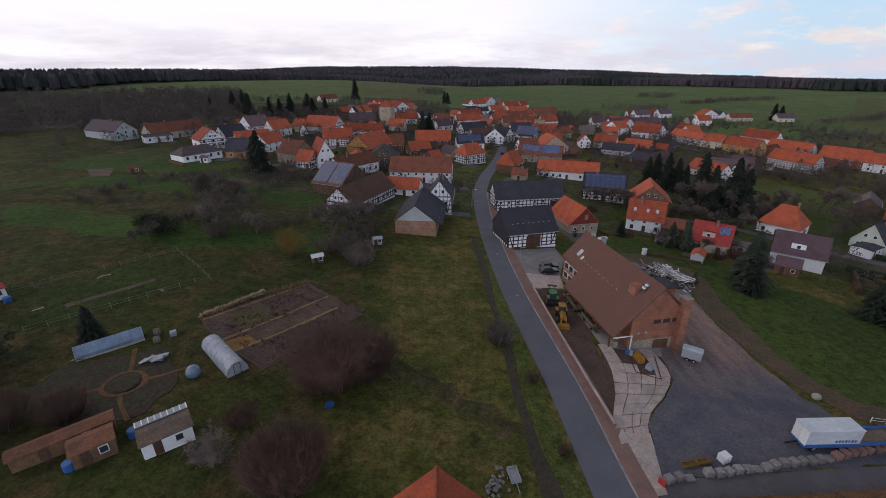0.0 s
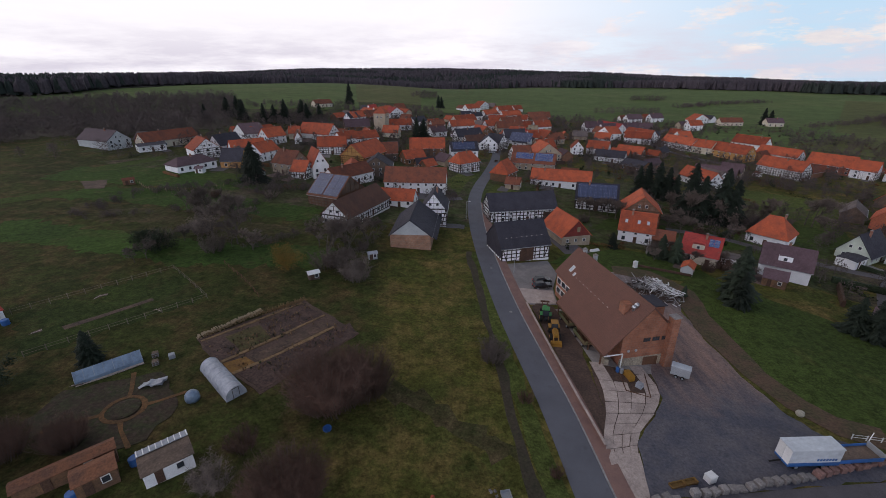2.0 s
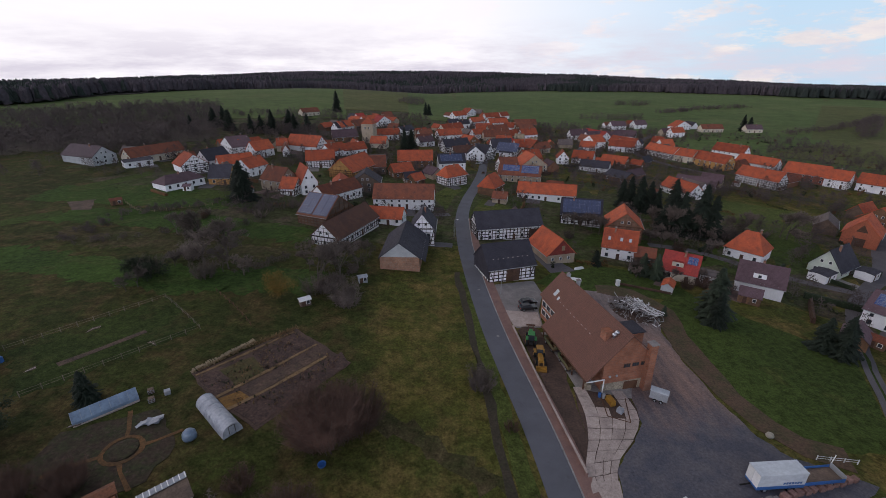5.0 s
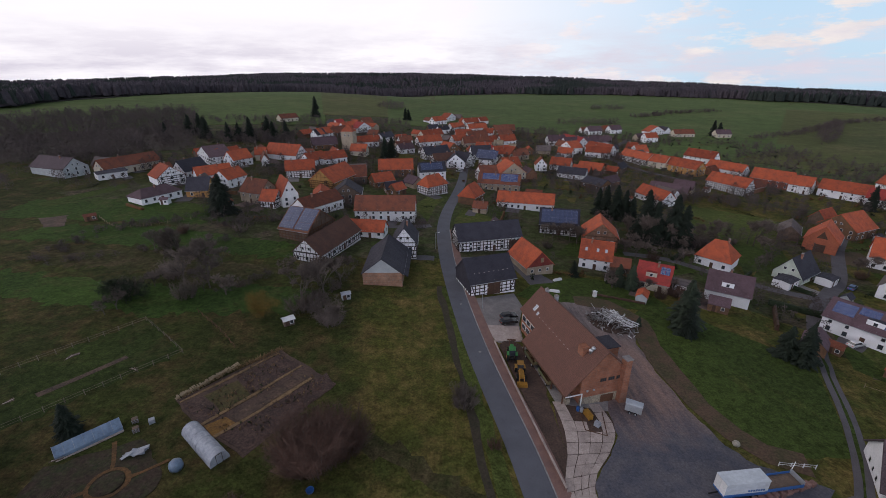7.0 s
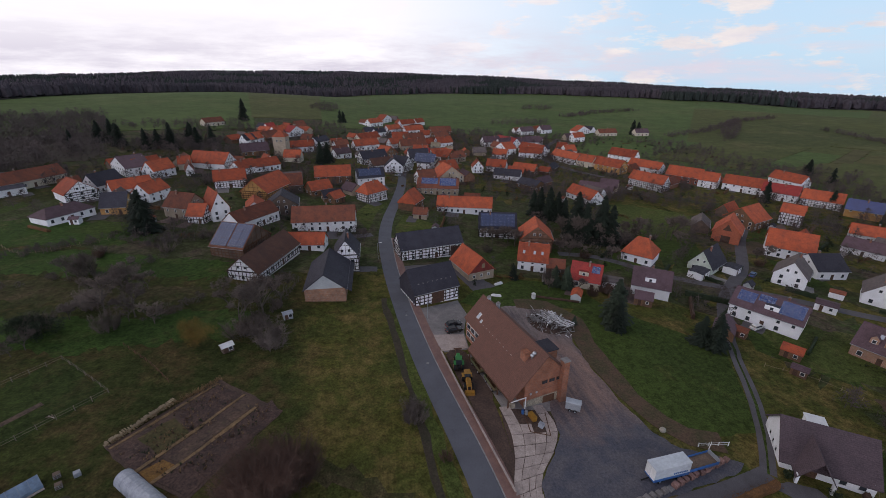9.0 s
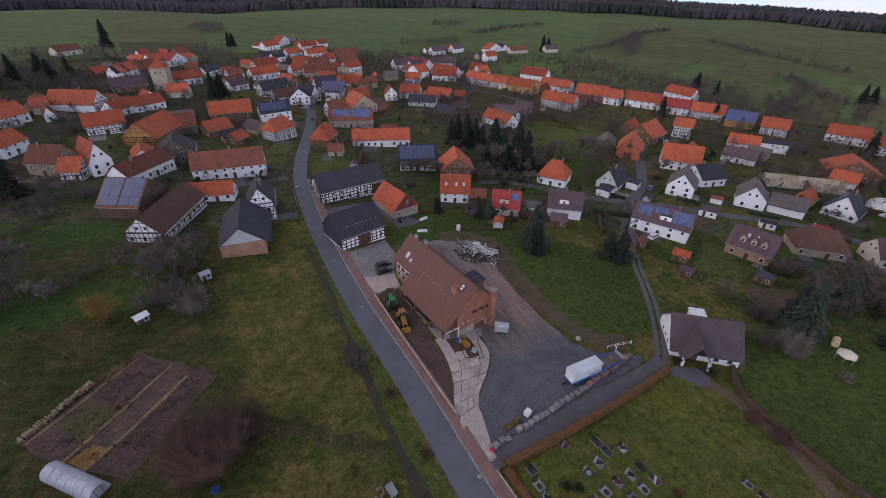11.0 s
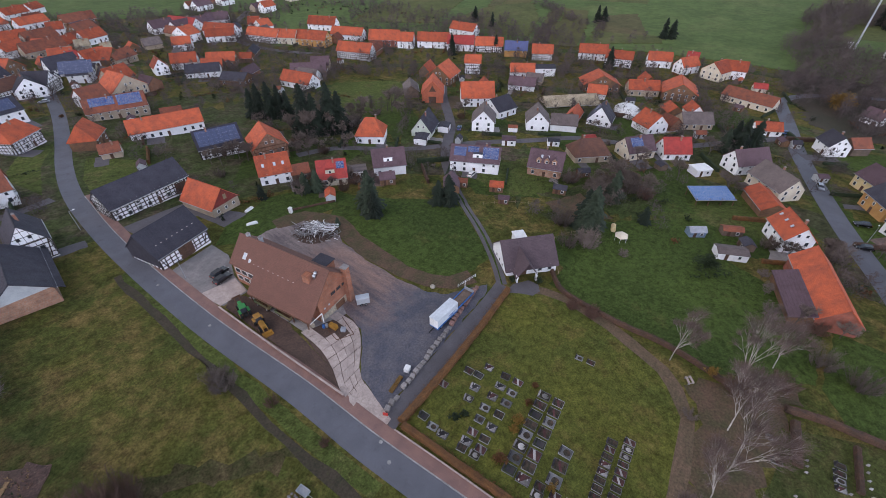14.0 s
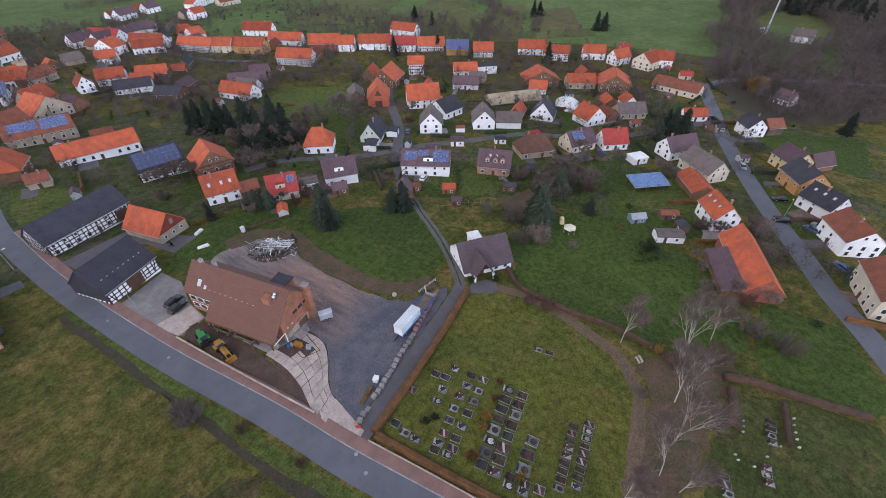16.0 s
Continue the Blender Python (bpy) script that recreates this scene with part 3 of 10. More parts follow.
def ribbon(name, pts, width, mat, lift, label, category, thick=0.5, offset=0.0, ragged=0.0, kind="structure"):
    """A strip of surface along a line, laid on the ground; offset to its right."""
    line = smooth_line(pts)
    side = sides_of(line)
    m, rows, cuts = Mesh(), [], 4
    for p, s in zip(line, side):
        row = []
        for k in range(cuts + 1):
            w = width * (k / cuts - 0.5) + offset
            if k in (0, cuts):
                w += ragged * (noise.noise((p.x * 0.4, p.y * 0.4, k)) + 0.5 * noise.noise((p.x * 1.7, p.y * 1.7, k)))
            q = p + s * w
            row.append((q.x, q.y, ter(q.x, q.y) + lift))
        rows.append(row)
    for a, b in zip(rows, rows[1:]):
        for k in range(cuts):
            m.face((a[k], a[k + 1], b[k + 1], b[k]))
        for k in (0, cuts):
            low = lambda q: (q[0], q[1], q[2] - thick)
            m.face((a[k], b[k], low(b[k]), low(a[k])))
    return tagged(new(name, m.data(name, mat)), label, category, "", kind)


def patch(name, poly, mat, lift, label, category, cell=8.0, kind="structure", ragged=0.0):
    """A surface with an outline, laid on the ground."""
    b = bmesh.new()
    pts = []
    n = len(poly)
    for i in range(n):
        a, c = Vector(poly[i]), Vector(poly[(i + 1) % n])
        k = max(1, int((c - a).length / 1.5)) if ragged else 1
        for j in range(k):
            q = a.lerp(c, j / k)
            if ragged:
                q += Vector((noise.noise((q.x * 0.5, q.y * 0.5, 3.1)), noise.noise((q.x * 0.5, q.y * 0.5, 8.7)))) * ragged
            pts.append(q)
    f = b.faces.new([b.verts.new((q.x, q.y, 0)) for q in pts])
    xs, ys = [q.x for q in pts], [q.y for q in pts]
    for lo, hi, axis in ((min(xs), max(xs), Vector((1, 0, 0))), (min(ys), max(ys), Vector((0, 1, 0)))):
        k = math.floor(lo / cell) + 1
        while k * cell < hi:
            bmesh.ops.bisect_plane(b, geom=b.verts[:] + b.edges[:] + b.faces[:], plane_co=axis * k * cell, plane_no=axis)
            k += 1
    bmesh.ops.triangulate(b, faces=b.faces)
    for v in b.verts:
        v.co.z = ter(v.co.x, v.co.y) + lift + max(0.0, math.hypot(v.co.x, v.co.y) - 650) * 0.0025
    bmesh.ops.recalc_face_normals(b, faces=b.faces)
    up = sum(f.normal.z for f in b.faces)
    if up < 0:
        bmesh.ops.reverse_faces(b, faces=b.faces)
    rim = [q for q in b.edges if q.is_boundary]
    made = bmesh.ops.extrude_edge_only(b, edges=rim)["geom"]
    for v in made:
        if isinstance(v, bmesh.types.BMVert):
            v.co.z -= lift + 0.4
    me = bpy.data.meshes.new(name)
    b.to_mesh(me)
    b.free()
    me.materials.append(mat)
    return tagged(new(name, me), label, category, "", kind)


def _window_mesh(w, h, glazed=False):
    """A window frame as one ring with depth; glazed: with its pane set back in it."""
    m = Mesh()
    w, h, t, d = w * 1.12, h * 1.12, 0.09, 0.10
    out = [(-w / 2, -h / 2), (w / 2, -h / 2), (w / 2, h / 2), (-w / 2, h / 2)]
    inn = [(-w / 2 + t, -h / 2 + t), (w / 2 - t, -h / 2 + t), (w / 2 - t, h / 2 - t), (-w / 2 + t, h / 2 - t)]
    for ring, y in ((out, d / 2), (out, -d / 2), (inn, -d / 2), (inn, 0.02)):
        m.v.extend((px, y, pz) for px, pz in ring)
    for r in range(3):
        for k in range(4):
            j = (k + 1) % 4
            m.f.append((r * 4 + k, r * 4 + j, r * 4 + 4 + j, r * 4 + 4 + k))
            m.m.append(0)
    if glazed:
        m.f.append((12, 13, 14, 15))
        m.m.append(1)
    return m.data("window", [FRAME, PANE] if glazed else [FRAME])


def _pane_mesh(w, h):
    m = Mesh()
    m.box((0, 0.01, 0), (w * 1.12 - 0.17, 0.03, h * 1.12 - 0.17))
    return m.data("pane", [PANE])


SIZES = ((1.0, 1.25), (0.8, 0.9), (1.6, 1.25))
WIN = {k: (_window_mesh(*k), _pane_mesh(*k), _window_mesh(*k, True)) for k in SIZES}


def window(parent, size, at, plain=False):
    if plain:
        return part("window", WIN[size][2], None, parent, at=at)
    w = part("window", WIN[size][0], None, parent, at=at)
    part("pane", WIN[size][1], None, w, "dark window glass")
    return w


def roof_slabs(L, W, H, rise, over=0.45, verge=0.35, thick=0.22, hip=0.0):
    """Both slopes of a pitched roof with its ridge, x along the ridge. hip: how far the ridge ends stand in."""
    m = Mesh()
    run = W / 2
    slope = rise / run
    x = L / 2 + verge
    ye, ze = run + over, H - over * slope
    zr = H + rise
    for s in (-1, 1):
        a = [(-x, s * ye, ze), (x, s * ye, ze), (x - hip, 0, zr), (-x + hip, 0, zr)]
        m.face(a if s < 0 else a[::-1])
        m.face([(p[0], p[1], p[2] - thick) for p in a][::s])
        m.face((a[0], a[1], (a[1][0], a[1][1], a[1][2] - thick), (a[0][0], a[0][1], a[0][2] - thick)))
        for i, j in ((1, 2), (3, 0)):
            m.face((a[i], a[j], (a[j][0], a[j][1], a[j][2] - thick), (a[i][0], a[i][1], a[i][2] - thick)))
    if hip:
        for s in (-1, 1):
            a = [(s * x, -ye, ze), (s * x, ye, ze), (s * (x - hip), 0, zr)]
            m.face(a)
            m.face([(p[0], p[1], p[2] - thick) for p in a])
    return m


def timber(m, x0, x1, z0, z1, at, gap=1.3, w=0.27, mi=0, diag=True, floors=2):
    """Posts, rails and braces of a framed wall between x0 and x1; at(x, z) gives the place on the wall."""
    n = max(2, round((x1 - x0) / gap))
    d = (x1 - x0) / n
    rails = [z0 + 0.1] + [z0 + (z1 - z0) * k / (floors * 2) for k in range(1, floors * 2)] + [z1 - 0.1]
    for k in range(n + 1):
        m.bar(at(x0 + k * d, z0), at(x0 + k * d, z1), w, 0.09, mi)
    for z in rails:
        m.bar(at(x0, z), at(x1, z), 0.09, w * 0.9, mi)
    if diag:
        for a, b in ((0, 1), (n, n - 1)):
            m.bar(at(x0 + a * d, z1), at(x0 + b * d, z0), 0.09, w * 0.9, mi)


ROOF_WORDS = {"darkplum": "dark plum-brown tiled", "orange": "orange tiled", "red": "dull red tiled", "brown": "brown tiled", "plum": "plum-brown tiled", "slate": "dark slate-grey", "greybrown": "grey-brown tiled",
              "blue": "bluish tiled", "hay": "straw-coloured covered", "oldbrown": "old brown tiled", "pvgrey": "panel-covered", "redpv": "red tiled panel-covered", "bluepv": "panel-covered grey"}
WALL_WORDS = {"white": "white rendered", "cream": "cream rendered", "mint": "pale green", "yellow": "pale yellow", "ochre": "ochre-walled", "beige": "beige-walled", "grey": "grey-walled",
              "brick": "brick", "brickred": "red brick", "brickdark": "dark brick", "brown": "brown-walled", "boards": "weathered board", "timber": "black-and-white half-timbered", "whitewall": "white-walled", "orangewall": "orange tile-hung"}


def pv_array(parent, x0, x1, s0, s1, H, W, rise, nx, nz, side=-1, mat=None, singly=True, lift=0.12):
    """Solar panels on one slope; s runs from 0 at the eave to 1 at the ridge."""
    mat = mat or PV
    run = math.hypot(W / 2, rise)
    a = math.atan2(rise, W / 2)
    pw, ph = (x1 - x0) / nx, (s1 - s0) * run / nz
    m = Mesh()
    m.box((0, 0, 0), (pw - 0.06, ph - 0.06, 0.05), 0)
    me = m.data("solar_panel", [mat])
    host = parent
    for i in range(nx):
        for j in range(nz):
            s = (s0 + (j + 0.5) / nz * (s1 - s0))
            y, z = side * W / 2 * (1 - s), H + rise * s
            y += side * math.sin(a) * lift
            z += math.cos(a) * lift
            part("solar_panel", me, None, host, "blue-black solar panel", pose(x0 + (i + 0.5) * pw, y, z, math.degrees(a) * -side, 0, 0))


def skylight(parent, x, s, H, W, rise, side=-1, w=0.8, h=1.2):
    a = math.atan2(rise, W / 2)
    m = Mesh()
    m.box((0, 0, 0.06), (w, h, 0.16), 0)
    m.box((0, 0, 0.13), (w - 0.16, h - 0.16, 0.06), 1)
    part("skylight", m, [GREYM, SKYLIGHT], parent, "pale roof window", pose(x, side * W / 2 * (1 - s), H + rise * s, math.degrees(a) * -side, 0, 0))


def chimney(parent, x, y, z, h=1.6, w=0.55, mat=None):
    m = Mesh()
    m.box((0, 0, -0.6), (w, w, h + 1.2))
    m.box((0, 0, h / 2 + 0.05), (w + 0.14, w + 0.14, 0.12), 1)
    m.box((0, 0, h / 2 + 0.2), (w * 0.5, w * 0.5, 0.25), 1)
    part("chimney", m, [mat or CHIM, CONC], parent, at=pose(x, y, z + h / 2))


def dormer(parent, x, H, W, rise, roof, wall, side=-1, w=2.4, gable=True):
    m = Mesh()
    s = 0.25
    z0, y0 = H + rise * s, W / 2 * (1 - s)
    hh, deep = 1.5, 2.6
    prof = [(-w / 2, 0), (w / 2, 0), (w / 2, hh), (0, hh + (0.9 if gable else 0.1)), (-w / 2, hh)]
    k = len(m.v)
    for yy in (y0 + 0.1, y0 - deep):
        m.v.extend((x + p, side * yy, z0 - 0.3 + q) for p, q in prof)
    for i in range(5):
        j = (i + 1) % 5
        m.f.append((k + i, k + j, k + 5 + j, k + 5 + i))
        m.m.append(1 if i in (2, 3) else 0)
    m.f.append((k, k + 1, k + 2, k + 3, k + 4))
    m.m.append(0)
    d = part("dormer", m, [wall, roof], parent)
    window(d, (0.8, 0.9), pose(x, side * (y0 + 0.14), z0 + 0.45, 0, 0, 0 if side < 0 else 180))


def house(x, y, ang, L, W, H, rise, roof, wall, name="house", label="", back=False, hip=0.0, wins=True, chim=1, beams=None, gap=2.7, plain=False):
    """A pitched-roof building; x along its ridge."""
    label = label or "%s %s with a %s roof" % (WALL_WORDS[wall], name.replace("_", " "), ROOF_WORDS[roof])
    h = thing(name, x, y, ang, label, name.split("_")[-1], "village buildings")
    base = -1.6
    body = Mesh()
    hh = rise * 0.985
    top = L / 2 - 0.02
    if hip:
        body.prism([(-W / 2, base), (W / 2, base), (W / 2, H), (-W / 2, H)], -L / 2, L / 2)
    else:
        body.prism([(-W / 2, base), (W / 2, base), (W / 2, H), (0, H + hh), (-W / 2, H)], -L / 2, L / 2)
    part("wall", body, WALL[wall], h)
    part("roof", roof_slabs(L, W, H, rise, hip=hip), ROOF[roof], h)
    if not hip:
        r = Mesh()
        r.prism([(-0.2, H + rise - 0.06), (0, H + rise + 0.12), (0.2, H + rise - 0.06)], -L / 2 - 0.35, L / 2 + 0.35)
        part("ridge", r, ROOF[roof], h)
    g = Mesh()
    g.box((0, -(W / 2 + 0.53), H - 0.45 * rise / (W / 2) - 0.1), (L + 0.7, 0.14, 0.12))
    part("gutter", g, GREYM, h)
    rnd = random.Random(int(x * 7 + y * 13))
    for k in range(chim):
        chimney(h, (rnd.random() - 0.5) * L * 0.6, rnd.choice((-1, 1)) * 0.7, H + rise - 0.9)
    two = H > 4.1
    sides = [-1, 1] if back else [-1]
    rows = ([1.35, 3.35] if two else [1.5])
    if wins:
        for s in sides:
            n = max(1, int((L - 1.2) / gap))
            for k in range(n):
                px = -L / 2 + L * (k + 0.5) / n
                for z in rows:
                    if z == rows[0] and k == n // 2:
                        d = Mesh()
                        d.box((0, 0, 1.0), (1.0, 0.1, 2.1))
                        part("door", d, DOOR, h, at=pose(px, s * (W / 2 + 0.04), 0))
                    elif rnd.random() > 0.12:
                        window(h, (1.0, 1.25) if z == rows[0] else (0.8, 0.9), pose(px, s * (W / 2 + 0.04), z, 0, 0, 0 if s < 0 else 180), plain)
        if not hip:
            for s in (-1, 1):
                n = max(1, int((W - 1.0) / 2.9))
                for k in range(n):
                    py = -W / 2 + W * (k + 0.5) / n
                    for z in rows:
                        window(h, (1.0, 1.25), pose(s * (L / 2 + 0.04), py, z, 0, 0, 90 * s), plain)
                for py in (-1.1, 1.1):
                    if rise > 3.4:
                        window(h, (0.8, 0.9), pose(s * (L / 2 + 0.04), py, H + rise * 0.3, 0, 0, 90 * s), plain)
    if wall == "timber" or beams:
        bm = beams or BEAM
        for s in sides:
            m = Mesh()
            timber(m, -L / 2 + 0.1, L / 2 - 0.1, 0.2, H - 0.05, lambda a, z: (a, s * (W / 2 + 0.03), z), floors=2 if two else 1)
            part("timber_frame", m, bm, h, "dark timber framing")
        for s in (-1, 1):
            m = Mesh()
            timber(m, -W / 2 + 0.1, W / 2 - 0.1, 0.2, H - 0.05, lambda a, z: (s * (L / 2 + 0.03), a, z), floors=2 if two else 1)
            if not hip:
                for f in (0.02, 0.35, 0.65):
                    q = W / 2 * (1 - f) - 0.15
                    m.bar((s * (L / 2 + 0.03), -q, H + rise * f), (s * (L / 2 + 0.03), q, H + rise * f), 0.18, 0.09)
                for py in (-W / 3, -W / 6, 0, W / 6, W / 3):
                    m.bar((s * (L / 2 + 0.03), py, H), (s * (L / 2 + 0.03), py, H + rise * (1 - abs(py) / (W / 2)) - 0.1), 0.18, 0.09)
            part("timber_frame", m, bm, h, "dark timber framing")
    return h


# ---- plants ----
def bare_tree(seed, height, spread=0.45, trunk=0.16, depth=5, twigs=5, bark=None, twig=None, lean=0.0, droop=0.0, wide=0.03):
    """Meshes of a leafless tree: tapered trunk and limbs; fine twigs."""
    rnd = random.Random(seed)
    limbs, fine = Mesh(), Mesh()

    def grow(p, way, length, r, level):
        q = p + way * length
        limbs.tube(p, q, r, r * 0.68, 5 if level < 2 else 3)
        if level >= depth:
            for _ in range(twigs):
                w = (way + Vector((rnd.gauss(0, 0.55), rnd.gauss(0, 0.55), rnd.gauss(0.15 - droop, 0.4)))).normalized()
                a = p.lerp(q, rnd.random())
                b = a + w * length * rnd.uniform(0.7, 1.6)
                s = w.cross(Vector((rnd.random(), rnd.random(), 0.3))).normalized() * wide
                fine.face((a - s, a + s, b))
                for _ in range(2):
                    c = a.lerp(b, rnd.uniform(0.3, 0.9))
                    e = c + (w + Vector((rnd.gauss(0, 0.7), rnd.gauss(0, 0.7), rnd.gauss(0.1 - droop, 0.4)))).normalized() * length * rnd.uniform(0.4, 0.9)
                    fine.face((c - s * 0.7, c + s * 0.7, e))
            return
        n = 3 if level else 4
        for k in range(n):
            w = Vector((rnd.gauss(0, spread), rnd.gauss(0, spread), 0)) + way * (0.9 if k else 1.2)
            w.z += 0.12 - droop * level * 0.2
            grow(p.lerp(q, rnd.uniform(0.62, 1.0)) if k else q, w.normalized(), length * rnd.uniform(0.62, 0.82), r * 0.62, level + 1)

    grow(Vector((0, 0, -0.3)), Vector((lean, 0, 1)).normalized(), height * 0.30, trunk, 0)
    return limbs.data("limbs", bark or BARK), fine.data("twigs", twig or TWIG)


def bush(seed, r, h, n=1400, twig=None):
    """A leafless shrub: many thin stems fanning out from the ground, with fine tips."""
    rnd = random.Random(seed)
    m, st = Mesh(), Mesh()
    stems = max(8, n // 60)
    for _ in range(stems):
        a = rnd.random() * 2 * math.pi
        d = r * math.sqrt(rnd.random()) * 0.55
        base = Vector((d * math.cos(a), d * math.sin(a), -0.2))
        tip = Vector((d * 1.8 * math.cos(a) + rnd.gauss(0, 0.3), d * 1.8 * math.sin(a) + rnd.gauss(0, 0.3), h * rnd.uniform(0.6, 1.0) * (1 - 0.35 * (d / r) ** 2)))
        st.tube(base, tip, 0.04, 0.012, 3)
        for _ in range(n // stems):
            t = rnd.uniform(0.2, 1.0)
            p = base.lerp(tip, t)
            w = Vector((rnd.gauss(0, 0.8), rnd.gauss(0, 0.8), rnd.gauss(0.5, 0.5))).normalized()
            q = p + w * rnd.uniform(0.3, 0.32 * r + 0.4)
            s = w.cross(Vector((0.3, rnd.random(), 0.5))).normalized() * (0.012 if n > 5000 else 0.018)
            m.face((p - s, p + s, q))
    return st.data("stem", BARK), m.data("twig_crown", twig or TWIG_RED)


def conifer(seed, h, r, mat=None, boughs=340):
    """A fir: straight trunk and an uneven, full crown of drooping boughs, each of many needled sprays."""
    rnd = random.Random(seed)
    t, c = Mesh(), Mesh()
    t.tube((0, 0, -0.3), (0, 0, h * 0.93), 0.02 * h, 0.02, 6)
    lean = rnd.random() * 6.28
    for k in range(boughs):
        f = (k + rnd.random()) / boughs
        f = f ** 1.15
        z = h * (0.04 + 0.93 * f)
        a = rnd.random() * 6.28
        full = r * (1 - f) ** 0.62 * (1 + 0.22 * math.sin(f * 17 + seed) * math.cos(a - lean + f * 5)) + 0.12
        R1 = full * rnd.uniform(0.55, 1.08)
        way = Vector((math.cos(a), math.sin(a), 0))
        sid = Vector((-way.y, way.x, 0))
        droop = rnd.uniform(0.12, 0.42)
        for s in range(5):
            u0, u1 = s / 5, (s + 1.6) / 5
            p = way * R1 * u0 + Vector((0, 0, z + 0.015 * h - droop * R1 * u0 ** 1.4))
            q = way * R1 * min(u1, 1.05) + Vector((0, 0, z - droop * R1 * u1 ** 1.4 + rnd.gauss(0, 0.14)))
            wd = (0.24 + 0.22 * R1) * (1.2 - u0) * rnd.uniform(0.6, 1.35)
            c.face((p, q + sid * wd + Vector((0, 0, -0.12 * wd)), q + way * wd * 0.5))
            c.face((p, q + way * wd * 0.5, q - sid * wd + Vector((0, 0, -0.12 * wd))))
    return t.data("trunk", BARK), c.data("crown", mat or NEEDLE)


def leafy(seed, r, h, mat, n=1500, size=0.16):
    """A leafy shrub: stems and many small leaf clumps with gaps between."""
    rnd = random.Random(seed)
    c = Mesh()
    for _ in range(9):
        c.tube((rnd.gauss(0, 0.1), rnd.gauss(0, 0.1), -0.2), (rnd.gauss(0, r * 0.5), rnd.gauss(0, r * 0.5), h * 0.7), 0.04, 0.01, 3)
    hubs = [Vector((rnd.gauss(0, r * 0.5), rnd.gauss(0, r * 0.5), h * rnd.uniform(0.3, 0.9))) for _ in range(26)]
    for _ in range(n):
        p = rnd.choice(hubs) + Vector((rnd.gauss(0, r * 0.2), rnd.gauss(0, r * 0.2), rnd.gauss(0, h * 0.1)))
        u = Vector((rnd.gauss(0, 1), rnd.gauss(0, 1), rnd.gauss(0, 1))).normalized() * size
        w = u.cross(Vector((rnd.random(), rnd.random(), 1))).normalized() * size * 0.8
        c.face((p - u, p + w, p + u, p - w))
    return c.data("leaves", mat)


TREES = [bare_tree(s, hh, sp, tr, 5, 3, wide=0.055) for s, hh, sp, tr in ((1, 8, 0.5, 0.17), (2, 9, 0.42, 0.18), (3, 6.5, 0.58, 0.14), (4, 10, 0.38, 0.2), (5, 5.5, 0.6, 0.12))]
BIRCHES = [bare_tree(s, 14, 0.25, 0.10, 5, 8, BIRCH, TWIG_PINK, ln, 0.04, 0.015) for s, ln in ((11, 0.05), (12, -0.12), (13, 0.1))]
FIRS = [conifer(s, 10, rr, m) for s, rr, m in ((21, 2.6, NEEDLE), (22, 3.4, NEEDLE), (23, 3.1, NEEDLE2))]
BUSHES = [bush(31, 2.0, 2.4, 2200), bush(32, 1.6, 1.8, 1400, TWIG), bush(33, 4.5, 4.8, 17000, TWIG_RED), bush(34, 2.6, 3.0, 2800, TWIG)]


def tree(x, y, k=0, s=1.0, ang=0, kind="bare", label=""):
    lib = {"bare": TREES, "birch": BIRCHES, "fir": FIRS}[kind]
    a, b = lib[k % len(lib)]
    words = {"bare": "leafless grey-brown tree with fine twigs", "birch": "leafless white-stemmed birch tree", "fir": "dark green fir tree in the village"}
    t = thing("%s_tree" % kind if kind != "bare" else "tree", x, y, ang, label or words[kind], "tree", kind + " trees")
    t.scale = (s, s, s)
    part("trunk", a, None, t)
    part("crown", b, None, t)
    return t


def shrub(x, y, k, s=1.0, ang=0, label="leafless brown shrub with dense twigs"):
    o = thing("shrub", x, y, ang, label, "shrub", "shrubs")
    part("stem", BUSHES[k][0], None, o)
    part("twig_crown", BUSHES[k][1], None, o)
    o.scale = (s, s, s)
    return o


# ---- ground, roads and plots ----
def make_ground():
    """One sheet: fine near the camera, coarse towards the ridge and the horizon."""
    m = Mesh()
    radii = [0, 6, 12, 20, 30, 42, 56, 72, 90, 110, 132, 156, 182, 210, 240, 275, 315, 360, 410, 470, 540, 620, 690, 750, 810, 870, 930, 990, 1050, 1110, 1200, 1320, 1460, 1620, 1800, 2000, 2060, 2300, 2900, 4200]
    n = 216
    rows = []
    for r in radii:
        rows.append([(r * math.sin(2 * math.pi * k / n), r * math.cos(2 * math.pi * k / n)) for k in range(n)])
    for a, b in zip(rows, rows[1:]):
        for k in range(n):
            j = (k + 1) % n
            quad = [a[k], a[j], b[j], b[k]]
            if a is rows[0]:
                quad = quad[1:]
            m.face([(px, py, ter(px, py)) for px, py in quad], 0)
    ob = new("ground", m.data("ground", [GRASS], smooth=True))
    return tagged(ob, "rough dark winter turf with straw-coloured patches", "ground", "", "structure")


make_ground()

ROAD = [(27, -70), (23.5, -15), (20.8, 14), (18.9, 32), (18.4, 40), (17.9, 48), (17.1, 56), (15.8, 67), (14.6, 79), (13.6, 95), (13, 110), (12.8, 130), (14, 156), (18, 180), (25.3, 209), (32.5, 241), (38, 275), (44, 320)]
ribbon("road", ROAD, 5.0, ASPH, 0.05, "grey asphalt village road", "road")
ribbon("pavement", [p for p in ROAD if -80 < p[1] < 160], 2.3, PAVE, 0.13, "red-brown block-paved footway", "pavement", offset=3.7)
ribbon("kerb", [p for p in ROAD if -80 < p[1] < 160], 0.22, KERB, 0.15, "pale stone kerb", "kerb", offset=2.45)
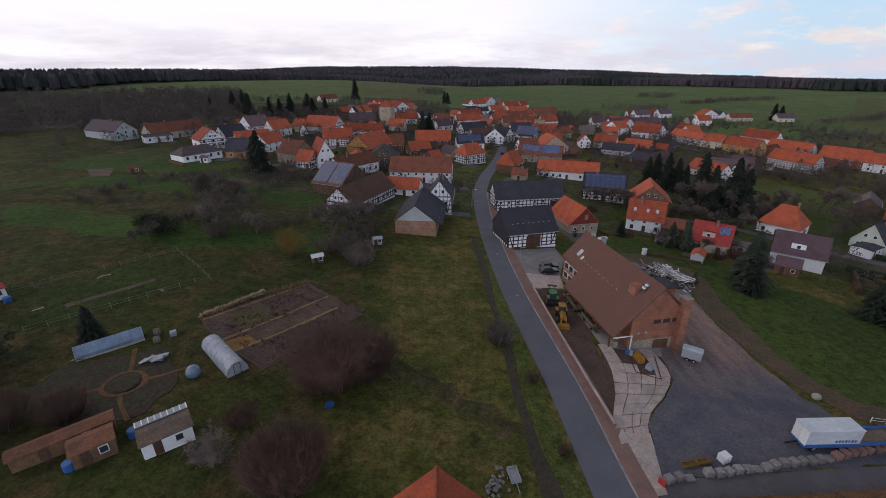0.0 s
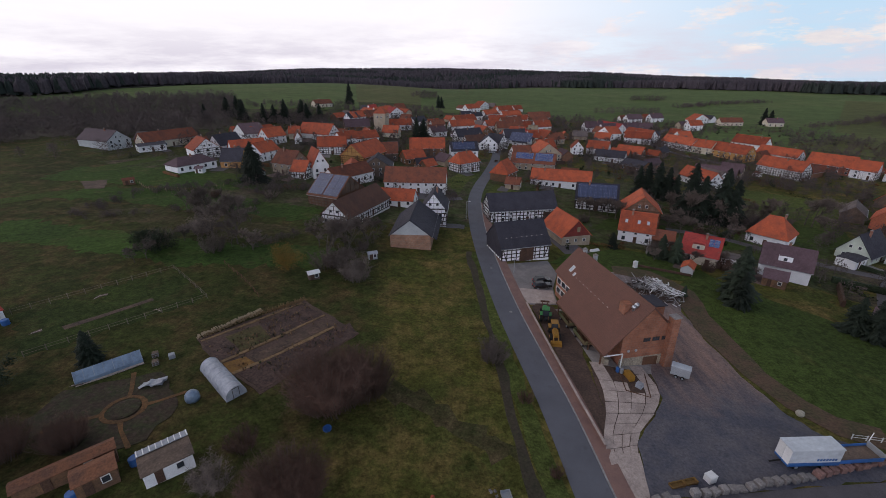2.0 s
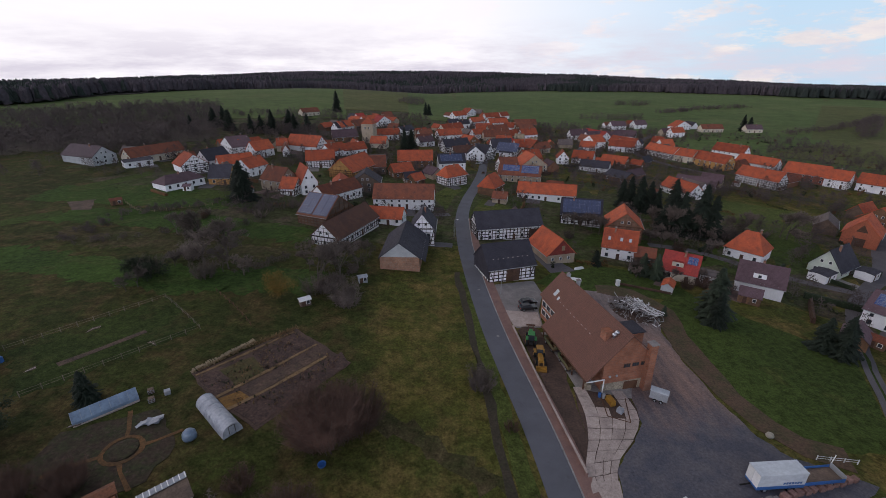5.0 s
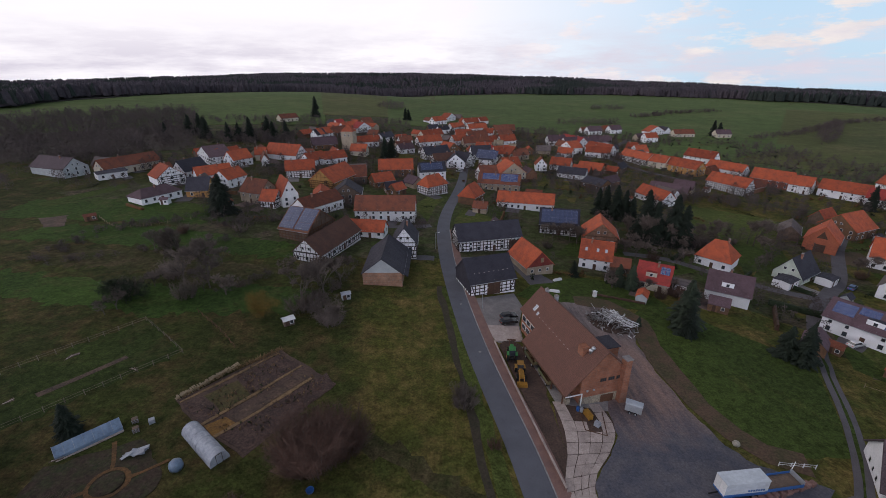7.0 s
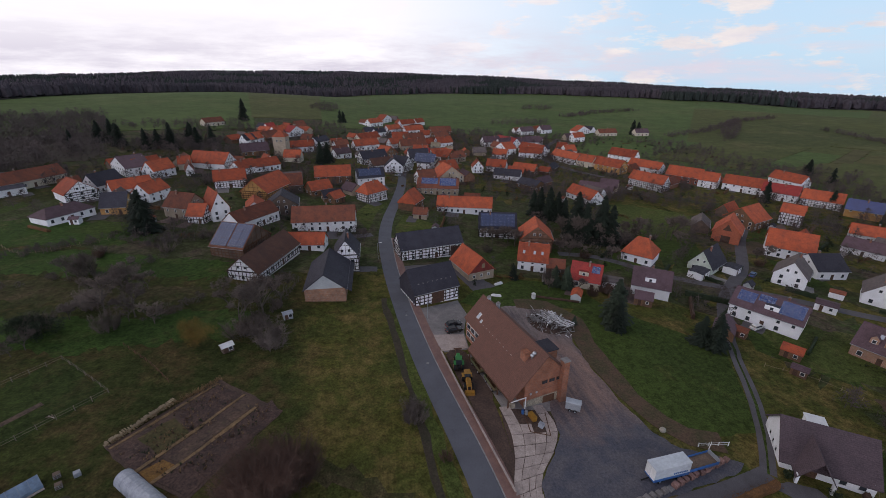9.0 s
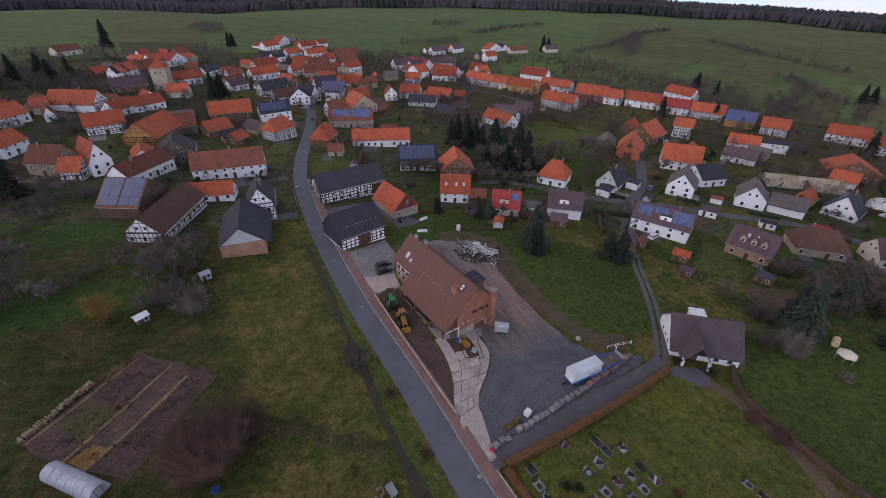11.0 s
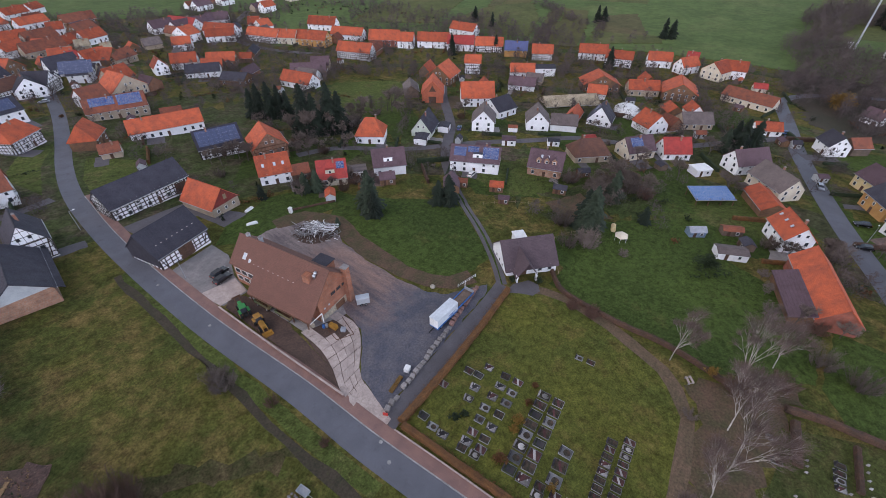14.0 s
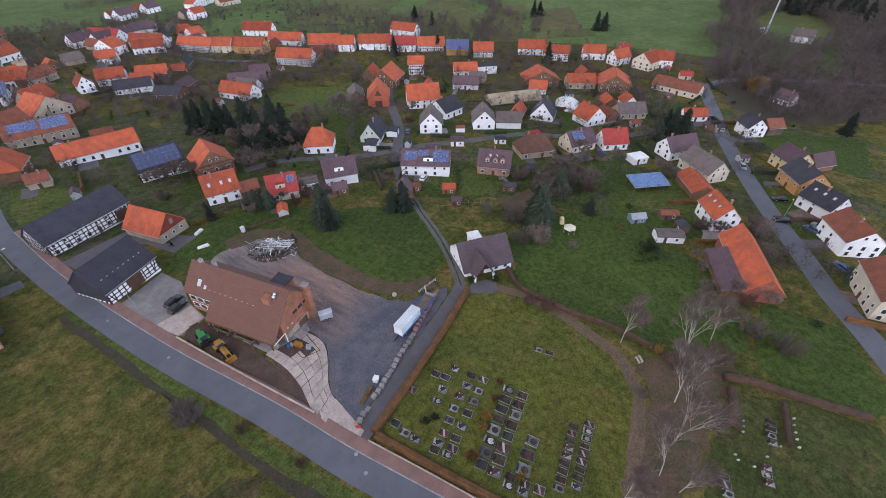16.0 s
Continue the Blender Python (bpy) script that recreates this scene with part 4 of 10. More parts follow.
ribbon("ditch", [(12.6, 26), (11.9, 33), (11.0, 43), (10.5, 53), (10.2, 65), (9.5, 82), (8.7, 100), (8.4, 108)], 1.7, DITCH, 0.05, "dark brown roadside ditch", "ditch", ragged=1.0)

ribbon("verge", [(15.0, 26), (14.4, 33), (13.4, 43), (12.7, 53), (11.9, 65), (11.0, 82), (10.3, 100), (10.0, 108)], 2.6, GARDEN_GREEN, 0.035, "bright green grass verge", "verge", ragged=1.0)
LANE_PTS = [(21.8, 32.6), (27, 33.3), (41.4, 35.2), (60, 37.2), (68, 38.4), (76, 46.5), (84.5, 57.2), (91.7, 68), (101.7, 80.8), (113.9, 93.8), (128.3, 104.5), (142.9, 115), (166.4, 138.5), (186.4, 156.2), (200, 176)]
ribbon("lane", LANE_PTS[:5], 3.4, LANE, 0.05, "worn grey lane beside the cemetery hedge", "lane", ragged=0.15)
ribbon("lane_upper", LANE_PTS[4:9], 2.6, LANE, 0.07, "narrow grey lane across the meadow", "lane", ragged=0.15)
ribbon("lane_grass", LANE_PTS[4:9], 0.5, MEADOW, 0.085, "grass strip between the wheel tracks", "grass", ragged=0.5)
ribbon("lane_village", LANE_PTS[8:], 4.2, LANE, 0.06, "grey village lane", "lane", ragged=0.15)
ribbon("lane_east", [(122.9, 100.1), (132.9, 94.7), (151.1, 78.3), (165.1, 66.4), (173.4, 49.2), (186, 30), (206, 14), (226, -4)], 4.0, LANE, 0.05, "grey village lane", "lane", ragged=0.15)
ribbon("lane_west", [(123.1, 101.7), (113.2, 108), (104, 117.2), (91.4, 131.3), (78, 136)], 3.6, LANE, 0.05, "grey village lane", "lane", ragged=0.15)
ROAD2 = [(277, 9), (239, -1), (215, -6.5), (185, -15.6), (156, -25.5), (132, -35), (116, -41), (104, -47), (88, -54), (60, -66)]
ribbon("road_east", ROAD2, 6.2, ASPH, 0.06, "grey asphalt road past the eastern houses", "road")
ribbon("road_north", [(277, 9), (285, 45), (280, 88), (263, 127), (235, 190), (186, 236), (158, 290), (165, 340), (215, 400)], 5.0, LANE, 0.05, "grey village street", "road")
ribbon("road_west", [(9.5, 160), (0, 158), (-22, 156)], 3.6, LANE, 0.04, "grey farm entrance", "lane")

patch("earth_bank", [(20.1, 79.6), (22.9, 43.3), (24.6, 45), (25.5, 55), (26.0, 61.5), (27, 70), (25, 80), (22.4, 82.5)], EARTH, 0.06, "bare brown earth behind the footway", "earth", ragged=0.3)
patch("yard", [(25.2, 35.2), (62, 39.2), (65.5, 41), (61.5, 43.6), (56.4, 46), (53.8, 50), (52.8, 59), (52.6, 70), (53.6, 81), (57, 88), (54, 96), (49, 99.5), (43, 100), (38.5, 98), (36.8, 90), (38.5, 64), (36.4, 58), (35.6, 53), (32, 48.8), (27.6, 43.6)], YARD, 0.05, "dark gravel yard with brown wheel tracks", "yard", ragged=0.7)
ribbon("yard_bank", [(46, 101), (54, 98.5), (58.2, 90), (56.8, 80), (56.0, 70), (55.6, 60), (56.6, 52.5), (60, 48), (65.5, 45.5)], 5.2, LITTER, 0.08, "brown earth bank round the yard", "bank", ragged=2.2)
patch("forecourt", [(16.9, 100.8), (29.6, 104.6), (30.2, 97), (27.0, 88.5), (26.2, 81), (20.0, 80.5), (17.6, 90)], CONC, 0.055, "grey concrete forecourt", "forecourt")
patch("forecourt_pale", [(19.6, 81.0), (26.0, 81.4), (26.6, 87.5), (18.4, 88.0)], SLAB, 0.075, "pale concrete strip", "forecourt")
patch("barn_lane", [(17.2, 129.5), (35, 131), (44, 112), (36, 110), (33.8, 121), (18.2, 123.5)], LANE, 0.05, "grey yard between the barns", "yard", ragged=0.3)
patch("hall_floor", [(25.2, 79), (27.2, 61), (36.5, 58.6), (38.5, 63), (31, 80)], CONC, 0.065, "grey concrete along the hall", "yard", ragged=0.2)

patch("cemetery_lawn", [(25.6, 31.2), (67, 35.2), (72, 33), (73.4, 24), (71.8, 13), (69.5, 4), (65.5, -3), (59.5, -6), (50, -7.5), (38, -9), (28.3, -30), (27.3, 9)], LAWN, 0.045, "mossy yellow-green cemetery lawn", "lawn", ragged=0.2)
ribbon("cemetery_path", [(69.5, 35.2), (72.8, 29.5), (74.0, 23.7), (72.3, 12.8), (69.6, 4.1), (65.3, -3.1), (59.4, -6.6), (49.3, -8.2), (39.9, -9.5), (28, -12)], 2.8, TRACK, 0.07, "brown earth cemetery path", "path", ragged=0.9)
patch("chapel_court", [(66.0, 36.6), (70.0, 36.4), (73.8, 34.4), (74.0, 31.8), (72.0, 30.2), (69.6, 30.6), (68.4, 33.0)], LANE, 0.075, "dark paved chapel forecourt", "forecourt", ragged=0.2)
patch("birch_ground", [(28, -13), (40, -11), (50, -9.6), (60, -8.2), (66.5, -5), (72.5, -8.5), (77, -13), (81, -22), (70, -20.5), (52, -18.5), (30, -19)], LITTER, 0.05, "brown leaf litter under the birches", "ground", ragged=3.2)
patch("old_cemetery_lawn", [(30, -20), (52, -19.5), (70, -21.5), (76, -34), (77, -46), (50, -52), (30, -45)], OLDLAWN, 0.05, "dark green old cemetery lawn", "lawn", ragged=0.4)
patch("meadow", [(66, 47), (75, 47), (83, 58), (90, 69), (86, 80), (76, 92), (64, 97), (57.5, 92), (55.5, 80), (54.5, 66), (56, 52)], MEADOW, 0.035, "green meadow behind the yard", "meadow", ragged=0.6)
patch("meadow_east", [(76, 30), (84, 30), (92, 42), (112, 24), (118, 2), (108, -24), (84, -24), (74, -8), (75, 4), (74.6, 14)], MEADOW, 0.035, "green meadow behind the chapel", "meadow", ragged=0.5)
patch("meadow_road", [(104, -42), (84, -50), (78, -44), (76, -30), (84, -25), (104, -26)], MEADOW, 0.03, "green meadow beside the road", "meadow", ragged=0.5)
patch("barn_meadow", [(30, 103.5), (34.5, 100), (38.5, 97), (46, 100), (56, 97), (64, 96), (74, 94), (68, 112), (52, 116), (46, 113), (38, 112)], MEADOW, 0.04, "green grass beside the barn", "meadow", ragged=0.4)
patch("corner_lawn", [(17.4, 136), (33, 146), (40, 168), (26, 186), (19.6, 168)], GARDEN_GREEN, 0.04, "green corner lawn", "lawn", ragged=0.5)
patch("corner_lawn_west", [(8.2, 165), (13.5, 188), (22.5, 208), (11, 204), (3, 186)], GARDEN_GREEN, 0.04, "green corner lawn", "lawn", ragged=0.4)

patch("village_ground", [(20, 128), (36, 128), (56, 118), (90, 104), (104, 84), (98, 62), (104, 48), (98, 30), (106, 22), (120, 2), (112, -24), (150, -70), (330, -60), (345, 80), (320, 250), (340, 440), (200, 520), (0, 560), (-150, 480), (-200, 300), (-170, 205), (-100, 160), (-40, 130), (-10, 126)], VILLAGE, 0.012, "brown and green garden ground of the village", "ground", cell=14.0, ragged=1.5)
# garden plots
for pl in ([(100, 70), (113, 90), (126, 76), (112, 52)], [(118, 50), (128, 74), (146, 68), (138, 44)], [(122, 8), (128, 26), (146, 22), (142, 2)], [(150, 62), (160, 80), (178, 74), (168, 54)],
           [(138, -14), (150, 2), (162, -2), (150, -20)], [(86, 118), (94, 130), (112, 140), (112, 124)], [(112, 132), (124, 152), (144, 140), (132, 120)], [(176, 46), (184, 66), (204, 58), (196, 38)],
           [(128, -52), (150, -56), (146, -70), (122, -66)], [(52, 134), (62, 146), (80, 140), (74, 128)], [(-98, 168), (-92, 180), (-76, 176), (-80, 164)], [(150, 100), (160, 94), (170, 110), (160, 120)]):
    patch("garden", pl, MEADOW, 0.03, "green garden grass", "garden", ragged=0.8)
for pl in ([(104, 36), (110, 50), (124, 44), (116, 30)], [(136, 26), (142, 40), (156, 36), (150, 20)], [(150, 130), (160, 150), (180, 140), (170, 120)], [(90, 150), (98, 180), (122, 176), (120, 152)]):
    patch("bare_garden", pl, LITTER, 0.025, "brown bare garden ground", "garden", ragged=1.2)

# allotment beds beside the polytunnel
BED_PLUM = surf("bare_dark_soil", (0.100, 0.060, 0.048), (0.060, 0.038, 0.032), fine=2.6, broad=0.5, amount=0.75, bump=0.7, space="World", vary=0.0, stain=(0.15, 0.11, 0.085), stain_at=(0.60, 0.70))
BED_OLIVE = surf("weedy_soil", (0.105, 0.075, 0.030), (0.062, 0.058, 0.018), fine=2.4, broad=0.6, amount=0.75, bump=0.7, space="World", vary=0.0)
CHIPS = surf("orange_wood_chips", (0.26, 0.135, 0.035), (0.17, 0.09, 0.03), fine=4.0, broad=0.7, amount=0.6, space="World", vary=0.0)
patch("garden_plot", [(-41.6, 62.4), (-27.4, 77.4), (-21.4, 72.4), (-14.6, 66.6), (-26.2, 50.0), (-35.6, 56.2)], EARTH, 0.07, "trodden earth between the vegetable beds", "garden bed", ragged=0.4)
for pl, mt, words in (([(-40.1, 61.4), (-37.5, 63.3), (-32.6, 58.9), (-35.1, 56.5)], BED_PLUM, "bare tilled vegetable bed"), ([(-37.2, 63.6), (-32.9, 67.7), (-29.3, 63.5), (-32.4, 59.1)], BED_OLIVE, "weedy vegetable bed"),
                      ([(-32.7, 68.0), (-27.2, 75.6), (-22.2, 72.0), (-29.1, 63.8)], BED_PLUM, "bare tilled vegetable bed"), ([(-30.8, 58.5), (-21.6, 69.8), (-19.8, 68.5), (-29.3, 57.2)], BED, "narrow brown vegetable bed"),
                      ([(-31.4, 54.2), (-19.2, 67.4), (-16.8, 69.6), (-14.9, 66.4), (-21.6, 57.2), (-26.3, 50.8)], BED_PLUM, "bare tilled vegetable bed")):
    patch("garden_bed", pl, mt, 0.12, words, "garden bed", ragged=0.35)
patch("chip_path", [(-34.4, 56.2), (-31.5, 58.4), (-29.4, 56.6), (-32.0, 53.8)], CHIPS, 0.14, "patch of orange wood chips", "path", ragged=0.4)
for ln, wd in (([(-35.1, 56.3), (-29.2, 63.3), (-22.0, 72.1)], 0.5), ([(-32.1, 54.0), (-26.7, 59.6), (-19.4, 68.2)], 0.6), ([(-40.6, 61.9), (-34.0, 69.0), (-27.6, 76.2)], 0.4)):
    ribbon("straw_path", ln, wd, STRAW, 0.15, "straw-coloured path between beds", "path", ragged=0.3)
patch("allotment", [(-53, 49), (-43, 54), (-36, 47), (-38, 40), (-46, 38), (-54, 43)], PLOT, 0.06, "dark overgrown allotment plot", "garden bed", ragged=1.2)
ribbon("garden_path", [(-46.4, 53.4), (-44.4, 49.8), (-43.8, 48.2)], 0.55, DRYPATH, 0.09, "straw-coloured garden path", "path", ragged=0.3)
ribbon("garden_path", [(-42.2, 43.9), (-41.0, 42.4), (-38.4, 39.6)], 0.55, DRYPATH, 0.09, "straw-coloured garden path", "path", ragged=0.3)
ribbon("garden_path", [(-50.5, 41.6), (-47.6, 43.4), (-45.2, 44.8)], 0.55, DRYPATH, 0.085, "straw-coloured garden path", "path", ragged=0.3)
ribbon("garden_path", [(-40.9, 46.9), (-39.4, 47.8), (-36.6, 49.8)], 0.55, DRYPATH, 0.085, "straw-coloured garden path", "path", ragged=0.3)
ribbon("garden_path", [(-43.0 + 2.45 * math.cos(k * math.pi / 8), 46.0 + 2.45 * math.sin(k * math.pi / 8)) for k in range(17)], 0.55, DRYPATH, 0.1, "straw-coloured ring path round a bed", "path", ragged=0.25)
m = Mesh()
m.lathe((0, 0, 0), [(1.95, -0.2), (1.95, 0.1), (1.6, 0.2), (1.2, 0.22)], 20)
solid("round_bed", m, PLOT, -43.0, 46.0, 0, "round planted garden bed", "garden bed")
patch("meadow_west", [(-122, 104), (-92, 98), (-60, 91), (-30, 93), (-22, 99), (-30, 106), (-60, 105), (-92, 110), (-118, 117)], FRESH, 0.02, "fresh green meadow with worn patches", "meadow", ragged=4.0)
patch("meadow_west", [(-128, 137), (-92, 134), (-52, 126), (-22, 124), (-26, 134), (-60, 143), (-84, 150), (-122, 152)], FRESH, 0.02, "fresh green meadow with worn patches", "meadow", ragged=4.0)
patch("meadow_west", [(-150, 160), (-112, 156), (-80, 154), (-64, 160), (-80, 176), (-120, 184), (-150, 180)], FRESH, 0.022, "fresh green meadow with worn patches", "meadow", ragged=4.0)
patch("brown_sward", [(-112, 122), (-90, 116), (-60, 110), (-40, 112), (-30, 118), (-52, 121), (-70, 127), (-92, 131), (-114, 131)], SWARD, 0.03, "band of brown dry grass", "grass", ragged=5.0)
patch("green_strip", [(-165, 112), (-140, 133.3), (-126.8, 148.2), (-122.5, 142.6), (-136, 127), (-160, 108)], MEADOW, 0.03, "bright green garden strip", "field", ragged=1.2)
patch("green_strip", [(-145.7, 175.8), (-131.4, 208), (-126.2, 201.6), (-139.3, 170.3)], MEADOW, 0.03, "bright green garden strip", "field", ragged=0.5)
patch("dry_swath", [(-9, 52), (-3, 48), (4, 43), (10, 38.5), (10.5, 41), (4.5, 46.5), (-2, 51.5), (-8, 55)], SWARD, 0.03, "swath of flattened straw-coloured grass", "grass", ragged=2.6)
patch("dug_plot", [(-132, 157.7), (-124.7, 161), (-117.5, 149.5), (-123.3, 147.7)], BED, 0.05, "dug brown garden plot", "garden bed", ragged=0.8)
patch("paddock", [(-77, 67.8), (-59.7, 88.4), (-46.5, 76.3), (-64.8, 56)], PADDOCK, 0.03, "green fenced paddock", "paddock", ragged=2.0)


# far fields
def sector(a0, a1, r0, r1, n=14):
    return [(r0 * math.sin(radians(a0 + (a1 - a0) * k / n)), r0 * math.cos(radians(a0 + (a1 - a0) * k / n))) for k in range(n + 1)] + \
           [(r1 * math.sin(radians(a1 - (a1 - a0) * k / n)), r1 * math.cos(radians(a1 - (a1 - a0) * k / n))) for k in range(n + 1)]


for k, (a0, a1, r0, r1, mt, words) in enumerate(((-90, -57, 430, 700, FIELD2, "pale green field"), (-58, -9.8, 430, 705, FIELD, "bright green winter field"), (-10, 4, 500, 700, FIELD2, "pale green field"), (-2, 31, 450, 705, FIELD, "bright green winter field"),
                                  (30.5, 43, 470, 705, FIELD, "bright green winter field"), (42.5, 58, 470, 800, FIELD2, "pale green field"), (42, 57, 790, 1000, FIELD, "bright green winter field"), (57, 74, 480, 705, FIELD2, "pale green field"), (73, 95, 480, 705, FIELD, "green winter field"),
                                  (30, 100, 330, 484, FIELD, "green hillside field"), (88, 100, 420, 705, FIELD2, "pale green field"))):
    patch("field", sector(a0, a1, r0, 1095 if r1 > 690 else r1, 20), mt, 0.3 + 0.015 * k, words, "field", cell=45.0, ragged=1.6)
patch("east_wood_floor", [(240, -18), (250, -6), (284, 3), (298, 8), (341, 20), (402, 24), (520, 28), (570, -60), (520, -160), (330, -140), (268, -70), (246, -44)], WOODEDGE, 0.12, "brown leaf litter of the eastern wood", "ground", cell=25.0, ragged=5.0)
ribbon("wood_road", [(272, 8), (288, 0), (303, -22), (318, -66), (330, -110)], 4.6, ASPH, 0.2, "grey road into the wood", "road")
patch("orchard_lawn", [(151, 208), (165, 199), (170, 172), (141, 138), (126, 140), (119, 152), (122, 172)], GARDEN_GREEN, 0.03, "bright grass of an orchard", "lawn", ragged=3.0)
patch("garden_lawn", [(176, 168), (196, 150), (186, 134), (160, 140), (156, 150)], GARDEN_GREEN, 0.03, "bright garden grass", "lawn", ragged=2.0)
for pl in ([(222, -16), (238, -60), (195, -56), (200, -42), (208, -22)], [(182, -17), (186, -20), (167, -27), (168, -36), (145, -40), (139, -31)], [(153, 35), (168, 25), (160, 17), (137, 12), (129, 20)],
           [(111, 32), (132, 12), (134, -7), (126, -11), (97, 24)], [(222, 37), (251, 22), (233, 9), (210, 24)], [(60, 150), (66, 164), (84, 158), (80, 146)]):
    patch("garden_lawn", pl, MEADOW, 0.045, "green garden grass", "lawn", ragged=2.5)
patch("garden_lawn", [(104, 62), (112, 84), (134, 72), (150, 62), (140, 44), (120, 50)], GARDEN_GREEN, 0.04, "bright garden grass", "lawn", ragged=2.0)
patch("garden_lawn", [(120, -2), (128, 22), (148, 20), (160, 2), (146, -14), (132, -12)], GARDEN_GREEN, 0.04, "bright garden grass", "lawn", ragged=2.0)
for pl, mt, words in (([(246, 303), (345, 350), (408, 300), (288, 250)], FIELD2, "pale green field strip"), ([(364, 250.5), (431, 282), (438, 274), (377, 244)], BROWNF, "ploughed brown field strip"),
                      ([(292, 246), (364, 250), (377, 244), (420, 262), (459, 248), (389, 225), (305, 187)], STRIP, "brownish fallow strip"), ([(287, 153), (349, 180), (378, 163), (351, 152), (300, 131)], STRIP, "olive rough grass"),
                      ([(312, 129), (345, 140), (360, 92), (342, 89)], FIELD2, "pale rough pasture"), ([(430, 300), (560, 350), (600, 300), (470, 240)], FIELD2, "pale green hillside field"),
                      ([(289, 193), (375, 250), (404, 227), (351, 190), (303, 171)], FIELD2, "pale olive pasture"), ([(285, 159), (336, 179), (392, 200), (408, 196), (334, 167), (291, 149)], BROWNF, "brushy brown strip"),
                      ([(300, 148), (401, 193), (404, 172), (323, 138)], STRIP, "olive rough grass"), ([(324, 131), (393, 157), (418, 134), (346, 99)], BROWNF, "dug allotment gardens")):
    patch("field_strip", pl, mt, 0.72 + 0.01 * (len(words) % 7), words + " on the hillside", "field", cell=20.0, ragged=2.5)
ribbon("bare_strip", [(-64.9, 63.9), (-61, 69.2), (-56.4, 75.0)], 1.7, BED, 0.06, "narrow strip of dug rubbly earth", "garden bed", ragged=0.7)


# ---- the brick hall ----
def brick_hall():
    # x runs along the ridge from the far end (-) to the gable by the slab path (+)
    x, y, L = 33.6, 74.0, 25.8
    ang = math.degrees(math.atan2(-25.8, 4.7))
    H, R = 6.6, 11.4                      # eave of the yard side, ridge
    h = thing("hall", x, y, ang, "long brick hall with a brown tiled roof", "hall", z=ter(x, y) + 0.2)
    z5 = 5.4
    body = Mesh()
    body.prism([(4.6, -2.5), (-4.6, -2.5), (-4.6, R - 4.6 * 1.06), (0, R - 0.1), (4.6, H - 0.1)], -L / 2, L / 2)
    part("wall", body, WALL["hall"], h)
    # roof: x along the ridge; local -y is the road side (the ridge points towards the camera, so the road lies on its right)
    s = 1.06
    roof = Mesh()

    def slope(x0, x1, y0, y1, z0, z1):
        a = [(x0, y0, z0), (x1, y0, z0), (x1, y1, z1), (x0, y1, z1)]
        b = [(p[0], p[1], p[2] - 0.25) for p in a]
        roof.face(a)
        roof.face(b[::-1])
        for i in range(4):
            j = (i + 1) % 4
            roof.face((a[i], a[j], b[j], b[i]))
    e = 8.0
    slope(-L / 2 - 0.4, L / 2 + 0.4, -5.0, 0, R - 5.0 * s, R)
    slope(-L / 2 + 7.6, L / 2 + 0.4, -e, -5.0, R - e * s, R - 5.0 * s)
    slope(-L / 2 - 0.4, L / 2 + 0.4, 5.2, 0, R - 5.2 * 0.92, R)
    part("roof", roof, ROOF["hall"], h)
    r = Mesh()
    r.prism([(-0.22, R - 0.1), (0, R + 0.12), (0.22, R - 0.1)], -L / 2 - 0.4, L / 2 + 0.4)
    part("ridge", r, ROOF["hall"], h)
    f = Mesh()
    f.box(((7.6 + 0.4) / 2, -e - 0.05, R - e * s - 0.12), (L - 7.6 + 0.4, 0.14, 0.28))
    part("fascia", f, BEAM_BROWN, h, "brown eaves board")
    f = Mesh()
    f.bar((L / 2 + 0.42, -e, R - e * s - 0.1), (L / 2 + 0.42, -4.4, R - e * s - 0.1), 0.16)
    f.bar((L / 2 + 0.42, -4.5, R - e * s), (L / 2 + 0.42, -4.5, -0.6), 0.16)
    part("canopy_frame", f, WHITE, h, "white steel canopy frame")
    for k in range(5):
        p = Mesh()
        p.box((0, 0, 0.8), (0.22, 0.22, 4.0))
        part("post", p, BEAM_BROWN, h, at=pose(-L / 2 + 8.2 + k * 4.2, -e + 0.3, 0))
    # stone plinth and loading door of the gable
    p = Mesh()
    p.box((L / 2 + 0.03, 0, -0.1), (0.14, 9.3, 3.2))
    part("plinth", p, STONE, h, "grey rubble plinth")
    d = Mesh()
    d.box((L / 2 + 0.14, 1.3, 0.1), (0.1, 2.6, 2.4))
    door = part("door", d, BEAM_BROWN, h, "brown plank door")
    for k in range(5):
        d = Mesh()
        d.box((L / 2 + 0.2, 0.15 + k * 0.58, 0.1), (0.04, 0.5, 2.3))
        part("plank", d, BEAM_BROWN, door)
    for k in range(3):
        m = Mesh()
        m.box((0, 0, 0), (1.34, 0.08, 0.8))
        w = part("window", m, BEAM_BROWN, h, "dark three-light window", pose(L / 2 + 0.03, 0.0 + k * 1.75, 4.9, 0, 0, 90))
        for q in (-0.42, 0, 0.42):
            m = Mesh()
            m.box((q, -0.05, 0), (0.34, 0.04, 0.66))
            part("pane", m, PANE, w)
    for k in range(2):
        m = Mesh()
        m.lathe((0, 0, 0), [(0.22, 0), (0.26, 0.12), (0.12, 0.18)], 10, axis="X")
        part("vent", m, GREYM, h, at=pose(L / 2 + 0.05, -3.2 + k * 1.4, 3.0))
    # brick stack at the yard corner
    m = Mesh()
    m.box((L / 2 + 0.5, 4.2, 3.6), (1.5, 1.5, 11.2), 0, taper=0.86)
    m.box((L / 2 + 0.5, 4.2, 9.3), (1.5, 1.5, 0.22), 1)
    part("brick_chimney", m, [WALL["hall"], CONC], h, "tapered brick stack")
    # roof box with metal ventilators
    m = Mesh()
    m.box((0, 0, 0.2), (1.7, 1.5, 2.4))
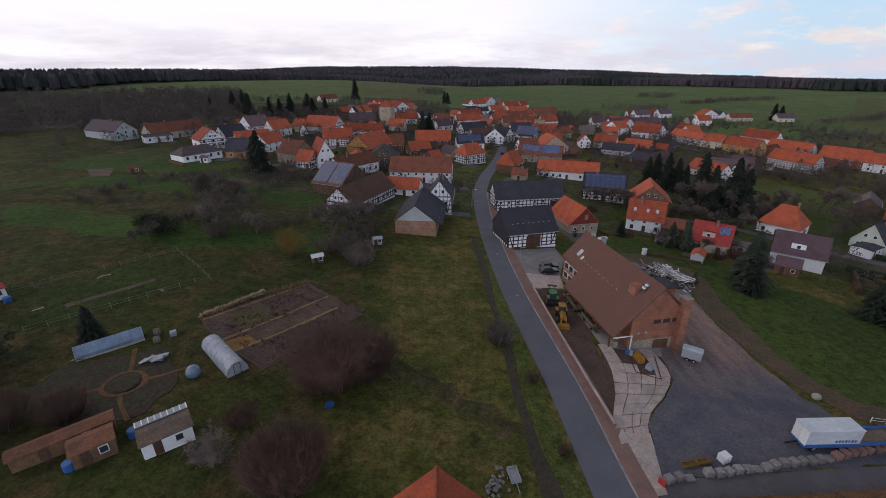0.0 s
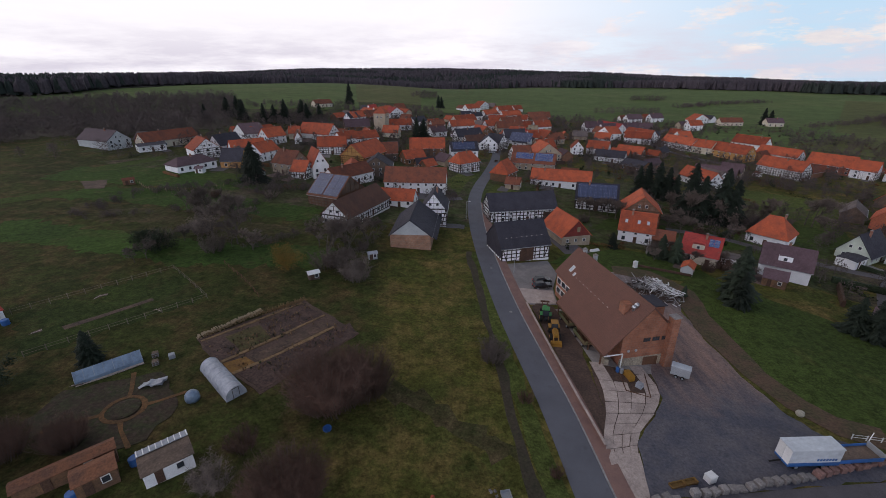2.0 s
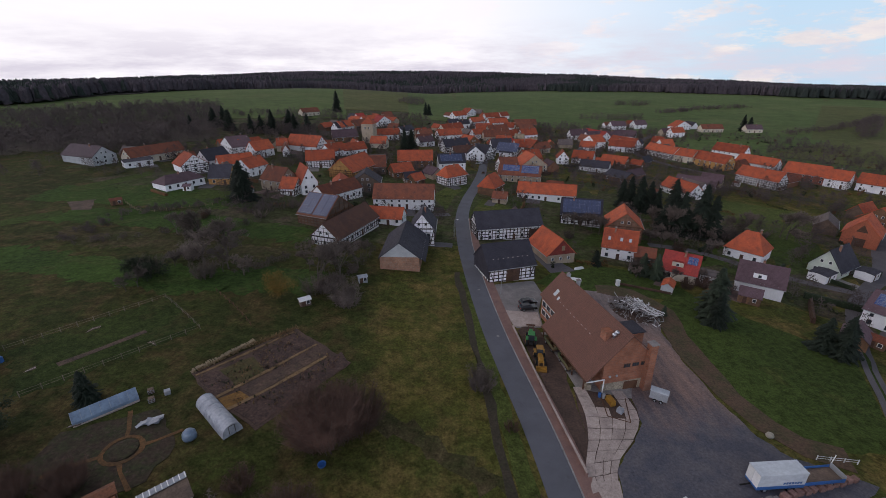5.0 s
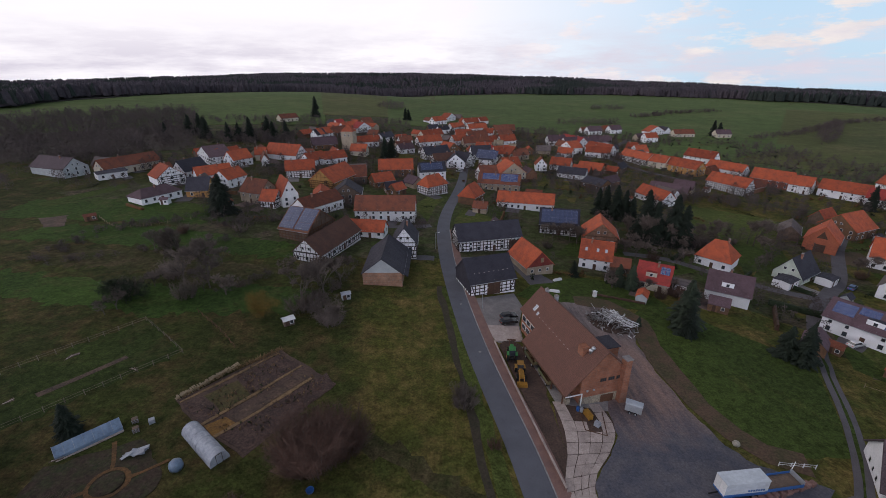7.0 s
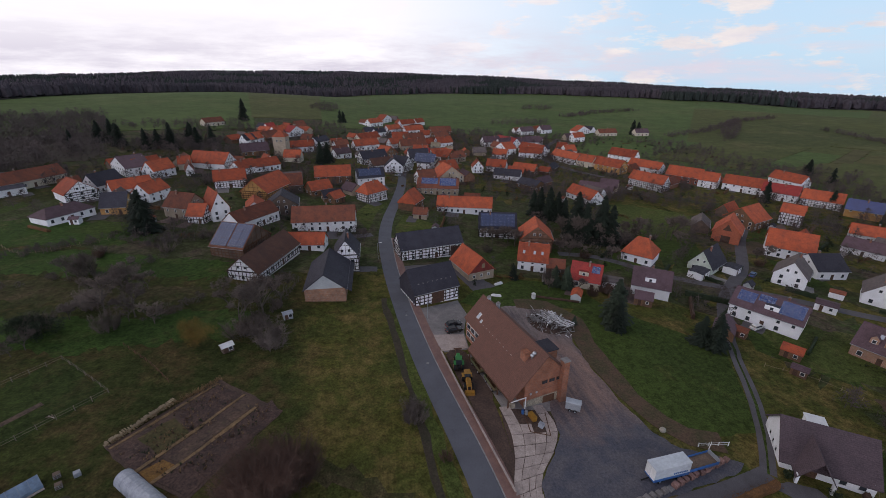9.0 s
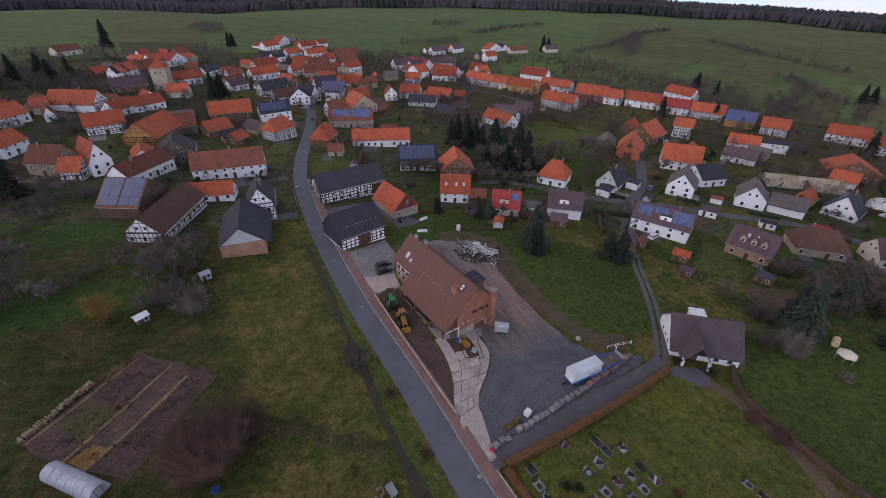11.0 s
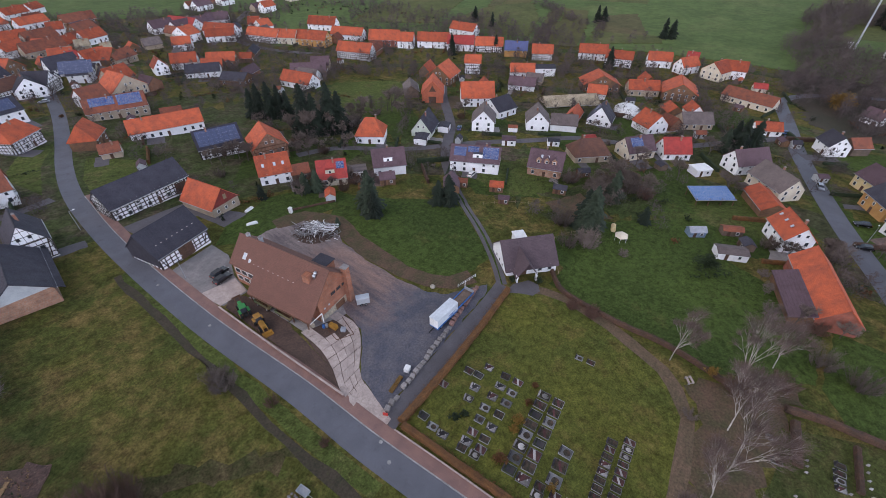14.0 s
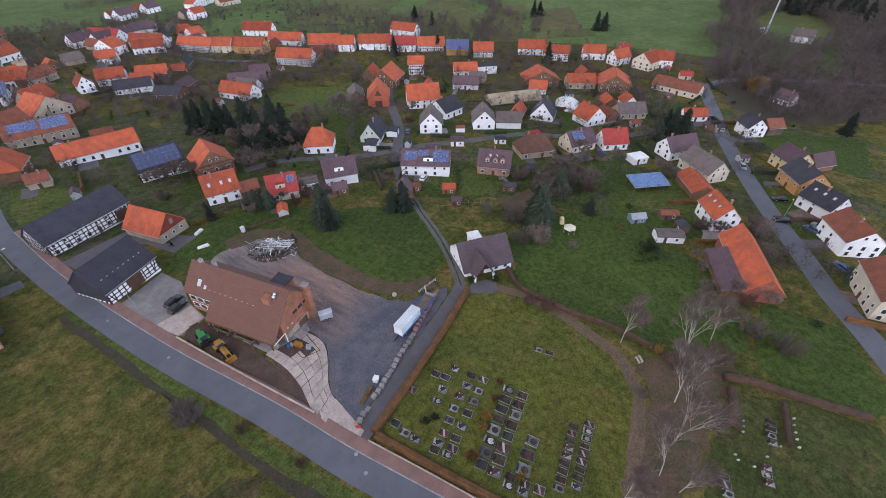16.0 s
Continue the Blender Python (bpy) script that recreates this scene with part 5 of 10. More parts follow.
    part("roof_box", m, WALL["hall"], h, "brick roof box", pose(L / 2 - 4.0, -2.2, R - 2.6))
    for k in range(2):
        m = Mesh()
        m.lathe((0, 0, 0), [(0.24, -0.8), (0.24, 0.7), (0.42, 0.75), (0.42, 1.0), (0.15, 1.25)], 12)
        part("ventilator", m, PVF, h, "shiny metal ventilator", pose(L / 2 - 2.5, -1.75 + k * 0.5, R - 2.2 + k * 0.4), smooth=True)
    for k, (px, sy) in enumerate(((-L / 2 + 2.2, 0.2), (-L / 2 + 5.6, 0.7))):
        chimney(h, px, sy, R - 0.4, 1.0, 0.7, GREYM)
    for px, yy, w, hh in ((-9.4, -3.0, 0.9, 1.5), (-7.6, -3.4, 0.55, 0.8)):
        m = Mesh()
        m.box((0, 0, 0.06), (w, hh, 0.14), 0)
        m.box((0, 0, 0.12), (w - 0.14, hh - 0.14, 0.06), 1)
        part("skylight", m, [FRAME, SKYLIGHT], h, "pale roof window", pose(px, yy, R + yy * s, math.degrees(math.atan(s)), 0, 0))
    for k in range(9):
        m = Mesh()
        m.box((0, 0, 0.08), (0.3, 0.12, 0.14))
        part("snow_guard", m, SLAB, h, at=pose(-6.2 + k * 1.5, -3.6, R - 3.6 * s, math.degrees(math.atan(s)), 0, 0))
    # white window row of the high side wall at the far end
    for k in range(3):
        for z in (2.2, 4.4):
            window(h, (1.6, 1.25), pose(-L / 2 + 1.5 + k * 2.1, -4.66, z, 0, 0, 0))
    # flat-roofed brick block built out of the yard-side slope
    m = Mesh()
    m.box((0, 0, 0), (3.6, 5.0, 9.4))
    block = part("roof_block", m, WALL["hall"], h, "brick block with a dark flat roof", pose(7.6, 2.8, 4.3))
    m = Mesh()
    m.box((0, 0, 4.78), (4.1, 5.5, 0.2), 0)
    part("flat_roof", m, ROOF["slate"], block, "dark felt roof")


brick_hall()


# ---- chapel ----
def chapel():
    x, y, ang = 80.1, 39.7, -38.4
    L, W, H, rise = 13.2, 11.2, 2.6, 5.0
    h = thing("chapel", x, y, ang, "white cemetery chapel with a dark plum roof and porch", "chapel")
    b = Mesh()
    b.prism([(-W / 2, -2), (W / 2, -2), (W / 2, H), (0, H + rise - 0.1), (-W / 2, H)], -L / 2, L / 2)
    part("wall", b, WALL["white"], h)
    part("roof", roof_slabs(L, W, H, rise, 0.5, 0.5), ROOF["darkplum"], h)
    p = Mesh()
    px, pw, pd = -2.3, 5.2, 3.0
    k = len(p.v)
    for yy in (-W / 2 - pd, 0):
        p.v.extend(((px - pw / 2 - 0.3, yy, 1.9), (px, yy, 6.3), (px + pw / 2 + 0.3, yy, 1.9), (px + pw / 2 + 0.3, yy, 1.7), (px, yy, 6.02), (px - pw / 2 - 0.3, yy, 1.7)))
    for i in range(6):
        j = (i + 1) % 6
        p.f.append((k + i, k + j, k + 6 + j, k + 6 + i))
        p.m.append(0)
    p.f += [(k, k + 1, k + 4, k + 5), (k + 1, k + 2, k + 3, k + 4)]
    p.m += [0, 0]
    part("porch_roof", p, ROOF["darkplum"], h, "steep dark porch roof")
    for s in (-1, 1):
        q = Mesh()
        q.box((px + s * (pw / 2 - 0.1), -W / 2 - pd + 0.5, 0.7), (0.4, 0.7, 3.4))
        part("porch_pier", q, WALL["white"], h)
    d = Mesh()
    d.box((px, -W / 2 - 0.06, 1.1), (1.8, 0.12, 2.4))
    part("door", d, DOOR, h, "dark double door")
    st = Mesh()
    st.box((px, -W / 2 - pd / 2, -0.2), (pw, pd, 0.7))
    st.box((px, -W / 2 - pd - 0.4, -0.4), (pw, 0.8, 0.7))
    part("steps", st, CONC, h)
    for yy in (-2.2, 0, 2.2):
        window(h, (0.8, 0.9), pose(-L / 2 - 0.04, yy, 1.4, 0, 0, -90))
    for xx in (2.2, 4.8):
        window(h, (1.0, 1.25), pose(xx, -W / 2 - 0.04, 1.4))
    a = Mesh()
    a.box((1.2, W / 2 + 1.6, 1.1), (3.0, 3.2, 3.4), 0)
    a.box((1.2, W / 2 + 1.6, 2.9), (3.4, 3.6, 0.2), 1)
    part("annex", a, [WALL["white"], WHITE], h, "small flat white annex")


chapel()


# ---- fences, walls and hedges ----
def low_wall():
    line = smooth_line([(19.1, 80.4), (20.6, 62), (22.5, 42.6)], 3.0)
    w = thing("low_wall", 20.8, 62, 0, "low brown wall with a pale coping beside the footway", "wall", z=0.0)
    for a, b in zip(line, line[1:]):
        za, zb = ter(a.x, a.y), ter(b.x, b.y)
        m = Mesh()
        m.bar((a.x, a.y, za + 0.2), (b.x, b.y, zb + 0.2), 0.28, 0.8)
        part("wall_section", m, PAVE, w).matrix_parent_inverse = w.matrix_basis.inverted()
        m = Mesh()
        m.bar((a.x, a.y, za + 0.66), (b.x, b.y, zb + 0.66), 0.34, 0.12)
        part("coping", m, SLAB, w, "pale coping").matrix_parent_inverse = w.matrix_basis.inverted()
    line = smooth_line([(24.9, 31.2), (26.0, 20), (27.2, 6), (29.5, -20)], 3.0)
    w = thing("edging", 26, 20, 0, "pale stone edging below the cemetery hedge", "edging", z=0.0)
    for a, b in zip(line, line[1:]):
        m = Mesh()
        m.bar((a.x - 1.0, a.y, ter(a.x, a.y) + 0.1), (b.x - 1.0, b.y, ter(b.x, b.y) + 0.1), 0.24, 0.5)
        part("edging_stone", m, SLAB, w).matrix_parent_inverse = w.matrix_basis.inverted()


low_wall()


def hedge(pts, w, h, mat, label, leaves=26):
    """A clipped hedge: uneven woody body with leaves standing out of it."""
    rnd = random.Random(int(pts[0][0] * 10))
    line = smooth_line(pts, 0.8)
    side = sides_of(line)
    m = Mesh()
    rows = []
    for p, s in zip(line, side):
        row = []
        for u, z in ((-0.5, -0.3), (-0.52, 0.35), (-0.46, 0.8), (-0.3, 1.0), (0.3, 1.0), (0.46, 0.8), (0.52, 0.35), (0.5, -0.3)):
            q = p + s * u * w * rnd.uniform(0.85, 1.12)
            row.append((q.x, q.y, ter(q.x, q.y) + z * h * rnd.uniform(0.92, 1.06)))
        rows.append(row)
    for a, b in zip(rows, rows[1:]):
        for k in range(7):
            m.face((a[k], a[k + 1], b[k + 1], b[k]))
    m.face(rows[0])
    m.face(rows[-1][::-1])
    for p, s in zip(line, side):
        for _ in range(leaves):
            q = p + s * rnd.uniform(-0.56, 0.56) * w + Vector((rnd.gauss(0, 0.3), rnd.gauss(0, 0.3), 0))
            z = ter(q.x, q.y) + h * rnd.uniform(0.3, 1.08)
            u = Vector((rnd.gauss(0, 1), rnd.gauss(0, 1), rnd.gauss(0, 1))).normalized() * 0.11
            v = u.cross(Vector((0.2, 0.5, 1))).normalized() * 0.09
            c = Vector((q.x, q.y, z))
            m.face((c - u, c + v, c + u, c - v))
    return tagged(new("hedge", m.data("hedge", mat)), label, "hedge", "hedges")


hedge([(67.1, 36.2), (52.6, 34.0), (37.6, 32.3), (25.6, 31.3)], 1.3, 1.2, HEDGE, "clipped russet beech hedge of the cemetery", 40)
hedge([(25.4, 30.6), (26.2, 20), (27.2, 8), (29.6, -22)], 1.2, 1.1, HEDGE, "clipped russet hedge along the road", 40)
hedge([(80.5, 31.6), (75.4, 25.5), (74.2, 13.1), (74.8, 2.8), (74.0, -4.1), (72.6, -10.2)], 1.0, 1.1, HEDGE_DARK, "brown leafless hedge beside the path")
hedge([(73.6, -20.0), (75.5, -26.3), (76.6, -34.6), (78.6, -44.5)], 1.3, 1.2, HEDGE_DARK, "brown leafless hedge round the old graves")
hedge([(71.6, -21.8), (62.4, -23.0)], 1.4, 1.0, HEDGE_DARK, "short brown hedge between graves")
hedge([(73.0, -30.6), (63.8, -31.3)], 0.9, 0.9, HEDGE_DARK, "short brown hedge between graves")
hedge([(104, 99.5), (118, 88.5)], 1.6, 1.6, IVY, "dark evergreen garden hedge")
hedge([(53, 104.6), (66, 99.2)], 0.5, 0.6, HEDGE_DARK, "low brown hedge behind the yard")


FENCE_WOOD = surf("weathered_fence_wood", (0.19, 0.155, 0.115), (0.12, 0.10, 0.075), fine=4.0, amount=0.5)


def post_fence(pts, gap, h, label, rails=2, mat=None):
    mat = mat or PALEWOOD
    line = smooth_line(pts, gap)
    f = thing("fence", line[0].x, line[0].y, 0, label, "fence", "fences")
    inv = f.matrix_basis.inverted()
    m = Mesh()
    m.box((0, 0, h / 2 - 0.15), (0.10, 0.10, h + 0.3))
    me = m.data("post", mat)
    for p in line:
        part("post", me, None, f, at=inv @ pose(p.x, p.y, ter(p.x, p.y)))
    for a, b in zip(line, line[1:]):
        for k in range(rails):
            z = h * (0.45 + 0.42 * k)
            m = Mesh()
            m.bar((a.x, a.y, ter(a.x, a.y) + z), (b.x, b.y, ter(b.x, b.y) + z), 0.035, 0.05)
            part("rail", m, mat, f, at=inv)


post_fence([(-77.1, 67.8), (-68.4, 78.1), (-59.7, 88.4)], 2.6, 1.2, "weathered grey wooden paddock fence", 2, FENCE_WOOD)
post_fence([(-59.7, 88.4), (-53, 82.4), (-46.5, 76.3)], 2.6, 1.2, "weathered grey wooden paddock fence", 2, FENCE_WOOD)
post_fence([(-46.5, 76.3), (-55.5, 66.2), (-64.8, 56)], 2.6, 1.2, "weathered grey wooden paddock fence", 2, FENCE_WOOD)
post_fence([(-111.6, 158.1), (-102.2, 149.5), (-95.6, 148.3), (-80, 158)], 2.2, 1.3, "pale garden fence posts", 1)
post_fence([(-50, 92), (-42, 84), (-37, 78)], 2.0, 1.1, "brown weathered wooden fence", 2, BEAM_BROWN)
post_fence([(81, 30), (94, 38), (103, 34)], 3.0, 1.2, "thin wire fence posts", 1)
post_fence([(96, 64), (104, 57), (107, 50)], 3.0, 1.1, "thin garden fence posts", 1)
post_fence([(60, 45.8), (66, 45.0)], 2.0, 1.0, "short pale barrier fence", 2, WHITE)


# ---- slab path ----
def slab_path():
    left = smooth_line([(22.3, 33.0), (22.2, 38), (22.9, 44.3), (25.1, 49.3), (26.5, 55.0), (26.5, 61.4)], 1.0)
    right = smooth_line([(24.6, 33.6), (26.1, 39.8), (28.2, 44.9), (33.0, 49.8), (35.8, 54.6), (35.6, 60.6)], 1.0)
    p = tagged(new("slab_path"), "curved path of broken pinkish concrete slabs", "path", "", "structure")
    rnd = random.Random(5)
    rows, cols = 12, 4
    pick = lambda line, t: line[min(int(t * (len(line) - 1)), len(line) - 2)].lerp(line[min(int(t * (len(line) - 1)), len(line) - 2) + 1], t * (len(line) - 1) - min(int(t * (len(line) - 1)), len(line) - 2))
    for i in range(rows):
        for j in range(cols):
            if i < 3 or (i >= 9 and j == 2) or (i >= 10 and j == 1):
                continue
            q = []
            for a, b in ((i, j), (i + 1, j), (i + 1, j + 1), (i, j + 1)):
                t = a / rows
                c = pick(left, t).lerp(pick(right, t), b / cols)
                q.append(c)
            mid = sum(q, Vector((0, 0, 0))) / 4
            m = Mesh()
            top, low = [], []
            dz = rnd.uniform(0.1, 0.15)
            for c in q:
                c = mid + (c - mid) * 0.95 + Vector((rnd.gauss(0, 0.03), rnd.gauss(0, 0.03), 0))
                z = ter(c.x, c.y) + dz + rnd.uniform(-0.015, 0.015)
                top.append((c.x, c.y, z))
                low.append((c.x, c.y, z - 0.2))
            m.face(top)
            m.face(low[::-1])
            for a in range(4):
                b = (a + 1) % 4
                m.face((top[a], top[b], low[b], low[a]))
            part("slab", m, SLAB, p)


slab_path()
patch("apron", [(22.3, 32.6), (21.9, 37.4), (22.1, 41.6), (26.9, 41.8), (26.5, 39.8), (24.8, 33.2)], SLAB, 0.11, "worn pale concrete apron at the yard entrance", "pavement", ragged=0.35)
patch("slab_bed", [(22.7, 31.5), (22.3, 36.3), (22.9, 42.3), (25.0, 48.8), (25.6, 55), (26.6, 61), (36, 60.6), (36.2, 56), (35.4, 53.2), (32.6, 49.4), (28.0, 44.8), (26.0, 39.5), (25.2, 34)], EARTH, 0.055, "earth below the concrete slabs", "ground", ragged=0.2)


# ---- vehicles and machines ----
def wheel(parent, x, y, r, w, name="wheel"):
    m = Mesh()
    m.lathe((0, 0, 0), [(r * 0.82, -w / 2), (r, -w / 2 + 0.05), (r, w / 2 - 0.05), (r * 0.82, w / 2)], 18, axis="Y")
    k = part(name, m, RUBBER, parent, at=pose(x, y, r))
    m = Mesh()
    m.lathe((0, 0, 0), [(r * 0.5, -w / 2 - 0.02), (r * 0.55, 0), (r * 0.5, w / 2 + 0.02)], 12, axis="Y")
    part("rim", m, GREYM if name == "wheel" else YELLP, k)


def car(x, y, ang, paint, label, s=1.0, van=False):
    c = thing("car" if not van else "van", x, y, ang, label, "car", "parked cars", z=ter(x, y) + 0.08)
    L, W = 4.3 * s, 1.75
    b = Mesh()
    prof = [(-L / 2, 0.35), (L / 2, 0.35), (L / 2 + 0.03, 0.62), (L / 2 - 0.15, 0.80), (L * 0.22, 0.93), (-L * 0.44, 0.98), (-L / 2 - 0.02, 0.8)]
    k = len(b.v)
    for yy, q in ((-W / 2, 1.0), (W / 2, 1.0)):
        b.v.extend((px, yy, pz) for px, pz in prof)
    n = len(prof)
    for i in range(n):
        j = (i + 1) % n
        b.f.append((k + i, k + j, k + n + j, k + n + i))
        b.m.append(0)
    b.f += [tuple(k + i for i in range(n))[::-1], tuple(k + n + i for i in range(n))]
    b.m += [0, 0]
    part("body", b, paint, c)
    top = 1.5 if not van else 1.9
    g = Mesh()
    lo = [(-L * 0.45, -W / 2 + 0.05), (L * 0.24, -W / 2 + 0.05), (L * 0.24, W / 2 - 0.05), (-L * 0.45, W / 2 - 0.05)]
    hi = [(-L * 0.36, -W / 2 + 0.22), (L * 0.08, -W / 2 + 0.22), (L * 0.08, W / 2 - 0.22), (-L * 0.36, W / 2 - 0.22)]
    for i in range(4):
        j = (i + 1) % 4
        g.face(((*lo[i], 0.9), (*lo[j], 0.9), (*hi[j], top - 0.06), (*hi[i], top - 0.06)))
    part("glazing", g, PANE, c, "dark car glass")
    r = Mesh()
    r.box((-L * 0.14, 0, top - 0.03), (L * 0.46, W - 0.4, 0.08), 0, taper=0.94)
    part("roof", r, paint, c)
    for px in (-L * 0.31, L * 0.31):
        for yy in (-W / 2 + 0.08, W / 2 - 0.08):
            wheel(c, px, yy, 0.32, 0.2)
    for yy in (-0.6, 0.6):
        m = Mesh()
        m.box((L / 2, yy, 0.68), (0.08, 0.34, 0.14))
        part("headlight", m, FRAME, c)
        m = Mesh()
        m.box((-L / 2, yy, 0.8), (0.06, 0.3, 0.16))
        part("rear_light", m, REDP, c)
    return c


car(25.0, 91.4, 12, BLACK, "black estate car on the concrete forecourt")
car(24.4, 88.8, 10, BLACK, "black compact car on the concrete forecourt")
SILVER = surf("silver_car_paint", (0.36, 0.38, 0.42), bump=0.0, amount=0.1, rough=0.3, metal=0.4)
BLUECAR = surf("blue_car_paint", (0.06, 0.12, 0.26), bump=0.0, amount=0.1, rough=0.3)
WHITECAR = surf("white_car_paint", (0.7, 0.7, 0.7), bump=0.0, amount=0.06, rough=0.3)
car(182.0, -17.0, 196, SILVER, "silver car driving on the eastern road")
for cx, cy, ca, pt, lb in ((147.5, -37.6, 60, BLUECAR, "blue car parked by a white house"), (150.5, -39.6, 60, SILVER, "silver car parked by a white house"), (130.5, -43.6, 40, BLUECAR, "blue car on a parking place"),
                       (128.6, -46.6, 40, SILVER, "silver car on a parking place"), (104.2, -55.6, 100, SILVER, "silver car parked by the road"), (162.5, -29.2, 110, BLACK, "dark car in a drive"),
                       (148.0, -30.0, 110, BLACK, "dark car in a drive"), (228.0, 0.0, 120, BLUECAR, "blue car by the red garage"), (140.0, 108.0, 30, BLUECAR, "blue car in the lane"), (131.0, 120.0, 70, WHITECAR, "white car in the lane"),
                       (33.0, 262.0, 150, SILVER, "silver car at the street bend"), (109.5, 78.5, 10, WHITECAR, "white van in a garden drive")):
    car(cx, cy, ca, pt, lb)


def box_trailer():
    t = thing("box_trailer", 49.4, 41.4, 1, "white box trailer with blue side skirts", "trailer", z=ter(50.6, 41.5) + 0.1)
    t.scale = (1.2, 0.92, 1.0)
    b = Mesh()
    b.box((0, 0, 2.15), (5.8, 2.45, 2.4), 0)
    part("box", b, DULLWHITE, t)
    s = Mesh()
    s.box((0, 0, 0.98), (5.85, 2.5, 0.6), 0)
    part("skirt", s, BLUE, t, "blue skirt")
    c = Mesh()
    c.box((0, 0, 3.39), (5.9, 2.55, 0.1))
    part("roof_cap", c, DULLWHITE, t)
    for px in (-1.8, 1.2, 2.1):
        for yy in (-1.05, 1.05):
            wheel(t, px, yy, 0.42, 0.3)
    for k in range(7):
        m = Mesh()
        m.box((0.3 + k * 0.34, -1.24, 1.72), (0.22, 0.03, 0.34 + 0.05 * (k % 2)))
        part("sign_bar", m, BLUE, t, "blue lettering bar")
    m = Mesh()
    m.bar((-2.9, 0, 0.7), (-4.2, 0, 0.5), 0.16)
    part("drawbar", m, RUBBER, t)
    for yy in (-0.62, 0.62):
        m = Mesh()
        m.box((-2.92, yy, 2.15), (0.05, 1.16, 2.2))
        part("rear_door", m, WHITE, t)
    f = thing("flatbed_trailer", 56.4, 42.1, 3, "blue flatbed trailer loaded with boards", "trailer", z=ter(56.4, 42.1) + 0.1)
    b = Mesh()
    b.box((0, 0, 0.95), (6.4, 2.5, 0.2))
    part("bed", b, BOARD, f, "weathered plank bed")
    for yy in (-1.25, 1.25):
        m = Mesh()
        m.box((0, yy, 1.15), (6.4, 0.08, 0.6))
        part("side_board", m, BLUE, f, "blue drop side")
    m = Mesh()
    m.box((3.2, 0, 1.4), (0.1, 2.5, 1.0))
    part("head_board", m, GREYM, f)
    for px in (-1.4, 1.4):
        for yy in (-1.0, 1.0):
            wheel(f, px, yy, 0.42, 0.3)
    m = Mesh()
    m.bar((3.2, 1.2, 1.2), (3.9, 1.5, 3.0), 0.1)
    part("stake", m, WHITE, f)


BOARD = WALL["boards"]
box_trailer()


def grey_trailer():
    t = thing("trailer", 41.2, 58.4, -34, "grey closed trailer beside the hall", "trailer", z=ter(41.6, 58.4) + 0.05)
    b = Mesh()
    b.box((0, 0, 1.35), (2.9, 1.55, 1.6))
    part("box", b, GREYM, t)
    c = Mesh()
    c.prism([(-0.8, 2.15), (0.8, 2.15), (0.6, 2.3), (-0.6, 2.3)], -1.5, 1.5)
    part("roof_cap", c, DULLWHITE, t)
    for px in (-0.5, 0.5):
        for yy in (-0.82, 0.82):
            wheel(t, px, yy, 0.32, 0.2)


grey_trailer()


def tractor(x, y, ang, paint, label, loader=False):
    t = thing("tractor" if not loader else "wheel_loader", x, y, ang, label, "tractor", z=ter(x, y) + 0.08)
    m = Mesh()
    m.prism([(-0.4, 0.9), (0.4, 0.9), (0.38, 1.6), (0.28, 1.72), (-0.28, 1.72), (-0.38, 1.6)], 0.2, 2.3)
    part("bonnet", m, paint, t)
    m = Mesh()
    m.box((-0.6, 0, 0.9), (2.4, 0.7, 0.6))
    part("chassis", m, RUBBER if not loader else paint, t)
    m = Mesh()
    m.box((-0.55, 0, 1.9), (1.35, 1.3, 1.3), 0, taper=0.88)
    part("cab", m, PANE, t, "dark glazed cab")
    m = Mesh()
    m.box((-0.55, 0, 2.62), (1.45, 1.4, 0.16), 0, taper=0.9)
    part("cab_roof", m, paint, t)
    for yy in (-0.85, 0.85):
        wheel(t, -1.0, yy, 0.85 if not loader else 0.65, 0.5, "tractor_wheel")
        wheel(t, 1.6, yy * 0.95, 0.6 if not loader else 0.65, 0.42, "tractor_wheel")
        f = Mesh()
        f.box((-1.0, yy, 1.72 if not loader else 1.4), (1.3, 0.5, 0.1))
        part("mudguard", f, paint, t)
    if loader:
        for yy in (-0.45, 0.45):
            m = Mesh()
            m.bar((0.6, yy, 1.6), (2.5, yy, 1.4), 0.18)
            m.bar((2.5, yy, 1.4), (3.2, yy, 0.4), 0.16)
            part("lift_arm", m, paint, t)
        m = Mesh()
        m.prism([(-1.0, 0.05), (1.0, 0.05), (1.0, 0.8), (-1.0, 0.8)], 3.1, 3.25)
        m.box((3.6, 0, 0.1), (0.9, 2.0, 0.08))
        for yy in (-1, 1):
            m.box((3.55, yy, 0.35), (0.8, 0.05, 0.5))
        part("bucket", m, paint, t)
    else:
        m = Mesh()
        m.bar((2.2, 0.5, 1.0), (4.2, 0.5, 1.5), 0.14)
        m.bar((2.2, -0.5, 1.0), (4.2, -0.5, 1.5), 0.14)
        m.box((4.3, 0, 1.4), (0.2, 1.8, 0.3))
        part("front_loader", m, BEAM_BROWN, t)
    return t


tractor(21.9, 75.0, 78, GREEN, "green farm tractor with a front loader").scale = (1.05, 1.05, 1.05)
tractor(22.3, 69.2, 262, YELLP, "yellow wheel loader with a bucket", True).scale = (1.0, 1.0, 1.0)


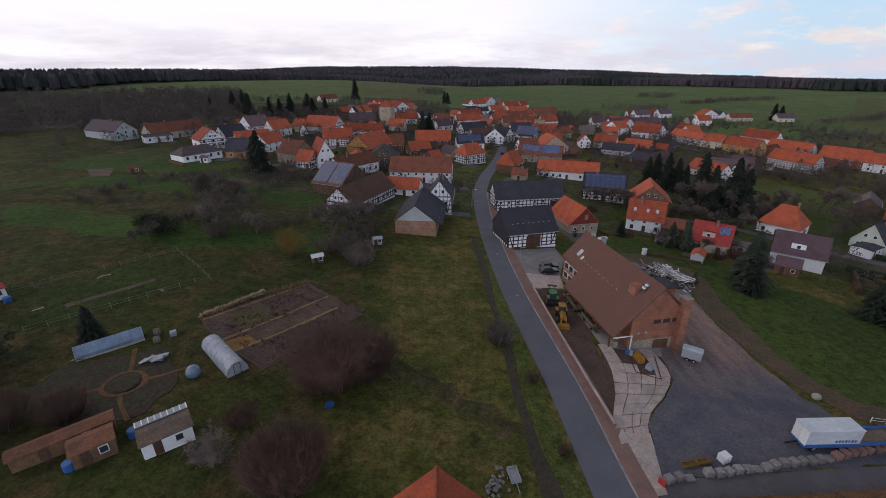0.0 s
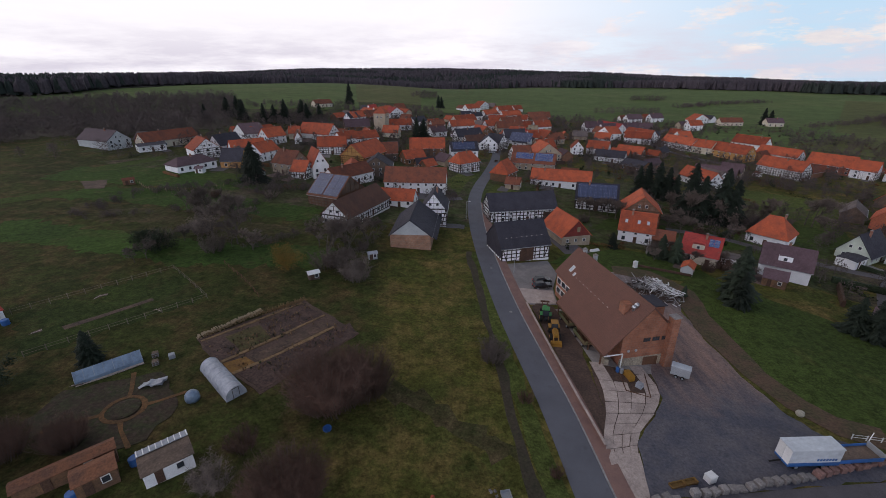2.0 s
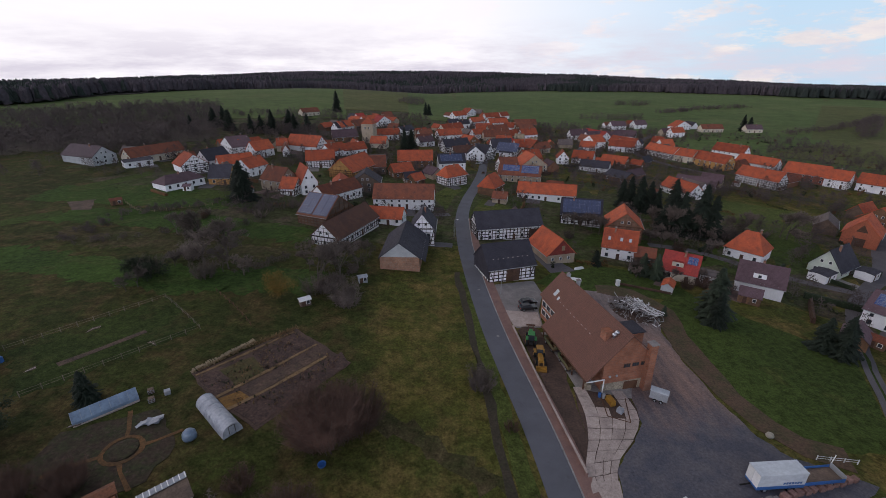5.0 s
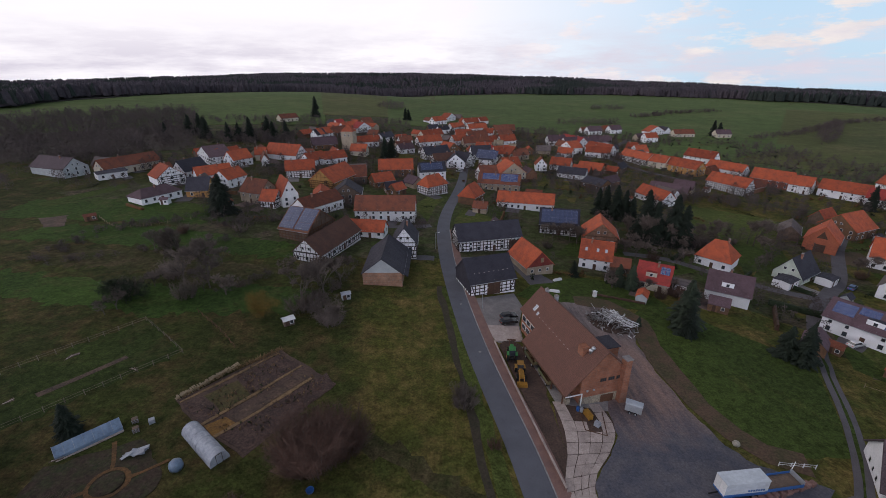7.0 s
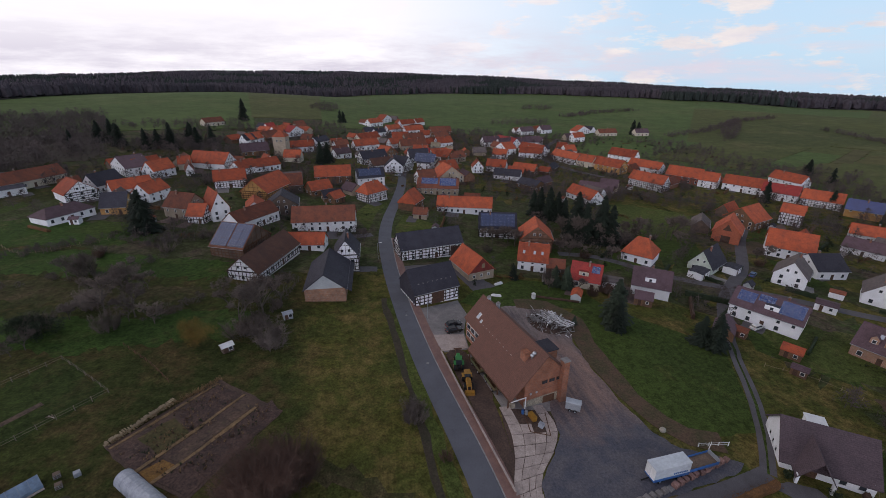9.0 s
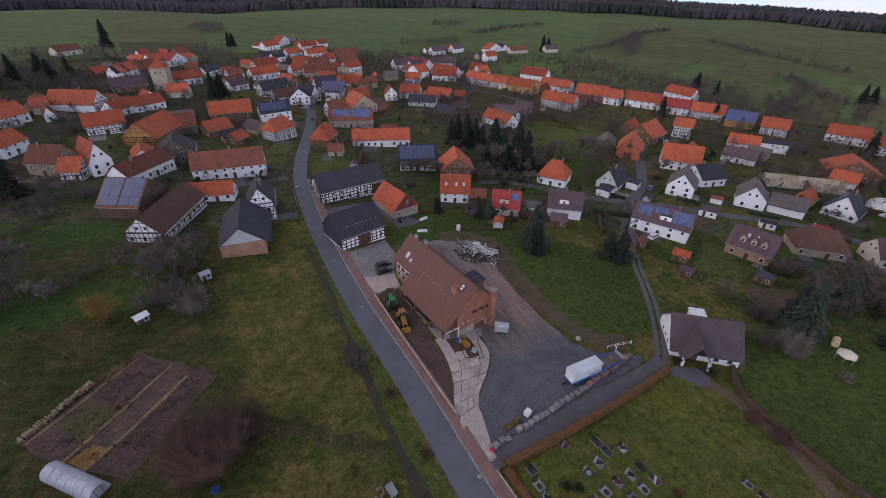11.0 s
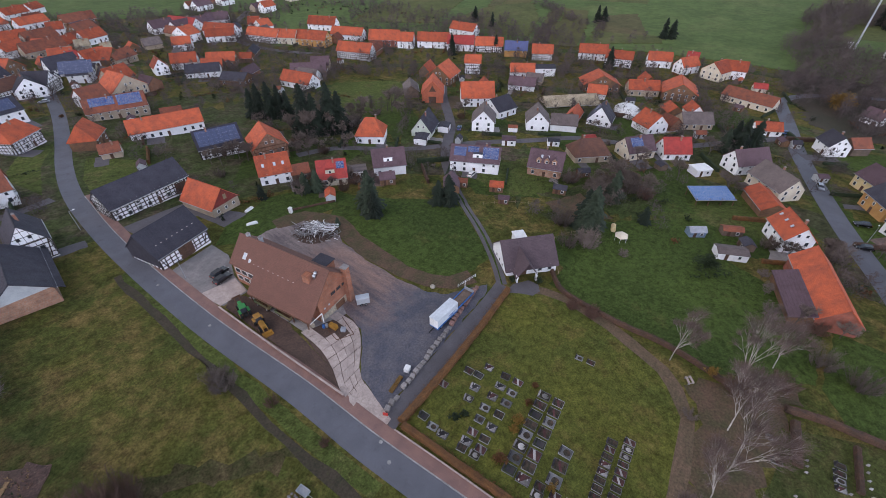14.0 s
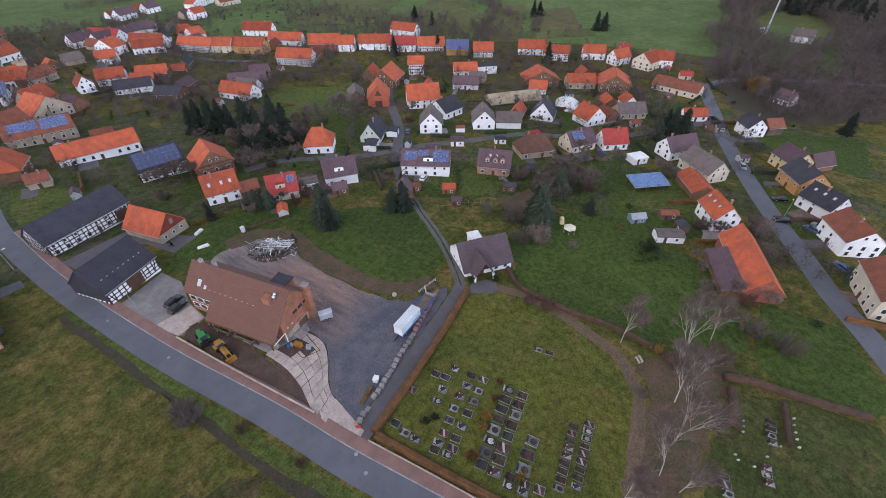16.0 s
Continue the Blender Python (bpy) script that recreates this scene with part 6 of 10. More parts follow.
def farm_trailer(x, y, ang, label, fill):
    t = thing("farm_trailer", x, y, ang, label, "trailer", z=ter(x, y) + 0.08)
    m = Mesh()
    m.box((0, 0, 0.85), (4.6, 2.0, 0.16))
    part("bed", m, BEAM_BROWN, t)
    for yy in (-1.0, 1.0):
        m = Mesh()
        m.box((0, yy, 1.25), (4.6, 0.06, 0.7))
        part("side_board", m, OLIVE, t)
    for px in (-2.3, 2.3):
        m = Mesh()
        m.box((px, 0, 1.25), (0.06, 2.0, 0.7))
        part("end_board", m, OLIVE, t)
    rnd = random.Random(int(x))
    for _ in range(32):
        m = Mesh()
        m.box((rnd.uniform(-1.9, 1.9), rnd.uniform(-0.75, 0.75), rnd.uniform(0.95, 1.3)), (0.62, 0.22, 0.19), 0, Euler((rnd.random(), rnd.random() * 0.4, rnd.random() * 3)).to_matrix())
        part("log", m, fill, t)
    for px in (-1.5, 1.5):
        for yy in (-0.85, 0.85):
            wheel(t, px, yy, 0.42, 0.26)


farm_trailer(27.4, 67.5, -82, "olive farm trailer loaded with logs under the eaves", BEAM_BROWN)
farm_trailer(26.2, 73.6, -82, "olive farm trailer with firewood under the eaves", STRAW)


def pit_things():
    rnd = random.Random(8)
    m = Mesh()
    for a, b in (((30.2, 54.2), (33.6, 52.8)), ((33.6, 52.8), (35.2, 58.6)), ((30.2, 54.2), (31.0, 59.4))):
        m.bar((a[0], a[1], ter(*a) + 0.12), (b[0], b[1], ter(*b) + 0.06), 0.14, 0.2)
    tagged(new("pit_edge", m.data("pit_edge", BEAM_BROWN)), "dark timber edge of a loading pit", "kerb", "", "structure")
    for x, y, s, mt, lb, nm in ((32.0, 57.4, (1.9, 0.9, 0.9), YELLP, "yellow metal tank in the pit", "tank"), (32.8, 55.2, (1.0, 0.9, 0.7), PLASTIC, "pale plastic crate with green base", "crate"),
                            (31.2, 58.6, (0.6, 0.6, 0.8), GREYM, "grey steel drum in the pit", "drum"), (30.6, 58.9, (0.5, 0.5, 0.9), BLUE, "blue plastic barrel in the pit", "barrel"), (29.2, 61.3, (1.6, 0.8, 1.1), STONE, "rubble stone loading step", "step")):
        m = Mesh()
        if nm in ("drum", "barrel"):
            m.lathe((0, 0, 0), [(0.27, 0), (0.3, 0.1), (0.3, 0.4), (0.31, 0.45), (0.3, 0.5), (0.3, 0.8), (0.26, 0.9)], 14)
        else:
            m.box((0, 0, s[2] / 2), s, 0, taper=0.94)
            m.box((0, 0, s[2] + 0.03), (s[0] * 0.98, s[1] * 0.98, 0.08))
        solid(nm, m, mt, x, y, rnd.uniform(-20, 20) - 70, lb, nm, z=ter(x, y) + 0.1)


pit_things()


# ---- scrap pile ----
def scrap_pile():
    rnd = random.Random(4)
    p = thing("scrap_pile", 51.0, 89.6, 0, "heap of pale metal bars and bent frames", "scrap", z=ter(51.0, 89.6))
    mound = Mesh()
    mound.lathe((0, 0, 0), [(6.2, -0.5), (5.2, 0.3), (3.2, 1.0), (1.0, 1.5)], 20)
    part("rubble", mound, EARTH, p)
    axis, cross = Vector((0.62, -0.78, 0)), Vector((0.78, 0.62, 0))     # the heap lies along the yard's edge
    crown = lambda u, v: max(0.2, 2.5 - 0.062 * u * u - 0.1 * v * v)
    chunks = Mesh()
    for k in range(900):
        u, v = rnd.gauss(-0.6, 2.7), rnd.gauss(0, 1.9)
        if u * u / 46 + v * v / 20 > 1:
            continue
        c = axis * u + cross * v + Vector((0, 0, crown(u, v) * rnd.uniform(0.75, 1.0)))
        if k % 3:
            q = rnd.uniform(0.25, 0.75)
            chunks.box(c, (q, q * rnd.uniform(0.4, 0.9), q * rnd.uniform(0.15, 0.5)), rnd.choice((0, 0, 1, 2, 3)), Euler((rnd.random() * 3, rnd.random() * 3, rnd.random() * 3)).to_matrix())
        else:
            w = Vector((rnd.gauss(0, 1), rnd.gauss(0, 1), rnd.gauss(0, 0.35))).normalized() * rnd.uniform(0.3, 0.9)
            chunks.bar(c - w, c + w, rnd.uniform(0.06, 0.14), rnd.uniform(0.05, 0.12), rnd.choice((0, 3, 3)))
    tagged(part("loose_scrap", chunks, [BLOCK, BEAM, EARTH, SCRAP], p, "grey and rusty broken scrap"), kind="stuff")
    for k in range(130):
        u, v = rnd.gauss(1.0, 2.6), rnd.gauss(0, 1.8)
        c = axis * u + cross * v + Vector((0, 0, crown(u, v) + rnd.uniform(0.0, 0.35)))
        w = Vector((rnd.gauss(0, 1), rnd.gauss(0, 1), rnd.gauss(0, 0.25))).normalized() * rnd.uniform(0.5, 1.5)
        m = Mesh()
        m.bar(c - w, c + w, rnd.uniform(0.08, 0.17), rnd.uniform(0.06, 0.14))
        part("bar", m, WHITE if k % 5 == 0 else SCRAP, p)
    for u, v, turn, length in ((3.4, 1.6, 0.15, 6.5), (3.0, -0.4, 0.05, 6.0), (1.6, 0.6, -0.5, 5.0), (4.6, 0.2, 0.9, 4.2)):
        way = (axis * math.cos(turn) + cross * math.sin(turn)) * length / 2
        c = axis * u + cross * v + Vector((0, 0, crown(u, v) + 0.5))
        sid = Vector((-way.y, way.x, 0)).normalized() * 0.5
        m = Mesh()
        for q in (-1, 1):
            m.bar(c - way + sid * q, c + way + sid * q - Vector((0, 0, 0.7)), 0.16)
        for k in range(6):
            b = c + way * (-0.9 + 0.36 * k) - Vector((0, 0, 0.35 * (0.1 + 0.36 * k / 2)))
            m.bar(b - sid, b + sid, 0.1)
        part("frame_section", m, WHITE, p, "white lattice girder")
    m = Mesh()
    m.box((0, 0, 0.7), (0.9, 0.9, 1.8), 0, taper=0.9)
    m.box((0, 0, 1.7), (1.0, 1.0, 0.15))
    solid("transformer_post", m, WHITE, 53.0, 103.4, 20, "small white service cabinet", "cabinet")


scrap_pile()


# ---- stone blocks along the lane ----
def block_row():
    rnd = random.Random(12)
    n = 29
    for k in range(n):
        t = k / (n - 1)
        x, y = 25.9 + (62.6 - 25.9) * t, 34.9 + (42.2 - 34.9) * t + rnd.uniform(-0.15, 0.15) - 1.0 * math.sin(t * math.pi) * 0.3
        if 0.05 < t < 0.12 and k % 2:
            continue
        s = (rnd.uniform(0.85, 1.05), rnd.uniform(0.8, 1.0), rnd.uniform(0.7, 0.95) * (0.5 if k in (2, 3, 9, 17) else 1))
        m = Mesh()
        m.box((0, 0, s[2] / 2 - 0.05), s, 0, taper=0.97)
        m.box((rnd.uniform(-0.2, 0.2), rnd.uniform(-0.2, 0.2), s[2] - 0.02), (0.4, 0.34, 0.1), 0, Euler((0.1, 0.05, rnd.random() * 3)).to_matrix())
        red = t > 0.62 or k == 0
        solid("stone_block", m, BLOCK_RED if red and k else BLOCK, x, y, 12 + rnd.uniform(-12, 12), "reddish stone block on a pallet" if red else "grey stone block on a pallet", "stone block", "blocks along the lane")
    for x, y, mt, s, lb in ((29.6, 37.2, BEAM_BROWN, (1.9, 0.7, 0.4), "rusty yellow-brown steel trough"), (31.6, 37.7, BEAM_BROWN, (1.6, 0.7, 0.4), "rusty yellow-brown steel trough")):
        m = Mesh()
        m.box((0, 0, 0.08), (s[0], s[1], 0.12))
        for q in (-1, 1):
            m.box((0, q * s[1] / 2, s[2] / 2), (s[0], 0.08, s[2]))
            m.box((q * s[0] / 2, 0, s[2] / 2), (0.08, s[1], s[2]))
        solid("trough", m, RUSTYEL, x, y, 12, lb, "trough", "troughs")
    m = Mesh()
    m.box((0, 0, 0.5), (1.2, 1.0, 1.0), 0, taper=0.96)
    m.box((0, 0, 1.02), (1.22, 1.02, 0.06))
    solid("bag", m, WHITE, 34.3, 38.1, 20, "white wrapped pallet load", "pallet")
    m = Mesh()
    m.box((0, -0.5, 0.5), (0.9, 0.06, 1.0))
    m.box((0, -0.5, 0.5), (0.12, 0.1, 1.06))
    solid("barrier", m, REDP, 25.2, 34.5, -60, "small red warning board", "barrier")
    m = Mesh()
    m.lathe((0, 0, 0), [(0.5, -0.1), (0.52, 0.05), (0.4, 0.12)], 14)
    solid("manhole", m, SLAB, 24.2, 34.2, 0, "pale round stone cover", "cover")
    m = Mesh()
    rings = [(0.25, -0.1), (0.5, 0.1), (0.62, 0.42), (0.5, 0.75), (0.25, 0.92)]
    m.lathe((0, 0, 0), rings, 14)
    solid("boulder", m, surf("pale_boulder", (0.42, 0.39, 0.32), (0.28, 0.26, 0.21), fine=3.0, amount=0.5, bump=0.5), 55.8, 50.2, 0, "pale round boulder on the bank", "boulder", smooth=True)
    for x, y in ((20.9, 31.4), (19.4, 27.9), (15.2, 77), (13.6, 98)):
        m = Mesh()
        m.lathe((0, 0, 0), [(0.34, -0.05), (0.34, 0.02), (0.3, 0.03)], 16)
        solid("manhole_cover", m, KERB, x, y, 0, "pale round manhole cover", "cover", "manhole covers", z=ter(x, y) + 0.05)


block_row()


# ---- graves ----
HEATHER = surf("withered_heather", (0.105, 0.040, 0.040), (0.060, 0.030, 0.026), fine=5.0, broad=1.5, amount=0.6, bump=0.4, vary=0.3)
EVERGREEN = surf("grave_ground_cover", (0.040, 0.050, 0.022), (0.030, 0.036, 0.018), fine=5.0, broad=1.5, amount=0.6, bump=0.4, vary=0.3)


def grave_meshes():
    """Kerbed graves of several kinds: what fills the bed, and the shape of the gravel or slab laid on it."""
    out = []
    for stone_mat, bed_mat, shape, top_mat in ((GRAVE_DARK, SOIL, "none", None), (GRAVE_DARK, HEATHER, "corner", GRAVE_WHITE), (GRAVE_DARK, EVERGREEN, "slab", GRAVE_DARK), (GRAVE_PALE, SOIL, "oval", GRAVE_WHITE),
                                               (GRAVE_DARK, HEATHER, "strip", GRAVE_WHITE), (GRAVE_PALE, GRAVE_DARK, "corner", GRAVE_PALE), (GRAVE_DARK, GRAVE_EDGE, "oval", SOIL), (GRAVE_DARK, SOIL, "strip", HEATHER)):
        edge, bed, stone, top, pots = Mesh(), Mesh(), Mesh(), Mesh(), Mesh()
        for q in (-1, 1):
            edge.box((q * 0.45, 0, 0.07), (0.06, 1.9, 0.2))
            edge.box((0, q * 0.92, 0.07), (0.84, 0.09, 0.2))
        bed.box((0, 0, 0.05), (0.84, 1.76, 0.14))
        stone.box((0, 0.86, 0.45), (0.42, 0.16, 0.95), 0, taper=0.88)
        stone.box((0, 0.86, 0.1), (0.6, 0.3, 0.2))
        ring = {"none": [], "corner": [(-0.38, -0.84), (0.38, -0.84), (-0.38, 0.3)], "slab": [(-0.3, -0.7), (0.3, -0.7), (0.3, 0.5), (-0.3, 0.5)],
                "oval": [(0.3 * math.cos(a * 0.6283), -0.15 + 0.55 * math.sin(a * 0.6283)) for a in range(10)], "strip": [(-0.39, -0.5), (0.39, 0.1), (0.39, 0.5), (-0.39, -0.1)]}[shape]
        if ring:
            top.face([(px, py, 0.155) for px, py in ring])
            for (px, py), (qx, qy) in zip(ring, ring[1:] + ring[:1]):
                top.face(((px, py, 0.155), (qx, qy, 0.155), (qx, qy, 0.06), (px, py, 0.06)))
        for px, py in ((-0.28, 0.5), (0.3, 0.42), (0.05, -0.55)):
            pots.lathe((px, py, 0.1), [(0.05, 0), (0.09, 0.12), (0.12, 0.22), (0.05, 0.3)], 6)
        out.append((edge.data("edging", GRAVE_EDGE), bed.data("planting", bed_mat), stone.data("headstone", stone_mat), top.data("inlay", top_mat) if ring else None, pots.data("flowers", (HEDGE, GRAVE_WHITE, REDP, EVERGREEN)[len(out) % 4])))
    return out


GRAVES = grave_meshes()
_gr = random.Random(3)


def grave(x, y, ang, wide=1.0, deep=1.0):
    k = _gr.randrange(8)
    edge, bed, stone, top, pots = GRAVES[k]
    words = ("dark granite grave with bare soil", "dark granite grave with heather and pale gravel", "dark granite grave with a slab", "pale granite grave with white gravel",
             "dark granite grave with a gravel strip", "pale granite grave with dark cover", "dark granite grave with grey gravel", "dark granite grave with heather strip")[k]
    g = thing("grave", x, y, ang + _gr.uniform(-3, 3), words + " and kerb", "grave", "cemetery graves", z=ter(x, y) + 0.04)
    g.scale = (wide * _gr.uniform(0.86, 1.0), deep * _gr.uniform(0.88, 1.02), 1)
    part("edging", edge, None, g)
    part("planting", bed, None, g)
    part("headstone", stone, None, g)
    if top:
        part("inlay", top, None, g)
    if k % 2:
        part("flowers", pots, None, g)


# rows run towards the road; the headstones stand on the lane's side
for k in range(8):                                    # rows beside the central hedge plants
    grave(46.8 - 2.62 * k * 0.86, 15.1 - 0.34 * k, 8, 2.0, 1.15)
    grave(47.1 - 2.65 * k * 0.86, 12.4 - 0.31 * k, 8, 2.0, 1.15)
for x, y in ((36.5, 30.9), (42.1, 29.0), (42.5, 27.0), (45.3, 26.5), (39.8, 25.9), (37.1, 25.4), (45.7, 22.9), (46.1, 20.4), (43.1, 22.4), (43.3, 20.0), (40.3, 22.3), (40.8, 19.6), (37.5, 22.0), (38.0, 19.3), (35.0, 21.4), (35.1, 18.9),
             (32.3, 20.9), (32.6, 18.6), (30.3, 20.7), (30.7, 18.1), (28.9, 20.6), (29.3, 18.3), (28.6, 26.7), (28.6, 24.5), (29.1, 29.2), (31.8, 7.7), (30.4, 7.4), (32.0, 5.2), (30.8, 5.0), (32.5, 2.9)):
    grave(x, y, 8, 1.6, 0.95)
for x, y in ((39.5, 7.1), (36.8, 6.8), (34.1, 6.4)):
    grave(x, y, 8, 2.1, 1.2)
for k in range(9):
    grave(46.3 - 1.48 * k, 1.9 - 0.19 * k, 8, 1.25, 0.95)
    grave(48.3 - 1.51 * k, -0.4 - 0.19 * k, 8, 1.25, 0.95)
for x, y in ((59.4, 14.1), (59.9, 11.8), (67.3, -28.6), (65.7, -28.6), (64.2, -28.7), (62.7, -28.9), (51.3, -22.0), (50.0, -22.4), (48.6, -22.9), (57.0, -28.1), (55.6, -28.2), (54.2, -28.5), (65.4, -19.0), (61.2, -20.3)):
    grave(x, y, 8, 1.3, 0.9)
m = Mesh()
m.box((0, 0, 0.2), (0.4, 0.14, 0.6), 0, taper=0.85)
m.box((0, 0, 0.0), (0.46, 0.24, 0.16))
for x, y in ((64.7, -24.2), (63.5, -24.3), (62.2, -24.3), (70.5, -32.2), (68.9, -32.2), (67.3, -32.4), (65.9, -32.6), (64.3, -32.9), (56.6, -23.4), (55.8, -23.9), (56.0, -26.3), (59.2, -28.1), (62.7, -30.1)):
    solid("gravestone", m.data("gravestone", GRAVE_WHITE) if x == 64.7 else bpy.data.meshes["gravestone"], None, x, y, 98, "small pale gravestone on the old lawn", "gravestone", "old gravestones")
for x, y, mt, s, lb in ((39.3, 16.1, YELLOW, 1.0, "yellow-leaved shrub between graves"), (37.2, 15.8, YELLOW, 0.9, "yellow-leaved shrub between graves"), (31.3, 14.8, HEDGE, 1.1, "russet shrub between graves"), (43.6, 16.6, HEDGE, 0.7, "small russet shrub between graves"),
                    (32.2, 24.9, IVY, 0.9, "dark clipped evergreen between graves"), (47.4, 17.4, HEDGE, 0.7, "small russet shrub between graves"), (32.6, 6.0, YELLOW, 0.8, "yellow-leaved shrub between graves"), (34.0, 23.8, IVY, 0.8, "dark clipped evergreen between graves")):
    o = solid("shrub", leafy(int(x * 9), 0.8, 1.3, mt, 700, 0.12), None, x, y, 0, lb, "shrub", "cemetery shrubs")
    o.scale = (s, s, s)
for k in range(2):
    b = thing("bench", 68.2 + 0.7 * k, -4.4 - 0.5 * k, 40, "pale wooden park bench", "bench", "benches")
    for q in range(3):
        m = Mesh()
        m.box((0, -0.2 + 0.16 * q, 0.45), (1.7, 0.12, 0.05))
        part("seat_board", m, SLAB, b)
    for q in (-0.7, 0.7):
        m = Mesh()
        m.box((q, 0, 0.2), (0.1, 0.45, 0.5))
        part("leg", m, CONC, b)


# ---- allotment things ----
def polytunnel():
    ang = math.degrees(math.atan2(48.8 - 55.4, -29.0 + 36.0))
    t = thing("polytunnel", -32.5, 52.2, ang, "white foil polytunnel with hoops", "greenhouse")
    L, r = 9.6, 1.45
    m = Mesh()
    n = 10
    for k in range(n):
        a, b = math.pi * k / n, math.pi * (k + 1) / n
        m.face([(x, r * math.cos(q), 0.6 * (q not in (0,)) * 0 + 1.9 * math.sin(q) ** 0.8) for x, q in ((-L / 2, a), (L / 2, a), (L / 2, b), (-L / 2, b))])
    part("foil", m, PLASTIC, t, smooth=True)
    for s in (-1, 1):
        m = Mesh()
        m.face([(s * L / 2, r * math.cos(math.pi * k / n), 1.9 * math.sin(math.pi * k / n) ** 0.8) for k in range(n + 1)])
        part("end_wall", m, PLASTIC, t)
        d = Mesh()
        for q in (-0.45, 0.45):
            d.box((s * (L / 2 + 0.03), q, 0.85), (0.06, 0.06, 1.7))
        d.box((s * (L / 2 + 0.03), 0, 1.7), (0.06, 0.96, 0.06))
        part("door_frame", d, BEAM, t)
    for k in range(7):
        m = Mesh()
        for q in range(n):
            a, b = math.pi * q / n, math.pi * (q + 1) / n
            x = -L / 2 + L * k / 6
            m.bar((x, (r + 0.02) * math.cos(a), 1.93 * math.sin(a) ** 0.8), (x, (r + 0.02) * math.cos(b), 1.93 * math.sin(b) ** 0.8), 0.05)
        part("hoop", m, PLASTIC, t)


polytunnel()


def shed(x, y, ang, L, W, H, rise, roof, wall, label, name="shed", back=True):
    """A small lean-to or pitched hut with a door and a window."""
    h = thing(name, x, y, ang, label, "shed", "sheds")
    b = Mesh()
    b.prism([(-W / 2, -0.6), (W / 2, -0.6), (W / 2, H), (0, H + rise * 0.96), (-W / 2, H)], -L / 2, L / 2)
    part("wall", b, wall, h)
    part("roof", roof_slabs(L, W, H, rise, 0.2, 0.2, 0.1), roof, h)
    d = Mesh()
    d.box((-L * 0.2, -W / 2 - 0.03, H * 0.45), (0.85, 0.06, H * 0.85))
    part("door", d, DOOR, h)
    window(h, (0.8, 0.9), pose(L * 0.22, -W / 2 - 0.03, H * 0.58))
    return h


def greenhouse():
    t = thing("greenhouse", -50.2, 53.8, 41, "long low greenhouse with bluish panes", "greenhouse")
    L = 8.4
    m = Mesh()
    m.prism([(-1.1, 0), (1.1, 0), (1.1, 0.7), (0.5, 1.5), (-1.1, 0.55)], -L / 2, L / 2)
    part("panes", m, GLASSROOF, t)
    for k in range(8):
        m = Mesh()
        x = -L / 2 + L * k / 7
        m.bar((x, -1.12, 0.57), (x, 0.5, 1.53), 0.05)
        m.bar((x, 0.5, 1.53), (x, 1.12, 0.7), 0.05)
        part("glazing_bar", m, GREYM, t)
    m = Mesh()
    m.bar((-L / 2, -1.4, 0.05), (L / 2, -1.4, 0.05), 0.3, 0.2)
    part("edge", m, SLAB, t)


greenhouse()
h = shed(-32.0, 37.2, 39, 5.0, 3.4, 2.1, 0.3, WALL["boards"], WALL["white"], "white shed with a mossy flat roof")
m = Mesh()
m.box((0, 1.9, 2.28), (5.4, 1.0, 0.1))
part("roof_edge", m, PLASTIC, h, "pale corrugated sheet roof edge")
for k in range(9):
    m = Mesh()
    m.box((-2.6 + 0.65 * k, 1.9, 2.35), (0.12, 1.0, 0.06))
    part("sheet_rib", m, WHITE, h)
shed(-42.2, 35.6, 41, 9.0, 1.8, 2.0, 0.4, RUSTROOF, WALL["brown"], "long brown shed with a rusty roof")
shed(-38.6, 35.0, 41, 3.8, 2.8, 2.1, 0.5, RUSTROOF, WALL["brown"], "brown hut with a rusty orange-brown roof")
shed(-78.4, 65.2, 60, 3.4, 2.6, 2.0, 0.5, ROOF["red"], WALL["white"], "white garden hut with a red roof")
shed(-74.5, 60.0, 60, 2.6, 2.2, 1.7, 0.3, PLASTIC, WALL["grey"], "grey garden hut with a pale roof")
shed(-28.2, 87.5, 30, 2.4, 1.8, 1.6, 0.4, WHITE, WALL["boards"], "little wooden hut with a white roof")
shed(-113.4, 156.1, 40, 3.6, 2.8, 1.9, 0.6, ROOF["brown"], WALL["brown"], "brown wooden garden hut with a tiled roof")
shed(-16.6, 100.0, 20, 2.2, 1.6, 1.7, 0.3, PLASTIC, WALL["grey"], "pale garden hut under the trees")
shed(107.0, 66.4, -60, 4.4, 4.0, 2.2, 1.2, ROOF["orange"], WALL["brown"], "orange-brown wooden garden house")
shed(101.5, 60.0, -60, 3.2, 2.6, 2.0, 0.6, ROOF["plum"], WALL["brown"], "small wooden garden house")
shed(97.5, 78.0, 40, 7.0, 5.0, 2.4, 2.2, ROOF["plum"], WALL["brown"], "carport hut with a plum roof", "carport")
shed(86.0, 96.5, -38, 5.0, 4.2, 2.4, 1.8, ROOF["plum"], WALL["brown"], "wooden annex with a brown roof", "annex")
shed(123.8, 8.4, -50, 4.6, 3.0, 2.0, 1.0, PLASTIC, GLASSROOF, "pale blue greenhouse hut", "garden_hut")
shed(131.3, 0.6, -60, 5.4, 3.0, 2.0, 0.7, ROOF["brown"], WALL["boards"], "wooden hut with a dull red-brown roof", "garden_hut")
shed(119.0, -1.6, -62, 7.6, 4.2, 2.3, 0.6, ROOF["greybrown"], WALL["white"], "low white workshop with a flat grey roof", "workshop")
shed(129.6, 88.0, -61, 5.6, 4.6, 2.4, 0.4, ROOF["plum"], WALL["white"], "white garage with a flat roof", "garage")
shed(141.8, 84.0, -57, 5.4, 4.8, 2.4, 0.5, ROOF["plum"], WALL["white"], "white garage with a brown roof", "garage")
